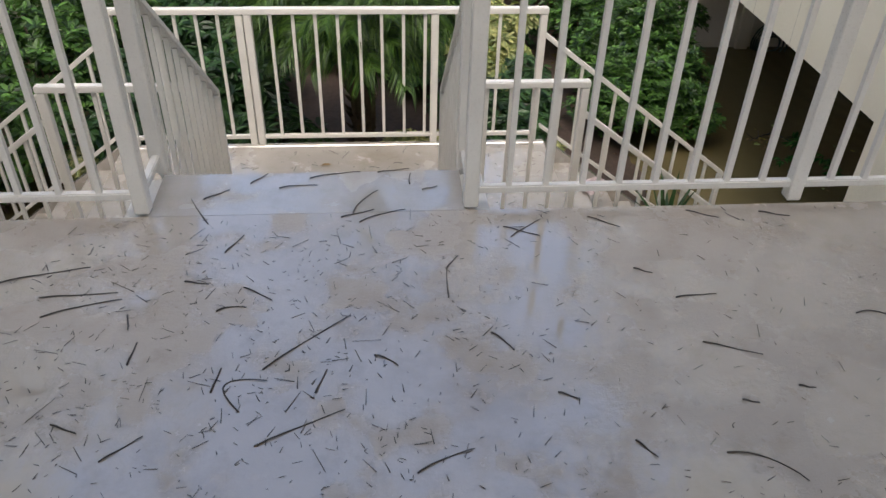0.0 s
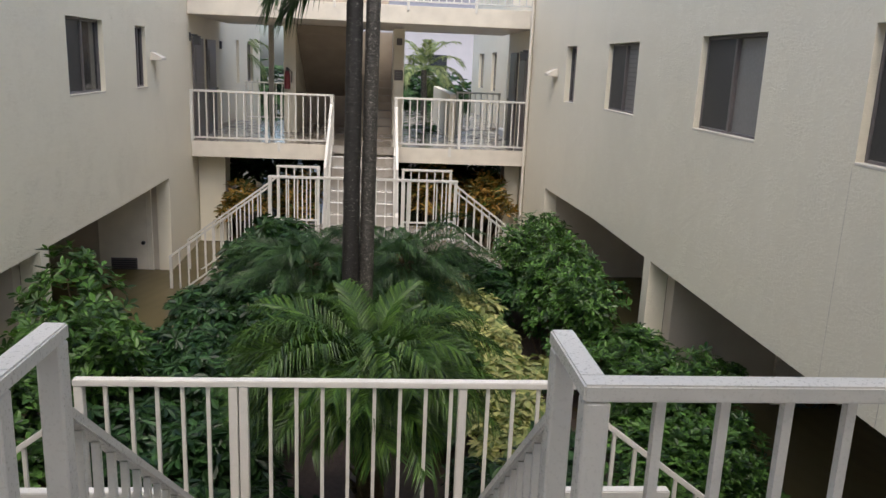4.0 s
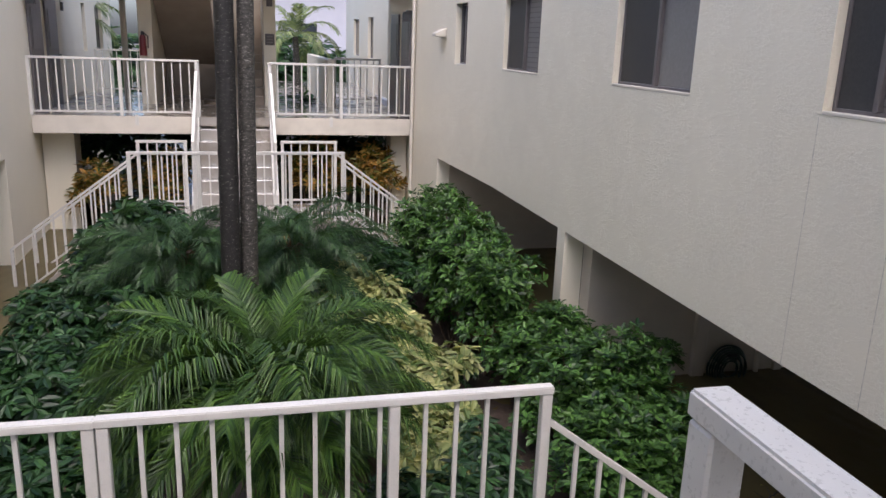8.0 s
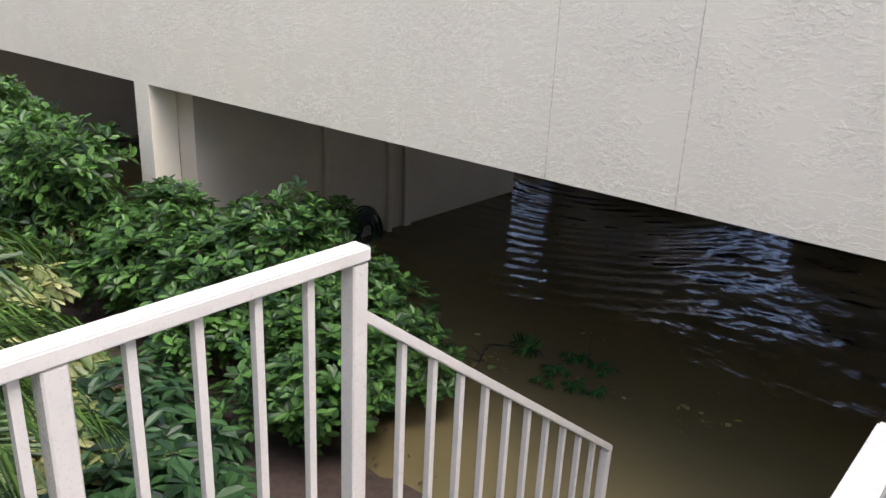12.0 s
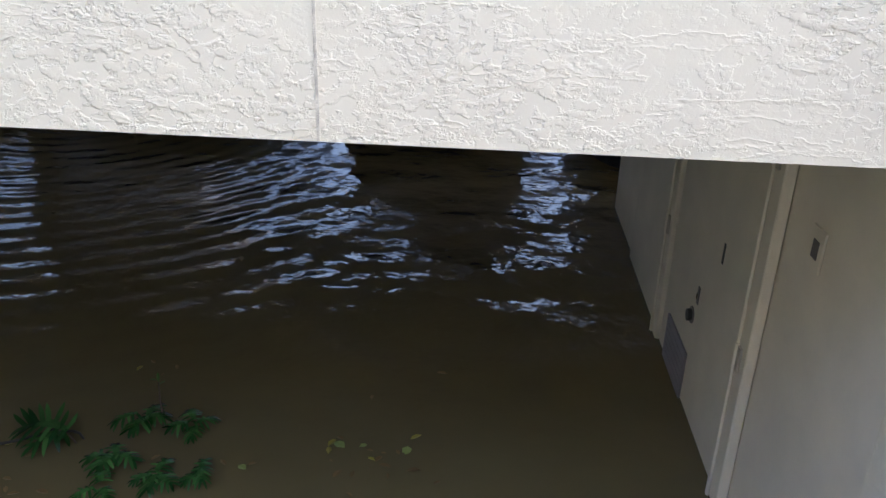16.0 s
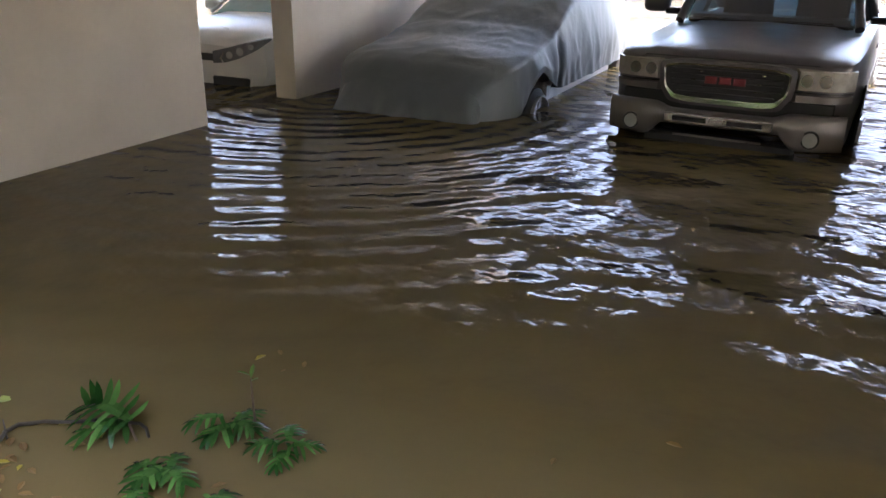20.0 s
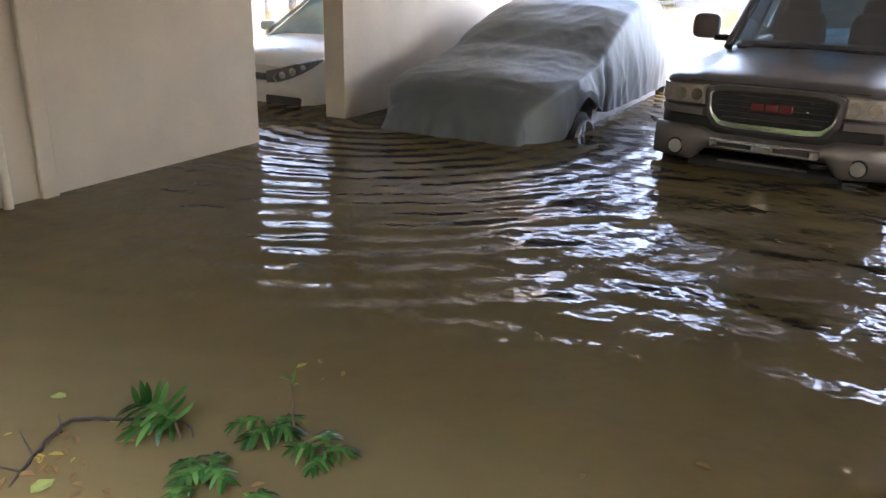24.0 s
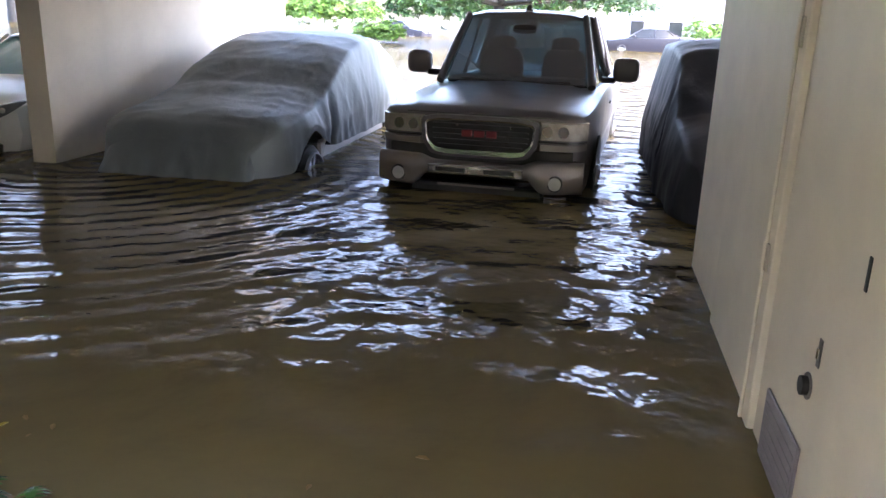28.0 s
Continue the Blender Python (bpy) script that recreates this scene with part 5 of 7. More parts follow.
def sedan(label, mat, glassmat, group=""):
    t = thing("sedan", label, "car", group)
    secs = [(0.0, [(0.60, 0.30), (0.70, 0.45), (0.66, 0.66), (0.40, 0.72), (0, 0.74)]),
            (0.12, [(0.78, 0.24), (0.86, 0.48), (0.82, 0.745), (0.45, 0.80), (0, 0.82)]),
            (0.50, [(0.86, 0.22), (0.91, 0.52), (0.86, 0.80), (0.5, 0.86), (0, 0.88)]),
            (1.25, [(0.88, 0.22), (0.92, 0.55), (0.88, 0.90), (0.55, 0.97), (0, 0.99)]),
            (2.4, [(0.88, 0.22), (0.92, 0.55), (0.89, 0.93), (0.6, 0.95), (0, 0.95)]),
            (3.7, [(0.88, 0.22), (0.92, 0.55), (0.89, 0.95), (0.55, 1.02), (0, 1.03)]),
            (4.6, [(0.82, 0.26), (0.88, 0.55), (0.83, 0.98), (0.5, 1.04), (0, 1.05)]),
            (4.78, [(0.70, 0.32), (0.78, 0.55), (0.75, 0.90), (0.45, 0.95), (0, 0.96)])]
    part("body", half_loft(secs), mat, t, smooth=36)
    gh = half_loft([(1.20, [(0.80, 0.93), (0.70, 0.95), (0, 0.98)]), (1.95, [(0.80, 0.93), (0.62, 1.36), (0, 1.40)]), (2.25, [(0.82, 0.93), (0.62, 1.41), (0, 1.45)]), (3.1, [(0.82, 0.93), (0.61, 1.40), (0, 1.44)]), (3.95, [(0.78, 0.97), (0.60, 1.06), (0, 1.08)])])
    part("glasshouse", gh, glassmat, t, "tinted windows", 30)
    rf = half_loft([(1.93, [(0.63, 1.372), (0.4, 1.40), (0, 1.412)]), (2.25, [(0.635, 1.418), (0.4, 1.448), (0, 1.462)]), (3.1, [(0.625, 1.408), (0.4, 1.438), (0, 1.452)]), (3.4, [(0.61, 1.30), (0.4, 1.325), (0, 1.335)])])
    part("roof", rf, mat, t, smooth=40)
    for s in (-1, 1):
        for a, b in (((1.22, s * 0.80, 0.95), (1.95, s * 0.63, 1.385)), ((2.6, s * 0.83, 0.93), (2.6, s * 0.63, 1.42)), ((3.95, s * 0.76, 1.0), (3.2, s * 0.62, 1.40))):
            bm = bmesh.new()
            tube(bm, [a, b], 0.024, 0.022, 6)
            part("pillar", bm, mat, t)
        outer = [(-0.014, 0.24, 0.535, 0.665), (-0.014, 0.42, 0.555, 0.705), (-0.010, 0.58, 0.60, 0.745), (0.0, 0.70, 0.65, 0.775), (0.06, 0.785, 0.70, 0.795), (0.13, 0.855, 0.76, 0.812), (0.20, 0.885, 0.80, 0.815)]
        bm = bmesh.new()
        rows = [[bm.verts.new(q) for q in ((x, s * y, lo), (x, s * y, hi), (x + 0.06, s * y * 0.93, hi), (x + 0.06, s * y * 0.93, lo))] for x, y, lo, hi in outer]
        for a, b in zip(rows, rows[1:]):
            for k in range(4):
                bm.faces.new((a[k], a[(k + 1) % 4], b[(k + 1) % 4], b[k]))
        bm.faces.new(rows[0])
        bm.faces.new(rows[-1][::-1])
        bmesh.ops.recalc_face_normals(bm, faces=bm.faces[:])
        hl = part("headlight", bm, M_LAMP_DARK, t, "dark swept-back headlight with clear bowls", 30)
        for x, y, z, rr in ((-0.018, 0.47, 0.635, 0.042), (-0.010, 0.61, 0.678, 0.046), (0.025, 0.735, 0.730, 0.032)):
            part("lamp_bowl", pebble((x, s * y, z), (0.026, rr, rr * 0.95), 1.0, 14, 8), M_LENS_CLEAR, hl, "clear lamp bowl", 70)
        bm = bmesh.new()
        tube(bm, [(-0.022, s * 0.40, 0.655), (-0.024, s * 0.35, 0.60), (-0.022, s * 0.39, 0.545)], 0.010, None, 6)
        part("grille_trim", bm, M_CHROME, t)
        bm = bmesh.new()
        tube(bm, [(0.0, s * 0.63, 0.43), (0.03, s * 0.715, 0.425), (0.02, s * 0.70, 0.28)], 0.012, None, 6)
        part("inlet_trim", bm, mat, t)
        part("mirror", pebble((1.50, s * 1.0, 1.02), (0.07, 0.11, 0.065), 0.6), mat, t, smooth=70)
        part("tail_light", box(4.55, 4.76, *sorted((s * 0.62, s * 0.87)), 0.78, 0.92, 0.03, 2), M_TAIL, t, "red tail lamp", 50)
        part("bumper_inlet", box(-0.015, 0.16, *sorted((s * 0.20, s * 0.69)), 0.26, 0.405, 0.02), M_BLACKP, t)
    part("grille", box(-0.012, 0.10, -0.40, 0.40, 0.55, 0.645, 0.02), M_BLACKP, t)
    for x in (0.9, 3.75):
        for s in (-1, 1):
            wheel(t, x, s * 0.80, 0.32, 0.2, 0.22, 8)
    return t


wc = sedan("white sedan parked in the next flooded bay", M_WHITECAR, M_TEALGLASS_LIT)
wc.matrix_basis = pose(WHITE[0], WHITE[1], GROUND + 0.17, 0, 0, WHITE[2])
M_CAR2 = paint("dark blue-black car paint", (0.03, 0.03, 0.045), 0.25, 0.1, 3, 0.02)
far1 = sedan("dark sedan standing in the flooded street", M_CAR2, M_DARKGLASS, "cars in the street")
far1.matrix_basis = pose(48.5, 4.3, GROUND + 0.25, 0, 0, -90)
copy_thing(far1, pose(62.0, 17.0, GROUND + 0.15, 0, 0, 75))

# ---- windows of the wings ----
M_SCREEN = paint("window screen", (0.035, 0.036, 0.038), 0.5, 0.25, 60, 0.3)
M_BLIND = paint("drawn pale blind", (0.22, 0.21, 0.20), 0.5, 0.1, 30, 0.2)
M_PANE = paint("dark window glass", (0.03, 0.034, 0.038), 0.06, 0.2, 2, 0.0)


def wing_window(face, inward, y0, y1, blind, slats=False):
    """A sliding window set back in its stucco reveal. inward: +1 when the room lies to the east."""
    th = thing("window", "bronze framed sliding window set back in the stucco", "window", "wing windows", "structure", at=(face, y0, WZ0))
    d = inward * 0.065

    def B(a, b, c, e, dep0, dep1, bev=0.0):
        p, q = sorted((d + inward * dep0, d + inward * dep1))
        return box(p, q, a, b, c, e, bev)

    w, h = y1 - y0, WZ1 - WZ0
    fr = 0.035
    for nm, (a, b, c, e) in (("frame_side", (0, fr, 0, h)), ("frame_side", (w - fr, w, 0, h)), ("frame_head", (fr, w - fr, h - fr, h)), ("frame_sill", (fr, w - fr, 0, fr))):
        part(nm, B(a + 0.001, b - 0.001, c + 0.001, e - 0.001, 0, 0.05, 0.004), M_FRAME, th)
    mid = w / 2
    part("meeting_rail", B(mid - 0.022, mid + 0.022, fr, h - fr, -0.012, 0.03, 0.004), M_FRAME, th)
    part("screen", B(fr if not blind else mid, mid if not blind else w - fr, fr, h - fr, 0.012, 0.018), M_SCREEN, th, "dark insect screen")
    part("pane", B(mid if not blind else fr, w - fr if not blind else mid, fr, h - fr, 0.030, 0.036), M_BLIND if blind or slats else M_PANE, th, "pane with a pale blind behind" if blind else "dark reflecting pane")
    if slats:
        lo_, hi_ = (fr, mid) if blind else (mid, w - fr)
        for k in range(14):
            z = fr + 0.03 + k * (h - 0.1) / 14
            part("blind_slat", B(lo_ + 0.01, hi_ - 0.01, z, z + 0.012, 0.022, 0.030), M_FRAME, th)
    part("sill", box(*sorted((inward * -0.004, inward * 0.063)), 0.002, w - 0.002, -0.012, 0.012, 0.004), M_SLAB, th)
    part("backing", B(0.0, w, 0.0, h, 0.052, 0.07), M_DARK, th)
    return th


for k, (a, b) in enumerate(WIN_R):
    wing_window(XR + BEND_E * max(0, a - 13.0), 1, a, b, k in (0, 1, 2), k in (0, 2))
for k, (a, b) in enumerate(WIN_L):
    wing_window(XL + BEND_W * max(0, a - 13.0), -1, a, b, False, False)


def vent_hood(face, inward, y, z, w=0.34):
    """A sloping exhaust hood."""
    th = thing("exhaust_hood", "cream sloping exhaust vent hood on the wall", "vent hood", at=(face, y, z))
    s = -inward
    bm = bmesh.new()
    prof = [(0.0, 0.075), (0.02, 0.075), (0.185, -0.012), (0.185, -0.055), (0.0, -0.065)]
    lo = [bm.verts.new((s * p, -w / 2, q)) for p, q in prof]
    hi = [bm.verts.new((s * p, w / 2, q)) for p, q in prof]
    bm.faces.new(lo)
    bm.faces.new(hi[::-1])
    for i in range(5):
        j = (i + 1) % 5
        bm.faces.new((lo[i], lo[j], hi[j], hi[i]))
    bmesh.ops.bevel(bm, geom=bm.edges[:], offset=0.006, segments=1, affect="EDGES")
    part("hood", bm, M_SLAB, th)
    part("flange", box(*sorted((s * 0.002, s * 0.012)), -w / 2 - 0.02, w / 2 + 0.02, -0.075, 0.088), M_SLAB, th)


vent_hood(XR, 1, 5.19, 1.685)
vent_hood(XR + BEND_E * 2.75, 1, 15.75, 1.65, 0.30)
vent_hood(XL + BEND_W * 2.05, -1, 15.05, 1.65, 0.30)
bm = bmesh.new()
tube(bm, [(XF - 0.05, YF - 0.10, LOW), (XF - 0.05, YF - 0.10, TOP)], 0.035, None, 10)
solo("downpipe", bm, M_SLAB, "cream downpipe in the court's corner", "downpipe", smooth=60)

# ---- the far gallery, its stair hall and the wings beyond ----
# cream render darkened: the shade inside the hall is put into its colour
M_HALL_SHADE = paint("hall render with painted shade", (0.36, 0.30, 0.235), 0.6, 0.15, 2, 0.3, dirt=0.15)
for s, xw, y1 in ((-1, -4.40, 29.0), (1, 3.30, 32.5)):
    wins = [(24.2, 25.0), (26.4, 27.5)] if s < 0 else [(25.8, 26.9), (28.9, 30.3)]
    t0, t1 = sorted((xw, xw + s * 0.25))
    solo("wall_beyond", slab_with_holes([21.0, y1], [LOW, TOP], [(a, b, 0.95, 2.15) for a, b in wins], t0, t1, 0), M_WALL, "cream wing wall beyond the far gallery", "wall", "structure")
    for a, b in wins:
        th = thing("window", "narrow dark window in the wing beyond", "window", "windows beyond", "structure")
        p, q = sorted((xw + s * 0.10, xw + s * 0.13))
        part("pane", box(p, q, a + 0.03, b - 0.03, 0.98, 2.12), M_PANE, th)
        part("frame", slab_with_holes([a, b], [0.95, 2.15], [(a + 0.05, b - 0.05, 1.0, 2.1)], p - 0.01, q + 0.01, 0), M_FRAME, th)
    # recessed doors by the far gallery
    xd = XFL - 0.02 if s < 0 else XF + 0.02
    p, q = sorted((xd, xd + s * 0.3))
    solo("wall_recess", box(p, q, 17.91, 21.0, LOW, TOP), M_WALL, "cream wall at the end of the far gallery", "wall", "structure")
    for y in (18.15, 19.45):
        d = thing("apartment_door", "dark brown apartment door off the far gallery", "door", "apartment doors", "structure", at=(xd, y, -0.03))
        u, v = sorted((-s * 0.002, -s * 0.045))
        part("door_leaf", box(u, v, 0, 0.92, 0.0, 2.08, 0.006), M_FRAME, d)
        part("door_knob", disc(-s * 0.09 if s > 0 else 0.05, 0.82, 0.98, 0.03, 0.05), M_CHROME, d)
        for k in (0, 1):
            part("door_panel", box(*sorted((-s * 0.045, -s * 0.055)), 0.14, 0.78, 0.2 + k * 0.95, 1.0 + k * 0.9, 0.01), M_FRAME, d)


def lantern(x, y, z, s):
    th = thing("wall_lantern", "black wall lantern with frosted panes", "lamp", "gallery lanterns", at=(x, y, z))
    part("bracket", box(*sorted((0.0, s * 0.16)), -0.02, 0.02, 0.10, 0.13), M_DARK, th)
    part("back_plate", box(*sorted((0.0, s * 0.02)), -0.05, 0.05, 0.0, 0.16), M_DARK, th)
    part("shade", box(s * 0.14 - 0.055, s * 0.14 + 0.055, -0.055, 0.055, -0.08, 0.08, 0.008), M_SCREEN, th, "frosted pane box")
    part("cap", box(s * 0.14 - 0.075, s * 0.14 + 0.075, -0.075, 0.075, 0.08, 0.10, 0.008), M_DARK, th)
    for a in (-0.055, 0.055):
        for b in (-0.055, 0.055):
            part("bar", box(s * 0.14 + a - 0.008, s * 0.14 + a + 0.008, b - 0.008, b + 0.008, -0.085, 0.08), M_DARK, th)


lantern(XFL, 17.92, 1.98, 1)
lantern(-4.40, 21.4, 1.95, 1)
lantern(XF, 17.92, 1.95, -1)
lantern(3.30, 21.4, 1.95, -1)
# stair hall block
solo("hall_wall", box(-2.56, -2.28, 20.4, 23.6, -0.03, 2.5), M_WALL, "cream wall of the far stair hall", "wall", "structure")
solo("hall_wall", box(0.04, 0.30, 20.4, 23.6, -0.03, 2.5), M_WALL, "cream pier of the far stair hall", "wall", "structure")
solo("hall_back", box(-2.28, 0.04, 23.3, 23.6, -0.03, 2.5), M_HALL_SHADE, "shaded back wall of the stair hall", "wall", "structure")
hs = thing("hall_stairs", "shaded concrete stairs rising inside the far hall", "stairs")
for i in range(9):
    part("tread", box(-1.05, 0.03, 20.7 + i * 0.27, 20.98 + i * 0.27, -0.03, 0.15 + i * 0.18), M_HALL_SHADE, hs)
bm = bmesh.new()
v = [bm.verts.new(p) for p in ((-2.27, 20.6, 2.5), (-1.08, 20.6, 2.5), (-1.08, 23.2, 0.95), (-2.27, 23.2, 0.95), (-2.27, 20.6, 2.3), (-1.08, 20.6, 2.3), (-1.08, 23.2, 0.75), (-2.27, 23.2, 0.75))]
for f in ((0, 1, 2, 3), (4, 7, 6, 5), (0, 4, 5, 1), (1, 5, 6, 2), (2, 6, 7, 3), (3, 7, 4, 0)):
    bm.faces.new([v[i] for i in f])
part("upper_flight", bm, M_HALL_SHADE, hs)
fe = thing("fire_extinguisher", "red fire extinguisher hung on the hall wall", "fire extinguisher", at=(-2.47, 20.33, 1.0))
bm = bmesh.new()
tube(bm, [(0, 0, 0), (0, 0, 0.36), (0, 0, 0.42)], 0.075, 0.05, 12)
part("cylinder", bm, M_RED, fe, "red cylinder", 60)
part("valve", box(-0.03, 0.03, -0.03, 0.03, 0.42, 0.50, 0.01), M_DARK, fe)
bm = bmesh.new()
tube(bm, [(0.03, 0, 0.46), (0.11, 0, 0.40), (0.10, 0, 0.15)], 0.012, None, 6)
part("hose", bm, M_DARK, fe)
solo("alarm_box", box(0.11, 0.24, 20.34, 20.398, 2.12, 2.28, 0.01), M_FRAME, "small dark alarm box on the pier", "alarm box")
sg = thing("notice_sign", "dark notice sign on the pier", "sign", at=(0.17, 20.39, 1.42))
part("board", box(-0.10, 0.10, -0.02, 0.006, -0.12, 0.12, 0.006), M_FRAME, sg)
for k in range(3):
    part("text_bar", box(-0.07, 0.07, -0.024, -0.021, 0.05 - k * 0.06, 0.07 - k * 0.06), M_BLIND, sg)
bm = bmesh.new()
tube(bm, [(-3.05, 21.9, -0.03), (-3.05, 21.9, 2.5)], 0.07, None, 12)
solo("gallery_column", bm, M_SLAB, "thin column at the back of the far gallery", "column", smooth=60)
solo("parapet_wall", box(1.42, 1.58, 20.3, 26.5, -0.35, 1.03, 0.01), M_WALL, "low cream parapet wall beside the wet walkway", "wall", "structure")
solo("floor_walkway", box(0.35, 3.28, 24.0, 31.0, -0.36, -0.03), M_FLOOR, "wet walkway beyond the far gallery", "floor", "structure")
railing("gallery_railing", (XL + 0.03, 23.9, -0.03), (-2.7, 23.9, -0.03), "white railing at the back of the far gallery", gap=0.16)
railing("gallery_railing", (1.75, 21.8, -0.03), (2.85, 21.8, -0.03), "white railing at the back of the far gallery", gap=0.16)
railing("gallery_railing", (XFL + 0.03, YF, 2.86), (XF - 0.03, YF, 2.86), "white railing of the upper far gallery", posts=(1.4, 2.9, 4.4, 5.8), gap=0.152, drop=0.10)
for x in (-2.35, 1.25):
    part("post_anchor", box(x - 0.025, x + 0.025, YF - 0.03, YF + 0.0, -0.16, 0.0), M_RAIL, solo("rail_anchor", box(x - 0.03, x + 0.03, YF - 0.012, YF - 0.001, -0.20, -0.05), M_RAIL, "small rail anchor plate on the slab edge", "rail anchor"))
solo("hall_wall_upper", box(-2.56, -0.1, 20.9, 21.1, 2.87, TOP), M_HALL_SHADE, "shaded wall of the upper hall", "wall", "structure")
solo("pier", box(XFL + 0.004, -3.58, 18.35, 18.9, LOW, -0.37), M_WALL, "cream pier under the far gallery", "pier", "structure")
solo("pier", box(2.55, XF - 0.004, 18.35, 18.9, LOW, -0.37), M_WALL, "cream pier under the far gallery", "pier", "structure")

# green and houses beyond the far gallery
M_FARGREEN = leafy("far hedge leaf", (0.015, 0.045, 0.018), (0.07, 0.16, 0.05))
M_FARBRIGHT = leafy("bright street leaf", (0.06, 0.15, 0.03), (0.25, 0.42, 0.10))


def hedge(label, x0, x1, y0, y1, z0, z1, count, size, mat, seed, name="hedge"):
    rg = np.random.default_rng(seed)
    n = max(4, int(max(x1 - x0, y1 - y0) / ((z1 - z0) * 0.6)))
    lumps = []
    for k in range(n):
        u = (k + 0.5) / n
        lumps.append((x0 + (x1 - x0) * (u if x1 - x0 > y1 - y0 else rg.random()), y0 + (y1 - y0) * (u if y1 - y0 >= x1 - x0 else rg.random()), z0 + (z1 - z0) * rg.uniform(0.45, 0.65), (z1 - z0) * 0.45, (z1 - z0) * 0.45, (z1 - z0) * rg.uniform(0.42, 0.55)))
    v, f = whorl_foliage(rg, lumps, count, 6, size, 0.45, 0.3)
    ob = new(name, mesh_np(name, v, f, mat))
    return tagged(ob, label, "hedge", kind="stuff")


hedge("dark dense hedge under and behind the far gallery", -4.4, 3.2, 22.0, 23.0, -2.7, -0.2, 900, 0.26, M_FARGREEN, 31)
hedge("green shrubs beyond the far gallery", -1.0, 3.2, 33.0, 35.0, -2.6, 1.2, 700, 0.40, M_FARGREEN, 32)
hedge("green shrubs beyond the far gallery", -7.5, -4.0, 32.0, 34.0, -2.6, 1.6, 500, 0.40, M_FARGREEN, 33)


def far_palm(label, at, h, length, n, mat, seed, leaf=0.5):
    rg = np.random.default_rng(seed)
    th = thing("street_palm", label, "palm", at=at)
    bm = bmesh.new()
    tube(bm, [(0, 0, -0.2), (0.06, 0, h * 0.5), (0, 0, h)], 0.14, 0.10, 10)
    part("trunk", bm, M_BARK_L, th, smooth=60)
    ms = [frond_mesh(rg, "frond", length * rg.uniform(0.9, 1.1), st, bd, 26, leaf, 0.045, mat, 0.2, 0.4) for st, bd in ((70, 80), (45, 100), (20, 100), (-10, 70))]
    for i in range(n):
        o = new("frond", ms[(i * 4) // n])
        o.parent = th
        o.matrix_basis = pose(0, 0, h, 0, 0, i * 137.5)
    return th


M_PALM_PALE = leafy("pale palm leaflet", (0.10, 0.16, 0.06), (0.34, 0.40, 0.18))
far_palm("green palm with yellowing fronds beyond the walkway", (1.2, 28.6, -2.5), 4.0, 1.7, 14, M_PALM_PALE, 61, 0.42)
far_palm("grey-green palm beyond the far gallery", (-5.6, 27.5, -2.5), 4.2, 2.0, 18, M_PALM_PALE, 62)

M_HOUSE = paint("white house render", (0.40, 0.39, 0.42), 0.6, 0.06, 1, 0.2)
M_ROOF = paint("grey tile roof", (0.16, 0.16, 0.18), 0.6, 0.2, 4, 0.6)


def house(label, x, y, w, d, h, roof_h, turn, storeys=2, balcony=True):
    th = thing("house", label, "house", at=(x, y, GROUND))
    th.matrix_basis = pose(x, y, GROUND, 0, 0, turn)
    wl = part("wall", box(-w / 2, w / 2, 0, d, 0, h), M_HOUSE, th)
    bm = bmesh.new()
    e = 0.5
    v = [bm.verts.new(p) for p in ((-w / 2 - e, -e, h), (w / 2 + e, -e, h), (w / 2 + e, d + e, h), (-w / 2 - e, d + e, h), (-w / 2 + d / 2, d / 2, h + roof_h), (w / 2 - d / 2, d / 2, h + roof_h))]
    for f in ((0, 1, 5, 4), (1, 2, 5), (2, 3, 4, 5), (3, 0, 4), (3, 2, 1, 0)):
        bm.faces.new([v[i] for i in f])
    part("roof", bm, M_ROOF, th, "grey hip roof")
    for k in range(storeys):
        z = 0.9 + k * 2.9
        for i in range(int(w // 3)):
            xx = -w / 2 + 1.5 + i * 3.0
            wn_ = part("window", box(xx - 0.6, xx + 0.6, -0.05, 0.02, z, z + 1.3), M_HOUSE, th)
            part("pane", box(xx - 0.52, xx + 0.52, -0.07, -0.052, z + 0.08, z + 1.22), M_PANE, wn_)
    if balcony:
        part("balcony_slab", box(-w / 2, w / 2, -1.2, -0.01, 2.9, 3.05), M_HOUSE, th)
        part("balcony_rail", box(-w / 2, w / 2, -1.2, -1.15, 3.95, 4.02), M_HOUSE, th)
        for i in range(int(w / 0.25)):
            part("baluster", box(-w / 2 + i * 0.25, -w / 2 + i * 0.25 + 0.03, -1.19, -1.16, 3.05, 3.95), M_HOUSE, th)
    return th


house("pale two-storey house with a grey hip roof behind the court", 4.5, 48.0, 12.0, 8.0, 7.2, 2.2, 0)

# ---- street beyond the carport ----
hedge("bright clipped hedge across the flooded street", 66.0, 68.0, 22.6, 44.0, -2.9, 0.5, 2600, 0.34, M_FARBRIGHT, 41)
hedge("round bright bush at the street's edge", 44.5, 46.0, 15.4, 17.4, -2.7, -1.2, 420, 0.2, M_FARBRIGHT, 42, "street_bush")
hedge("bright shrubs beyond the parked car", 52.0, 53.5, -6.0, -0.5, -2.7, -0.7, 500, 0.22, M_FARBRIGHT, 43, "street_bush")


hedge("dim grey-green bushes far along the street", 74.0, 77.0, 8.0, 23.0, -2.7, 1.2, 900, 0.5, M_FARGREEN, 44)


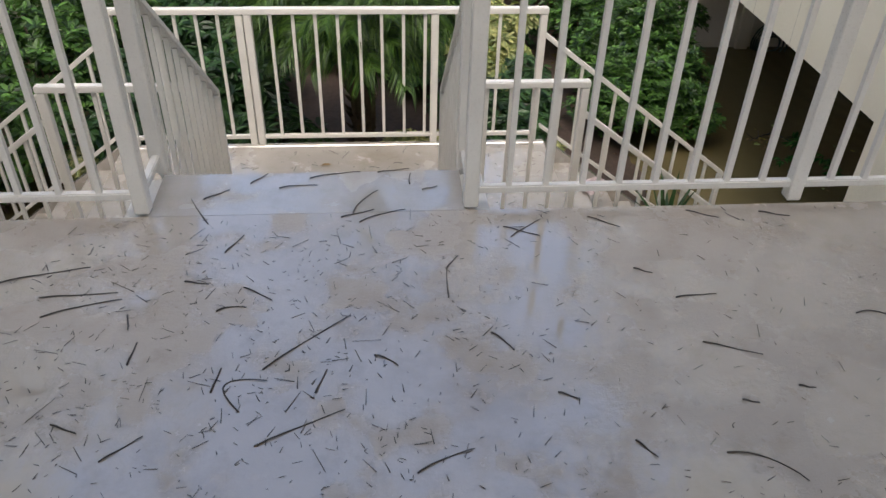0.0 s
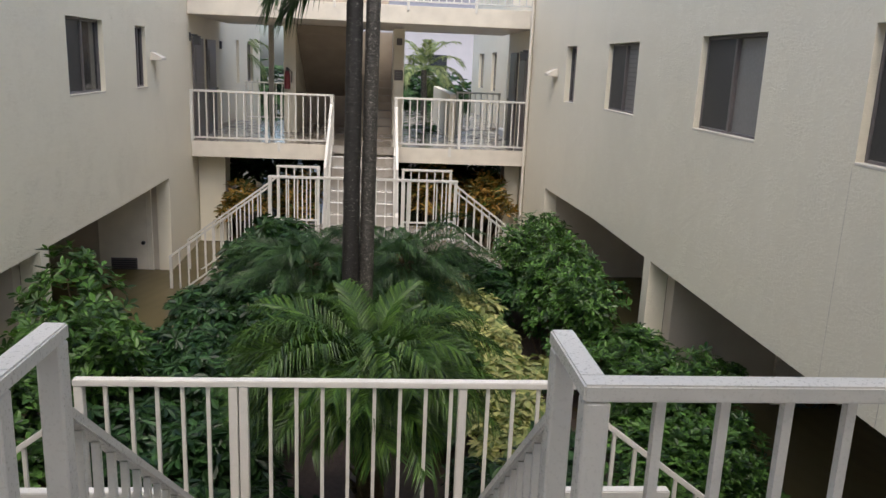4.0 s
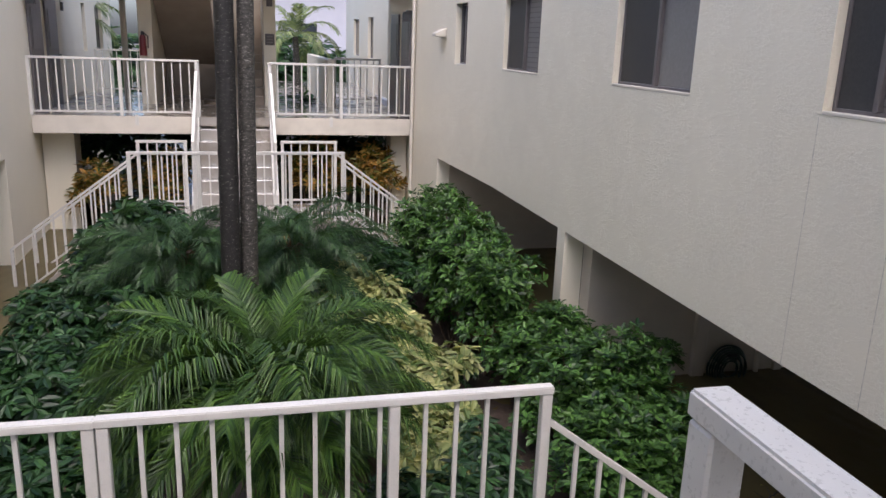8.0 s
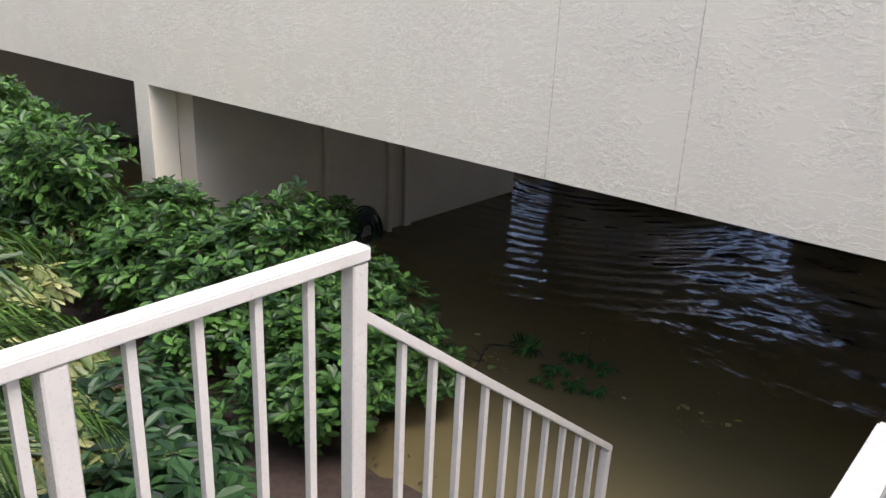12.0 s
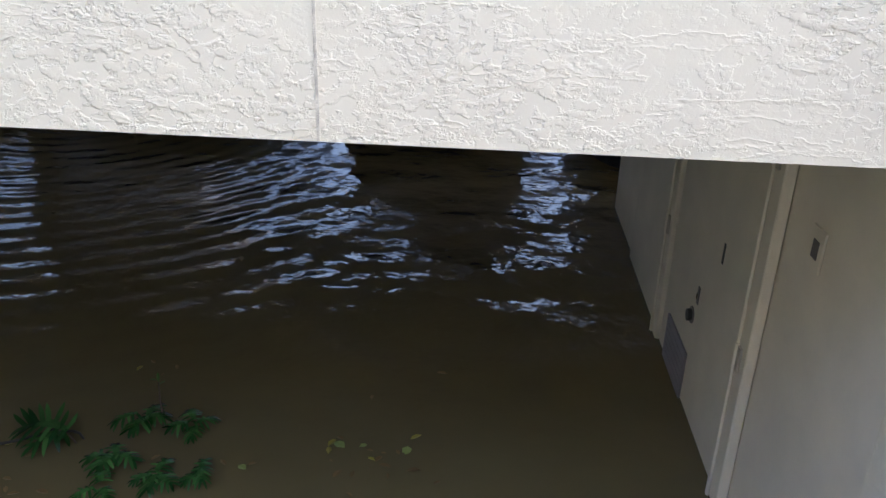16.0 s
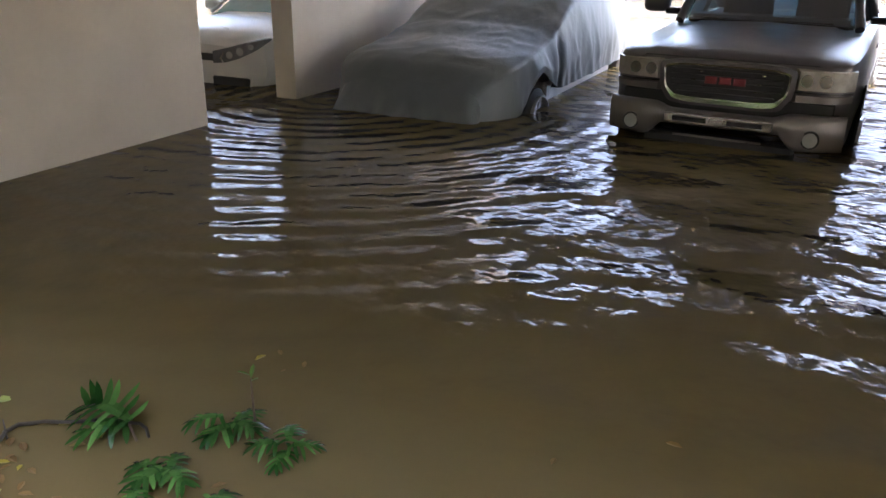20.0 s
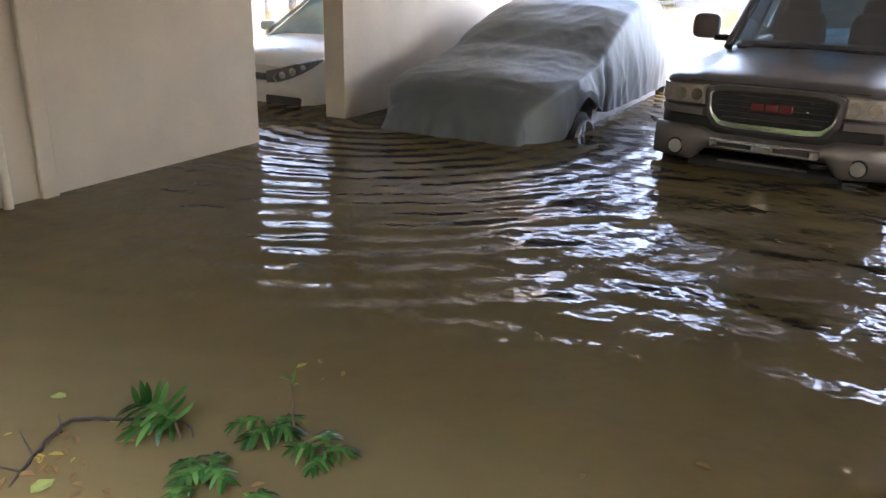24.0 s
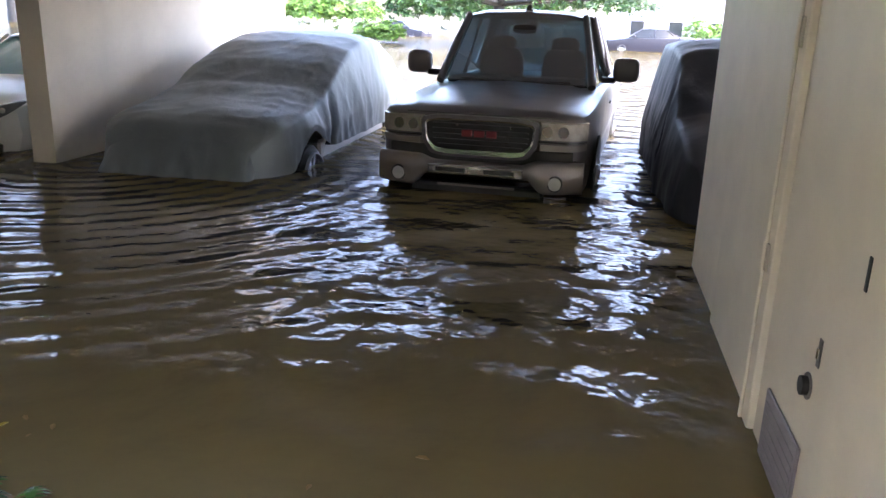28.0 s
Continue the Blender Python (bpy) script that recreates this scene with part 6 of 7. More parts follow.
def street_tree(label, at, h, r, seed, rise=0.80):
    rg = np.random.default_rng(seed)
    th = thing("street_tree", label, "tree", "street trees", at=at)
    bm = bmesh.new()
    tube(bm, [(0, 0, -0.2), (0.1, 0.1, h * 0.3), (0, 0.2, h * 0.55)], 0.42, 0.24, 10)
    part("trunk", bm, M_BARK_D, th, smooth=60)
    lumps = []
    for k in range(11):
        a = k * 2.4
        rr = r * math.sqrt((k + 0.5) / 11)
        tip = (rr * math.cos(a), rr * math.sin(a), h * (rise - 0.22 * rr / r) + rg.uniform(-0.3, 0.3))
        bm = bmesh.new()
        tube(bm, [(0, 0.1, h * 0.36), tuple(0.5 * c for c in tip[:2]) + (h * (rise - 0.16),), tip], 0.16, 0.04, 6)
        part("limb", bm, M_BARK_D, th)
        lumps.append((*tip, r * 0.34, r * 0.34, h * 0.14))
    v, f = whorl_foliage(rg, lumps, 2600, 6, 0.26, 0.45, 0.2)
    o = new("crown", mesh_np("crown", v, f, M_FARGREEN))
    o.parent = th
    return th


street_tree("broad street tree with a drooping green crown", (47.0, 10.0, -2.6), 7.0, 7.0, 51, 0.56)
street_tree("street tree behind the next bay", (42.0, 34.0, -2.6), 8.0, 6.0, 52)
street_tree("street tree behind the next bay", (60.0, 50.0, -2.6), 9.0, 7.0, 53)
house("white house across the flooded street", 70.0, -6.0, 18.0, 8.0, 6.5, 2.0, -90, 2, False)
for x, y, r in ((24.0, 23.6, 0.11), (30.0, 30.5, 0.12)):
    bm = bmesh.new()
    tube(bm, [(x, y, GROUND - 0.2), (x, y, 4.5)], r, r * 0.8, 8)
    solo("street_pole", bm, M_BARK_L, "plain pole standing in the flooded street", "pole", smooth=60)
bm = bmesh.new()
tube(bm, [(26.0, 24.2, GROUND - 0.2), (26.0, 24.15, -1.6), (26.0, 23.95, -1.0), (26.0, 24.05, -0.4), (26.0, 24.4, 0.4), (26.0, 24.5, 2.5)], 0.16, 0.10, 8)
solo("leaning_trunk", bm, M_BARK_D, "crooked tree trunk standing in the flooded street", "tree trunk", smooth=60)

# ---- closets, hose and pipes in the carport ----
YW = 4.33
for x0, x1, tag in ((4.42, 5.60, "a"), (5.78, 6.75, "b")):
    d = thing("closet_door", "cream storage closet door with a louvred vent, half drowned", "door", "closet doors", "structure")
    part("door_leaf", box(x0, x1, YW + 0.002, YW + 0.022, GROUND, -0.58, 0.004), M_DOOR_LIT, d)
    if tag == "a":
        part("door_knob", disc(5.072, YW + 0.02, -1.86, 0.030, 0.026, "Y", 16), M_DARK, d, "dark door knob", 40)
        part("knob_rose", disc(5.072, YW + 0.021, -1.86, 0.042, 0.006, "Y", 16), M_FRAME, d)
        part("lock_plate", box(5.005, 5.030, YW + 0.022, YW + 0.026, -1.775, -1.69), M_FRAME, d)
        part("lock_bolt", box(5.010, 5.024, YW + 0.026, YW + 0.032, -1.750, -1.715, 0.002), M_CHROME, d)
        vt = part("vent", box(5.03, 5.45, YW + 0.023, YW + 0.035, -2.62, -2.05, 0.004), M_VENT, d, "purplish grey louvred vent")
        for k in range(14):
            part("louvre", box(5.05, 5.43, YW + 0.035, YW + 0.0375, -2.60 + k * 0.038, -2.585 + k * 0.038), M_VENT, vt)
        part("mail_slot", box(4.765, 4.783, YW + 0.022, YW + 0.025, -1.46, -1.37), M_DARK, d)
for x0 in (4.245, 5.61):
    jb = thing("door_jamb", "cream moulded door jamb with hinges", "door jamb", "closet door jambs", "structure")
    part("casing", box(x0, x0 + 0.11, YW + 0.003, YW + 0.045, GROUND, -0.35, 0.006), M_DOOR_LIT, jb)
    part("bead", box(x0 + 0.085, x0 + 0.11, YW + 0.046, YW + 0.058, GROUND, -0.35, 0.004), M_DOOR_LIT, jb)
    for z in (-1.64, -0.85):
        hg = part("hinge", box(x0 + 0.045, x0 + 0.085, YW + 0.046, YW + 0.054, z - 0.05, z + 0.05), M_WALL_SMOOTH, jb)
        bm = bmesh.new()
        tube(bm, [(x0 + 0.086, YW + 0.055, z - 0.055), (x0 + 0.086, YW + 0.055, z + 0.055)], 0.009, None, 8)
        part("hinge_pin", bm, M_DOOR_LIT, hg)
sw = thing("switch_plate", "worn switch plate on the storage wall", "switch plate", at=(3.98, YW, -1.05))
part("plate", box(-0.05, 0.05, 0.002, 0.010, -0.07, 0.07, 0.004), M_DOOR_LIT, sw)
part("socket_face", box(-0.022, 0.022, 0.010, 0.014, -0.03, 0.03, 0.003), M_FRAME, sw)
# north wall of the bay
YP = 9.96
solo("pilaster", box(4.77, 4.94, YP - 0.07, YP - 0.002, GROUND, -0.302, 0.01), M_WALL_SMOOTH, "cream pilaster on the carport wall", "pilaster", "structure")
solo("pilaster", box(5.92, 6.04, YP - 0.05, YP - 0.002, GROUND, -0.302, 0.01), M_WALL_SMOOTH, "narrow cream pilaster on the carport wall", "pilaster", "structure")
bm = bmesh.new()
tube(bm, [(5.67, YP - 0.05, GROUND), (5.67, YP - 0.05, -0.31)], 0.032, None, 10)
solo("wall_pipe", bm, M_WALL_SMOOTH, "cream painted pipe on the carport wall", "pipe", smooth=60)
ho = thing("garden_hose", "dark green garden hose coiled on the carport wall", "hose", at=(5.24, YP - 0.06, -2.20))
for k in range(11):
    bm = bmesh.new()
    r = 0.26 - 0.016 * ((k * 4) % 11)
    tube(bm, [(r * math.cos(a * math.tau / 26), -0.012 - 0.010 * k + 0.008 * math.sin(a), r * 1.05 * math.sin(a * math.tau / 26)) for a in range(27)], 0.012, None, 6)
    part("coil", bm, M_HOSE, ho, smooth=60)
part("hose_bracket", box(-0.06, 0.06, -0.12, 0.055, 0.16, 0.21, 0.01), M_DARK, ho)
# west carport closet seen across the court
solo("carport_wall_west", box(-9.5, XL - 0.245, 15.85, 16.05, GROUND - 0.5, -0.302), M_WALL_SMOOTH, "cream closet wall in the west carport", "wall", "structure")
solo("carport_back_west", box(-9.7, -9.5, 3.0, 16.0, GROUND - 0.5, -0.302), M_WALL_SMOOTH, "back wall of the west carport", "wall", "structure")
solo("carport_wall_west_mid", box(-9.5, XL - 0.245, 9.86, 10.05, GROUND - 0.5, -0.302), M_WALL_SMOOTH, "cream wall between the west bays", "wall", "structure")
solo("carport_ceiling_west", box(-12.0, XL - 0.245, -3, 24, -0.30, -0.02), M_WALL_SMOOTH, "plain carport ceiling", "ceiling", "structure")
d = thing("closet_door", "cream closet door with a dark vent in the west carport", "door", "closet doors", "structure")
part("door_leaf", box(-5.45, -4.55, 15.82, 15.848, GROUND, -0.62, 0.004), M_DOOR_LIT, d)
part("door_knob", disc(-4.63, 15.77, -1.78, 0.035, 0.05, "Y", 12), M_DARK, d)
part("vent", box(-5.24, -4.76, 15.805, 15.82, -2.62, -2.08, 0.004), M_FRAME, d, "dark vent panel")
for k in range(12):
    part("louvre", box(-5.22, -4.78, 15.797, 15.805, -2.60 + k * 0.042, -2.58 + k * 0.042), M_DARK, d)
part("casing", box(-4.54, -4.46, 15.80, 15.848, GROUND, -0.4, 0.004), M_DOOR_LIT, d)

# ---- debris on the gallery floor ----
M_TWIG = paint("wet black twig", (0.028, 0.022, 0.018), 0.5, 0.3, 40, 0.4)
TWIGS = [((-0.30, 2.82), 12, 0.22, 0.12), ((-0.62, 2.80), 50, 0.10, 0.05), ((0.02, 2.78), 85, 0.08, 0.1), ((-0.78, 2.68), 35, 0.12, 0.04), ((0.10, 2.70), 20, 0.07, 0.1), ((-0.05, 2.85), 10, 0.14, 0.06), ((-0.17, 2.60), 60, 0.20, 0.20), ((-0.45, 2.73), 5, 0.16, 0.16), ((-0.83, 2.56), 118, 0.20, 0.02), ((-0.20, 2.52), 20, 0.14, 0.02), ((-0.10, 2.50), 24, 0.20, 0.14), ((0.46, 2.39), 40, 0.17, 0.06), ((0.44, 2.37), -28, 0.15, 0.02),
         ((-0.66, 2.33), 62, 0.12, 0.02), ((0.15, 2.18), 58, 0.09, 0.05), ((0.125, 2.06), 88, 0.16, 0.03), ((-0.76, 2.10), -14, 0.09, 0.02), ((-0.54, 2.03), -36, 0.13, 0.06), ((-0.35, 1.78), 42, 0.36, 0.04), ((0.28, 1.75), -55, 0.11, 0.12),
         ((1.03, 1.68), -22, 0.19, 0.02), ((1.0, 1.95), 4, 0.15, 0.06), ((-0.50, 1.55), 60, 0.14, 0.75), ((-1.02, 1.45), -25, 0.09, 0.02), ((0.06, 1.28), 24, 0.18, 0.10), ((0.95, 1.21), -30, 0.22, 0.30), ((1.60, 1.80), -25, 0.15, 0.5),
         ((0.63, 1.29), -55, 0.08, 0.02), ((-0.84, 1.37), 40, 0.13, 0.02), ((-1.30, 2.17), 14, 0.30, 0.05), ((-1.15, 2.05), 3, 0.26, 0.02), ((-1.12, 1.98), 18, 0.26, 0.10), ((-0.35, 1.42), 26, 0.28, 0.03), ((-0.30, 1.60), 72, 0.10, 0.02),
         ((0.78, 2.42), -36, 0.14, 0.05), ((1.20, 2.46), -28, 0.13, 0.02), ((1.5, 2.45), -20, 0.12, 0.02), ((-1.45, 1.62), 10, 0.14, 0.3), ((-0.62, 1.95), 8, 0.10, 0.3), ((0.85, 2.1), -30, 0.07, 0.02), ((1.2, 1.5), -18, 0.05, 0.02), ((1.0, 1.45), -20, 0.05, 0.02),
         ((0.45, 1.5), -30, 0.07, 0.1), ((-0.1, 1.68), -35, 0.09, 0.2), ((-0.62, 1.62), 80, 0.10, 0.02), ((-0.9, 1.75), 85, 0.10, 0.02), ((-0.95, 1.9), -75, 0.08, 0.02)]


def twig(x, y, ang, ln, bend, r, z=0.0):
    bm = bmesh.new()
    n = 9
    pts = []
    for k in range(n):
        u = k / (n - 1) - 0.5
        c = bend * ln * (1 - 4 * u * u)
        a = radians(ang)
        pts.append((x + u * ln * math.cos(a) - c * math.sin(a), y + u * ln * math.sin(a) + c * math.cos(a), z + r * 0.9 + 0.002 * math.sin(k)))
    tube(bm, pts, r, r * 0.6, 5)
    return bm


for (x, y), ang, ln, bend in TWIGS:
    solo("twig", twig(x + 0.02, y + 0.09, ang, ln, bend * (1 if bend > 0.6 else 0.5), 0.0030 if ln > 0.12 else 0.0034), M_TWIG, "wet black twig lying on the gallery floor", "twig", group="twigs on the floor")
for (x, y), ang, ln, bend in [(tuple(p), a_, l_, 0.05) for p, a_, l_ in zip(np.random.default_rng(77).uniform((-1.5, 4.4), (0.9, 5.6), (34, 2)), np.random.default_rng(78).uniform(-80, 80, 34), np.random.default_rng(79).uniform(0.05, 0.15, 34))] + [((-0.62, 4.95), 30, 0.14, 0.1), ((-0.2, 5.1), -40, 0.12, 0.2), ((0.1, 4.85), 60, 0.10, 0.05), ((-0.75, 5.3), 80, 0.10, 0.05), ((0.05, 5.35), -10, 0.09, 0.3), ((-0.4, 5.2), 10, 0.07, 0.02), ((0.6, 5.1), 50, 0.12, 0.1), ((-0.9, 4.75), -20, 0.2, 0.1)]:
    solo("twig", twig(x, y, ang, ln * 0.8, bend, 0.0028, LAND), M_TWIG, "wet black twig lying on the landing", "twig", group="twigs on the landing")
rg = np.random.default_rng(17)
bm = bmesh.new()
for k in range(1500):
    x = rg.normal(-0.45, 0.75)
    y = rg.uniform(0.95, 2.60)
    if rg.random() < 0.22:
        x = rg.uniform(-1.9, 2.4)
    ln = rg.exponential(0.015) + 0.005
    a = rg.uniform(0, math.pi)
    d = Vector((math.cos(a), math.sin(a), 0)) * ln / 2
    c = Vector((x, y, 0.002))
    tube(bm, [c - d, c + d + Vector((0, 0, 0.001))], rg.uniform(0.0008, 0.0018), 0.0008, 4, False)
solo("litter", bm, M_TWIG, "small bits of leaf litter scattered on the wet floor", "leaf litter", "stuff")
bm = bmesh.new()
for k in range(160):
    ln = rg.exponential(0.016) + 0.01
    a = rg.uniform(0, math.pi)
    d = Vector((math.cos(a), math.sin(a), 0)) * ln / 2
    c = Vector((rg.uniform(-1.9, 1.2), rg.uniform(4.7, 5.65), LAND + 0.0035))
    tube(bm, [c - d, c + d], 0.0022, 0.0015, 4, False)
solo("litter", bm, M_TWIG, "small bits of leaf litter on the landing", "leaf litter", "stuff")


def single_leaf(name, at, size, way, mat, label, category="leaf", group="", tilt=0.15, wide=0.45):
    b = np.array([[0, 0, 0.0]])
    w = np.array([[math.cos(way), math.sin(way), tilt]])
    v, f = leaves_at(b, w, np.array([[0, 0, 1.0]]), np.array([size]), np.array([size * wide]))
    ob = tagged(new(name, mesh_np(name, v, f, mat)), label, category, group)
    ob.location = at
    return ob


single_leaf("fallen_leaf", (-0.56, 5.33, LAND + 0.008), 0.085, 0.1, M_DEADLEAF, "dull olive leaf lying on the wet landing", wide=0.4)
# ---- floating debris by the stair foot ----
M_YLEAF = leafy("yellow fallen leaf", (0.35, 0.30, 0.05), (0.60, 0.50, 0.10), 0.4)
br = thing("floating_branch", "dark wet branch floating in the flood water", "branch")
bm = bmesh.new()
bend = [Vector(p) for p in ((3.86, 7.24, -0.03), (3.92, 7.30, -0.01), (4.066, 7.378, 0.005), (4.254, 7.434, 0.02), (4.377, 7.239, 0.022), (4.43, 7.10, 0.02), (4.39, 6.99, -0.03), (4.36, 6.95, -0.06))]
limb = []
for p0, p1, p2, p3 in zip(bend, bend[1:], bend[2:], bend[3:]):
    for k in range(5):
        u = k / 5
        q = 0.5 * (2 * p1 + (p2 - p0) * u + (2 * p0 - 5 * p1 + 4 * p2 - p3) * u * u + (3 * p1 - p0 - 3 * p2 + p3) * u ** 3)
        limb.append((q.x + 0.006 * math.sin(k * 2.3 + q.y * 40), q.y + 0.006 * math.cos(k * 1.7 + q.x * 40), WATER + q.z))
tube(bm, limb, 0.008, 0.005, 7)
part("limb", bm, M_TWIG, br)
for k, (p, q) in enumerate((((4.07, 7.38), (4.12, 7.52)), ((4.0, 7.34), (3.95, 7.46)), ((4.2, 7.42), (4.25, 7.50)))):
    bm = bmesh.new()
    tube(bm, [(*p, WATER + 0.008), (*q, WATER + 0.025)], 0.004, 0.002, 5)
    part("side_twig", bm, M_TWIG, br)


M_DROWN = leafy("half-drowned leaf", (0.016, 0.075, 0.016), (0.13, 0.31, 0.085), 0.20)


def finger_leaf(c0, wa, ln, reach, lift, rg, pairs=6, slim=0.095, perk=0.0):
    """Deeply cut philodendron leaf: an arched midrib blade with long drooping fingers on both sides."""
    V, F = [], []

    def strip(line, side, widths):
        k0 = len(V)
        for p, w in zip(line, widths):
            V.extend((p - side * w, p + np.array((0, 0, 0.12 * w)), p + side * w))
        for q in range(len(line) - 1):
            for e in (0, 1):
                a = k0 + q * 3 + e
                F.append((a, a + 1, a + 4, a + 3))

    fwd = np.array((math.cos(wa), math.sin(wa), 0.0))
    out = np.array((-math.sin(wa), math.cos(wa), 0.0))
    up = np.array((0, 0, 1.0))

    def rib(u):
        return c0 + fwd * (ln * u) + up * (lift * math.sin(math.pi * min(1, u * 0.8 + 0.15)))

    strip([rib(u) for u in np.linspace(0, 1, 9)], out, [reach * 0.27 * math.sin(math.pi * (0.12 + 0.86 * u)) for u in np.linspace(0, 1, 9)])
    for k in range(pairs):
        u = 0.04 + 0.92 * k / (pairs - 1)
        for s in (-1, 1):
            th = s * (1.75 - 1.35 * u) + rg.uniform(-0.1, 0.1)
            d = fwd * math.cos(th) + out * math.sin(th)
            n = fwd * -math.sin(th) + out * math.cos(th)
            le = reach * (0.6 + 0.5 * math.sin(math.pi * (0.1 + 0.75 * u))) * rg.uniform(0.82, 1.15)
            sag = rg.uniform(0.25, 0.6) if s > 0 or not perk else -perk * rg.uniform(0.7, 1.1)
            curl = rg.uniform(-0.15, 0.15)
            line = [rib(u) + d * (le * q) + n * (curl * le * q * q) - up * (sag * le * q * q) for q in (0, 0.3, 0.6, 0.85, 1.0)]
            strip(line, n, [slim * reach * w for w in (1.5, 1.25, 1.35, 0.85, 0.1)])
    return np.array(V), F


def drowned_plant(label, x, y, n, r, seed, h=0.10):
    """Deeply lobed leaves on one stalk, their tips dipping into the water."""
    rg = np.random.default_rng(seed)
    th = thing("drowned_plant", label, "plant", "half-drowned plants", at=(x, y, WATER))
    for k in range(n):
        a = k * math.tau / n + rg.uniform(-0.5, 0.5)
        c0 = np.array((math.cos(a), math.sin(a), 0.0)) * r * rg.uniform(0.0, 0.45) + np.array((0, 0, h * rg.uniform(0.25, 1.0)))
        V, F = finger_leaf(c0, a + rg.uniform(-0.5, 0.5), r * rg.uniform(0.75, 1.05), r * rg.uniform(0.55, 0.75), r * 0.18, rg)
        o = new("leaf", mesh_np("leaf", V, F, M_DROWN))
        o.parent = th
    bm = bmesh.new()
    tube(bm, [(0, 0, -0.3), (0.0, 0.0, h * 0.4)], 0.006, 0.004, 5)
    part("stalk", bm, M_STEM, th)
    return th


rg = np.random.default_rng(71)
big_leaf = thing("drowned_plant", "dark green deeply cut leaf arching out of the flood water", "plant", "half-drowned plants", at=(0, 0, WATER))
V, F = finger_leaf(np.array((4.395, 7.095, 0.035)), 1.50, 0.20, 0.10, 0.045, rg, 8, 0.085, 0.38)
o = new("leaf", mesh_np("leaf", V, F, M_DROWN))
o.parent = big_leaf
V, F = finger_leaf(np.array((4.40, 7.12, 0.02)), 2.3, 0.12, 0.09, 0.03, rg, 5, 0.09)
o = new("leaf", mesh_np("leaf", V, F, M_DROWN))
o.parent = big_leaf
bm = bmesh.new()
tube(bm, [(4.36, 7.02, -0.12), (4.38, 7.06, 0.0), (4.395, 7.10, 0.04)], 0.006, 0.004, 6)
part("stalk", bm, M_STEM, big_leaf)
for k, (x, y, n, r) in enumerate([(4.56, 6.82, 3, 0.13), (4.27, 6.83, 3, 0.13), (4.53, 6.59, 3, 0.12), (4.18, 6.62, 3, 0.11), (4.08, 6.80, 2, 0.11), (4.22, 6.45, 2, 0.10)]):
    drowned_plant("green lobed plant half under the flood water", x, y, n + 1, r * 0.72, 72 + k, 0.045)
bm = bmesh.new()
tube(bm, [(4.59, 6.755, WATER - 0.05), (4.595, 6.765, WATER + 0.09), (4.583, 6.755, WATER + 0.2)], 0.005, 0.003, 5)
ps = solo("plant_stem", bm, M_STEM, "thin green stem rising from the water", "stem")
for k, (w, z) in enumerate(((0.4, 0.2), (2.6, 0.21), (4.4, 0.19))):
    v, f = leaves_at(np.array([[4.583, 6.755, WATER + z]]), np.array([[math.cos(w), math.sin(w), 0.8]]), np.array([[0, 0, 1.0]]), np.array([0.05]), np.array([0.014]))
    o = new("leaf", mesh_np("leaf", v, f, M_SHRUB))
    o.parent = ps
rg = np.random.default_rng(23)
M_GLEAF = leafy("pale green fallen leaf", (0.30, 0.38, 0.10), (0.48, 0.56, 0.22), 0.4)
for k, (x, y, sz) in enumerate(((4.465, 5.90, 0.062), (4.506, 5.63, 0.058), (4.48, 5.84, 0.036), (4.28, 6.28, 0.045), (4.03, 7.22, 0.08), (4.33, 7.66, 0.06))):
    single_leaf("floating_leaf", (x, y, WATER + 0.007), sz, 1.0 + 2.1 * k, M_GLEAF, "pale green leaf floating on the brown water", group="floating leaves", tilt=0.10, wide=0.75)
SPOT = [(5.06, 7.015), (4.368, 5.935), (4.309, 6.284), (4.448, 5.715), (4.323, 5.833), (4.296, 5.47), (4.95, 6.9)]
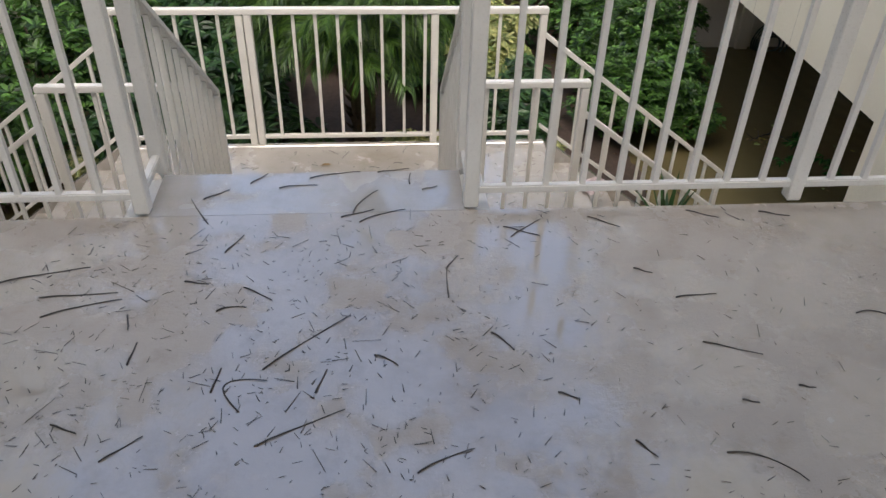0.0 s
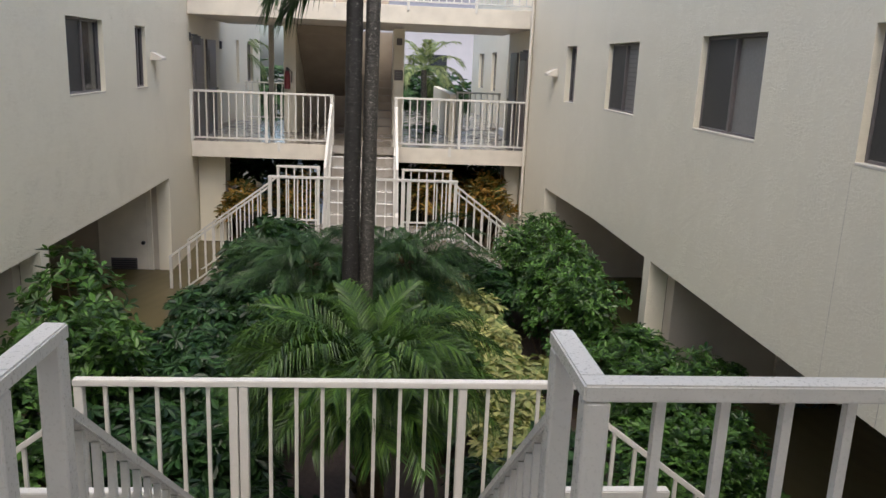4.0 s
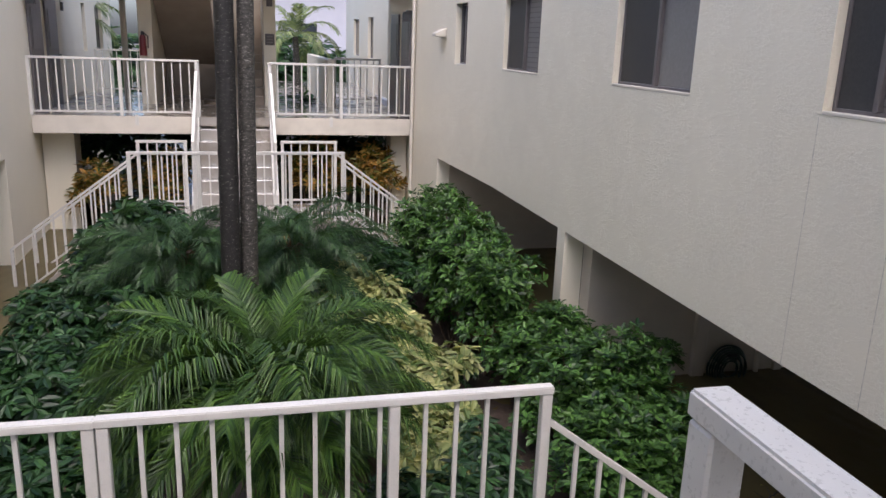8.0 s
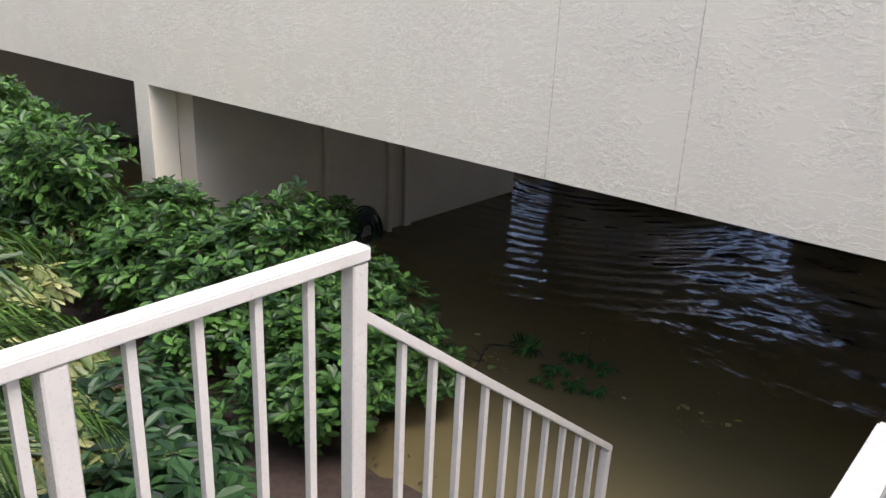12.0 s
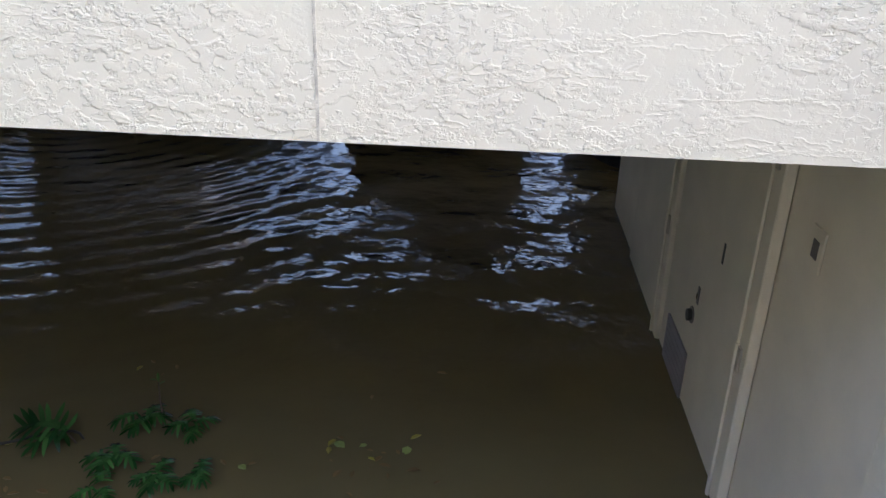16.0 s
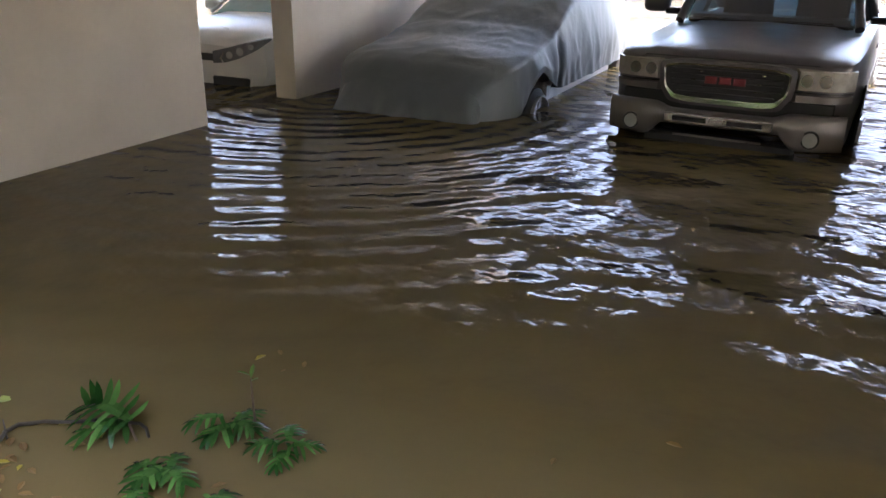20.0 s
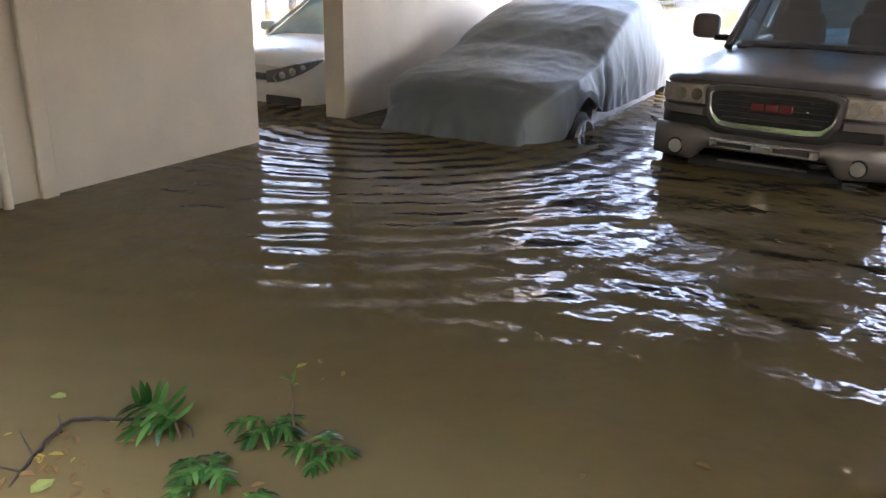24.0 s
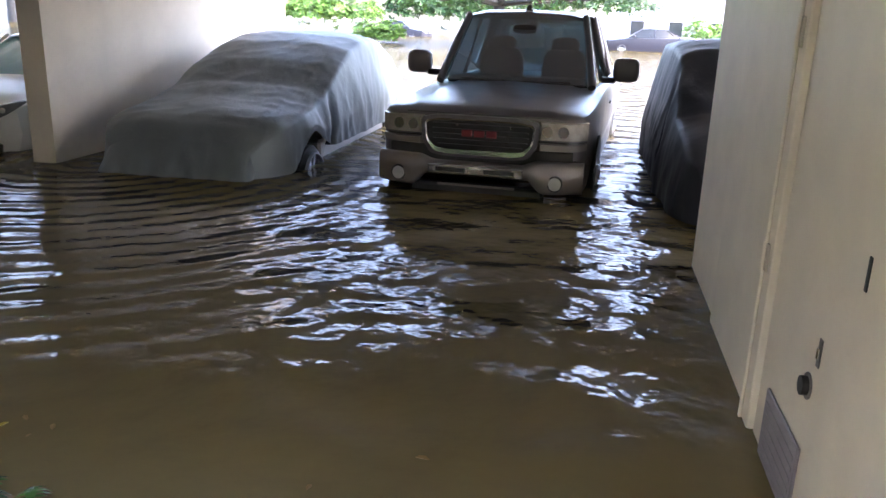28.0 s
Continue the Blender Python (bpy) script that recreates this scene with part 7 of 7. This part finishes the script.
for k in range(54):
    if k < len(SPOT):
        x, y = SPOT[k]
    elif k < 34:
        x, y = rg.normal(4.13, 0.10), rg.normal(7.32, 0.13)
    elif k < 46:
        x, y = rg.normal(4.36, 0.09), rg.normal(5.75, 0.14)
    else:
        x, y = rg.uniform(4.0, 5.2), rg.uniform(5.3, 7.3)
    single_leaf("floating_leaf", (x, y, WATER + 0.006), rg.uniform(0.022, 0.05) if k < 7 else rg.uniform(0.03, 0.065), rg.uniform(0, 6.28), M_DEADLEAF if k < 7 else [M_YLEAF, M_DEADLEAF, M_DEADLEAF, M_DEADLEAF][k % 4], "fallen leaf floating on the brown water", group="floating leaves", tilt=0.04)
solo("floating_twig", twig(-3.05, 13.0, -10, 0.55, 0.12, 0.012, WATER - 0.004), M_TWIG, "dark twig floating in the west path", "twig")
# spiky plant and snack bag by the side stairs
sp = thing("spiky_plant", "green strap-leaved plant on a bare cane beside the steps", "plant", at=(1.69, 3.92, -2.35))
rg = np.random.default_rng(29)
bm = bmesh.new()
tube(bm, [(0.0, 0.0, -0.2), (0.03, 0.01, 0.6), (0.0, 0.0, 1.30)], 0.028, 0.022, 8)
part("cane", bm, M_STEM, sp, smooth=60)
for k in range(26):
    a = k * 2.4
    el = 0.15 + 1.25 * (k / 26)
    n = 7
    ln = rg.uniform(0.34, 0.46)
    V, F = [], []
    for i in range(n):
        u = i / (n - 1)
        p = np.array((math.cos(a) * u * ln * math.cos(el), math.sin(a) * u * ln * math.cos(el), 1.24 + 0.04 * k / 26 + u * ln * math.sin(el) - 0.16 * u * u * (1.4 - el)))
        w = np.array((-math.sin(a), math.cos(a), 0)) * 0.021 * min(1, 0.5 + 3 * u) * (1 - u) ** 0.6
        V += [p - w, p + np.array((0, 0, -0.007)), p + w]
    for i in range(n - 1):
        for j in (0, 1):
            b = i * 3 + j
            F.append((b, b + 1, b + 4, b + 3))
    o = new("blade", mesh_np("blade", V, F, M_SCHEFF, True))
    o.parent = sp
bag = bmesh.new()
bmesh.ops.create_grid(bag, x_segments=14, y_segments=10, size=0.5)
for v in bag.verts:
    x, y = v.co.x, v.co.y
    puff = max(0, (1 - (2 * x) ** 4)) * max(0, 1 - (2 * y) ** 4)
    v.co = Vector((x * 0.24, y * 0.17, 0.01 + puff * 0.05 + 0.008 * noise.noise((x * 9, y * 9, 2))))
bag_ob = solo("snack_bag", bag, M_BAG, "crumpled white snack bag with coloured print on the steps", "snack bag", smooth=60)
bag_ob.matrix_basis = pose(1.62, 5.25, LAND - 0.19 + 0.004, 0, 0, 30)
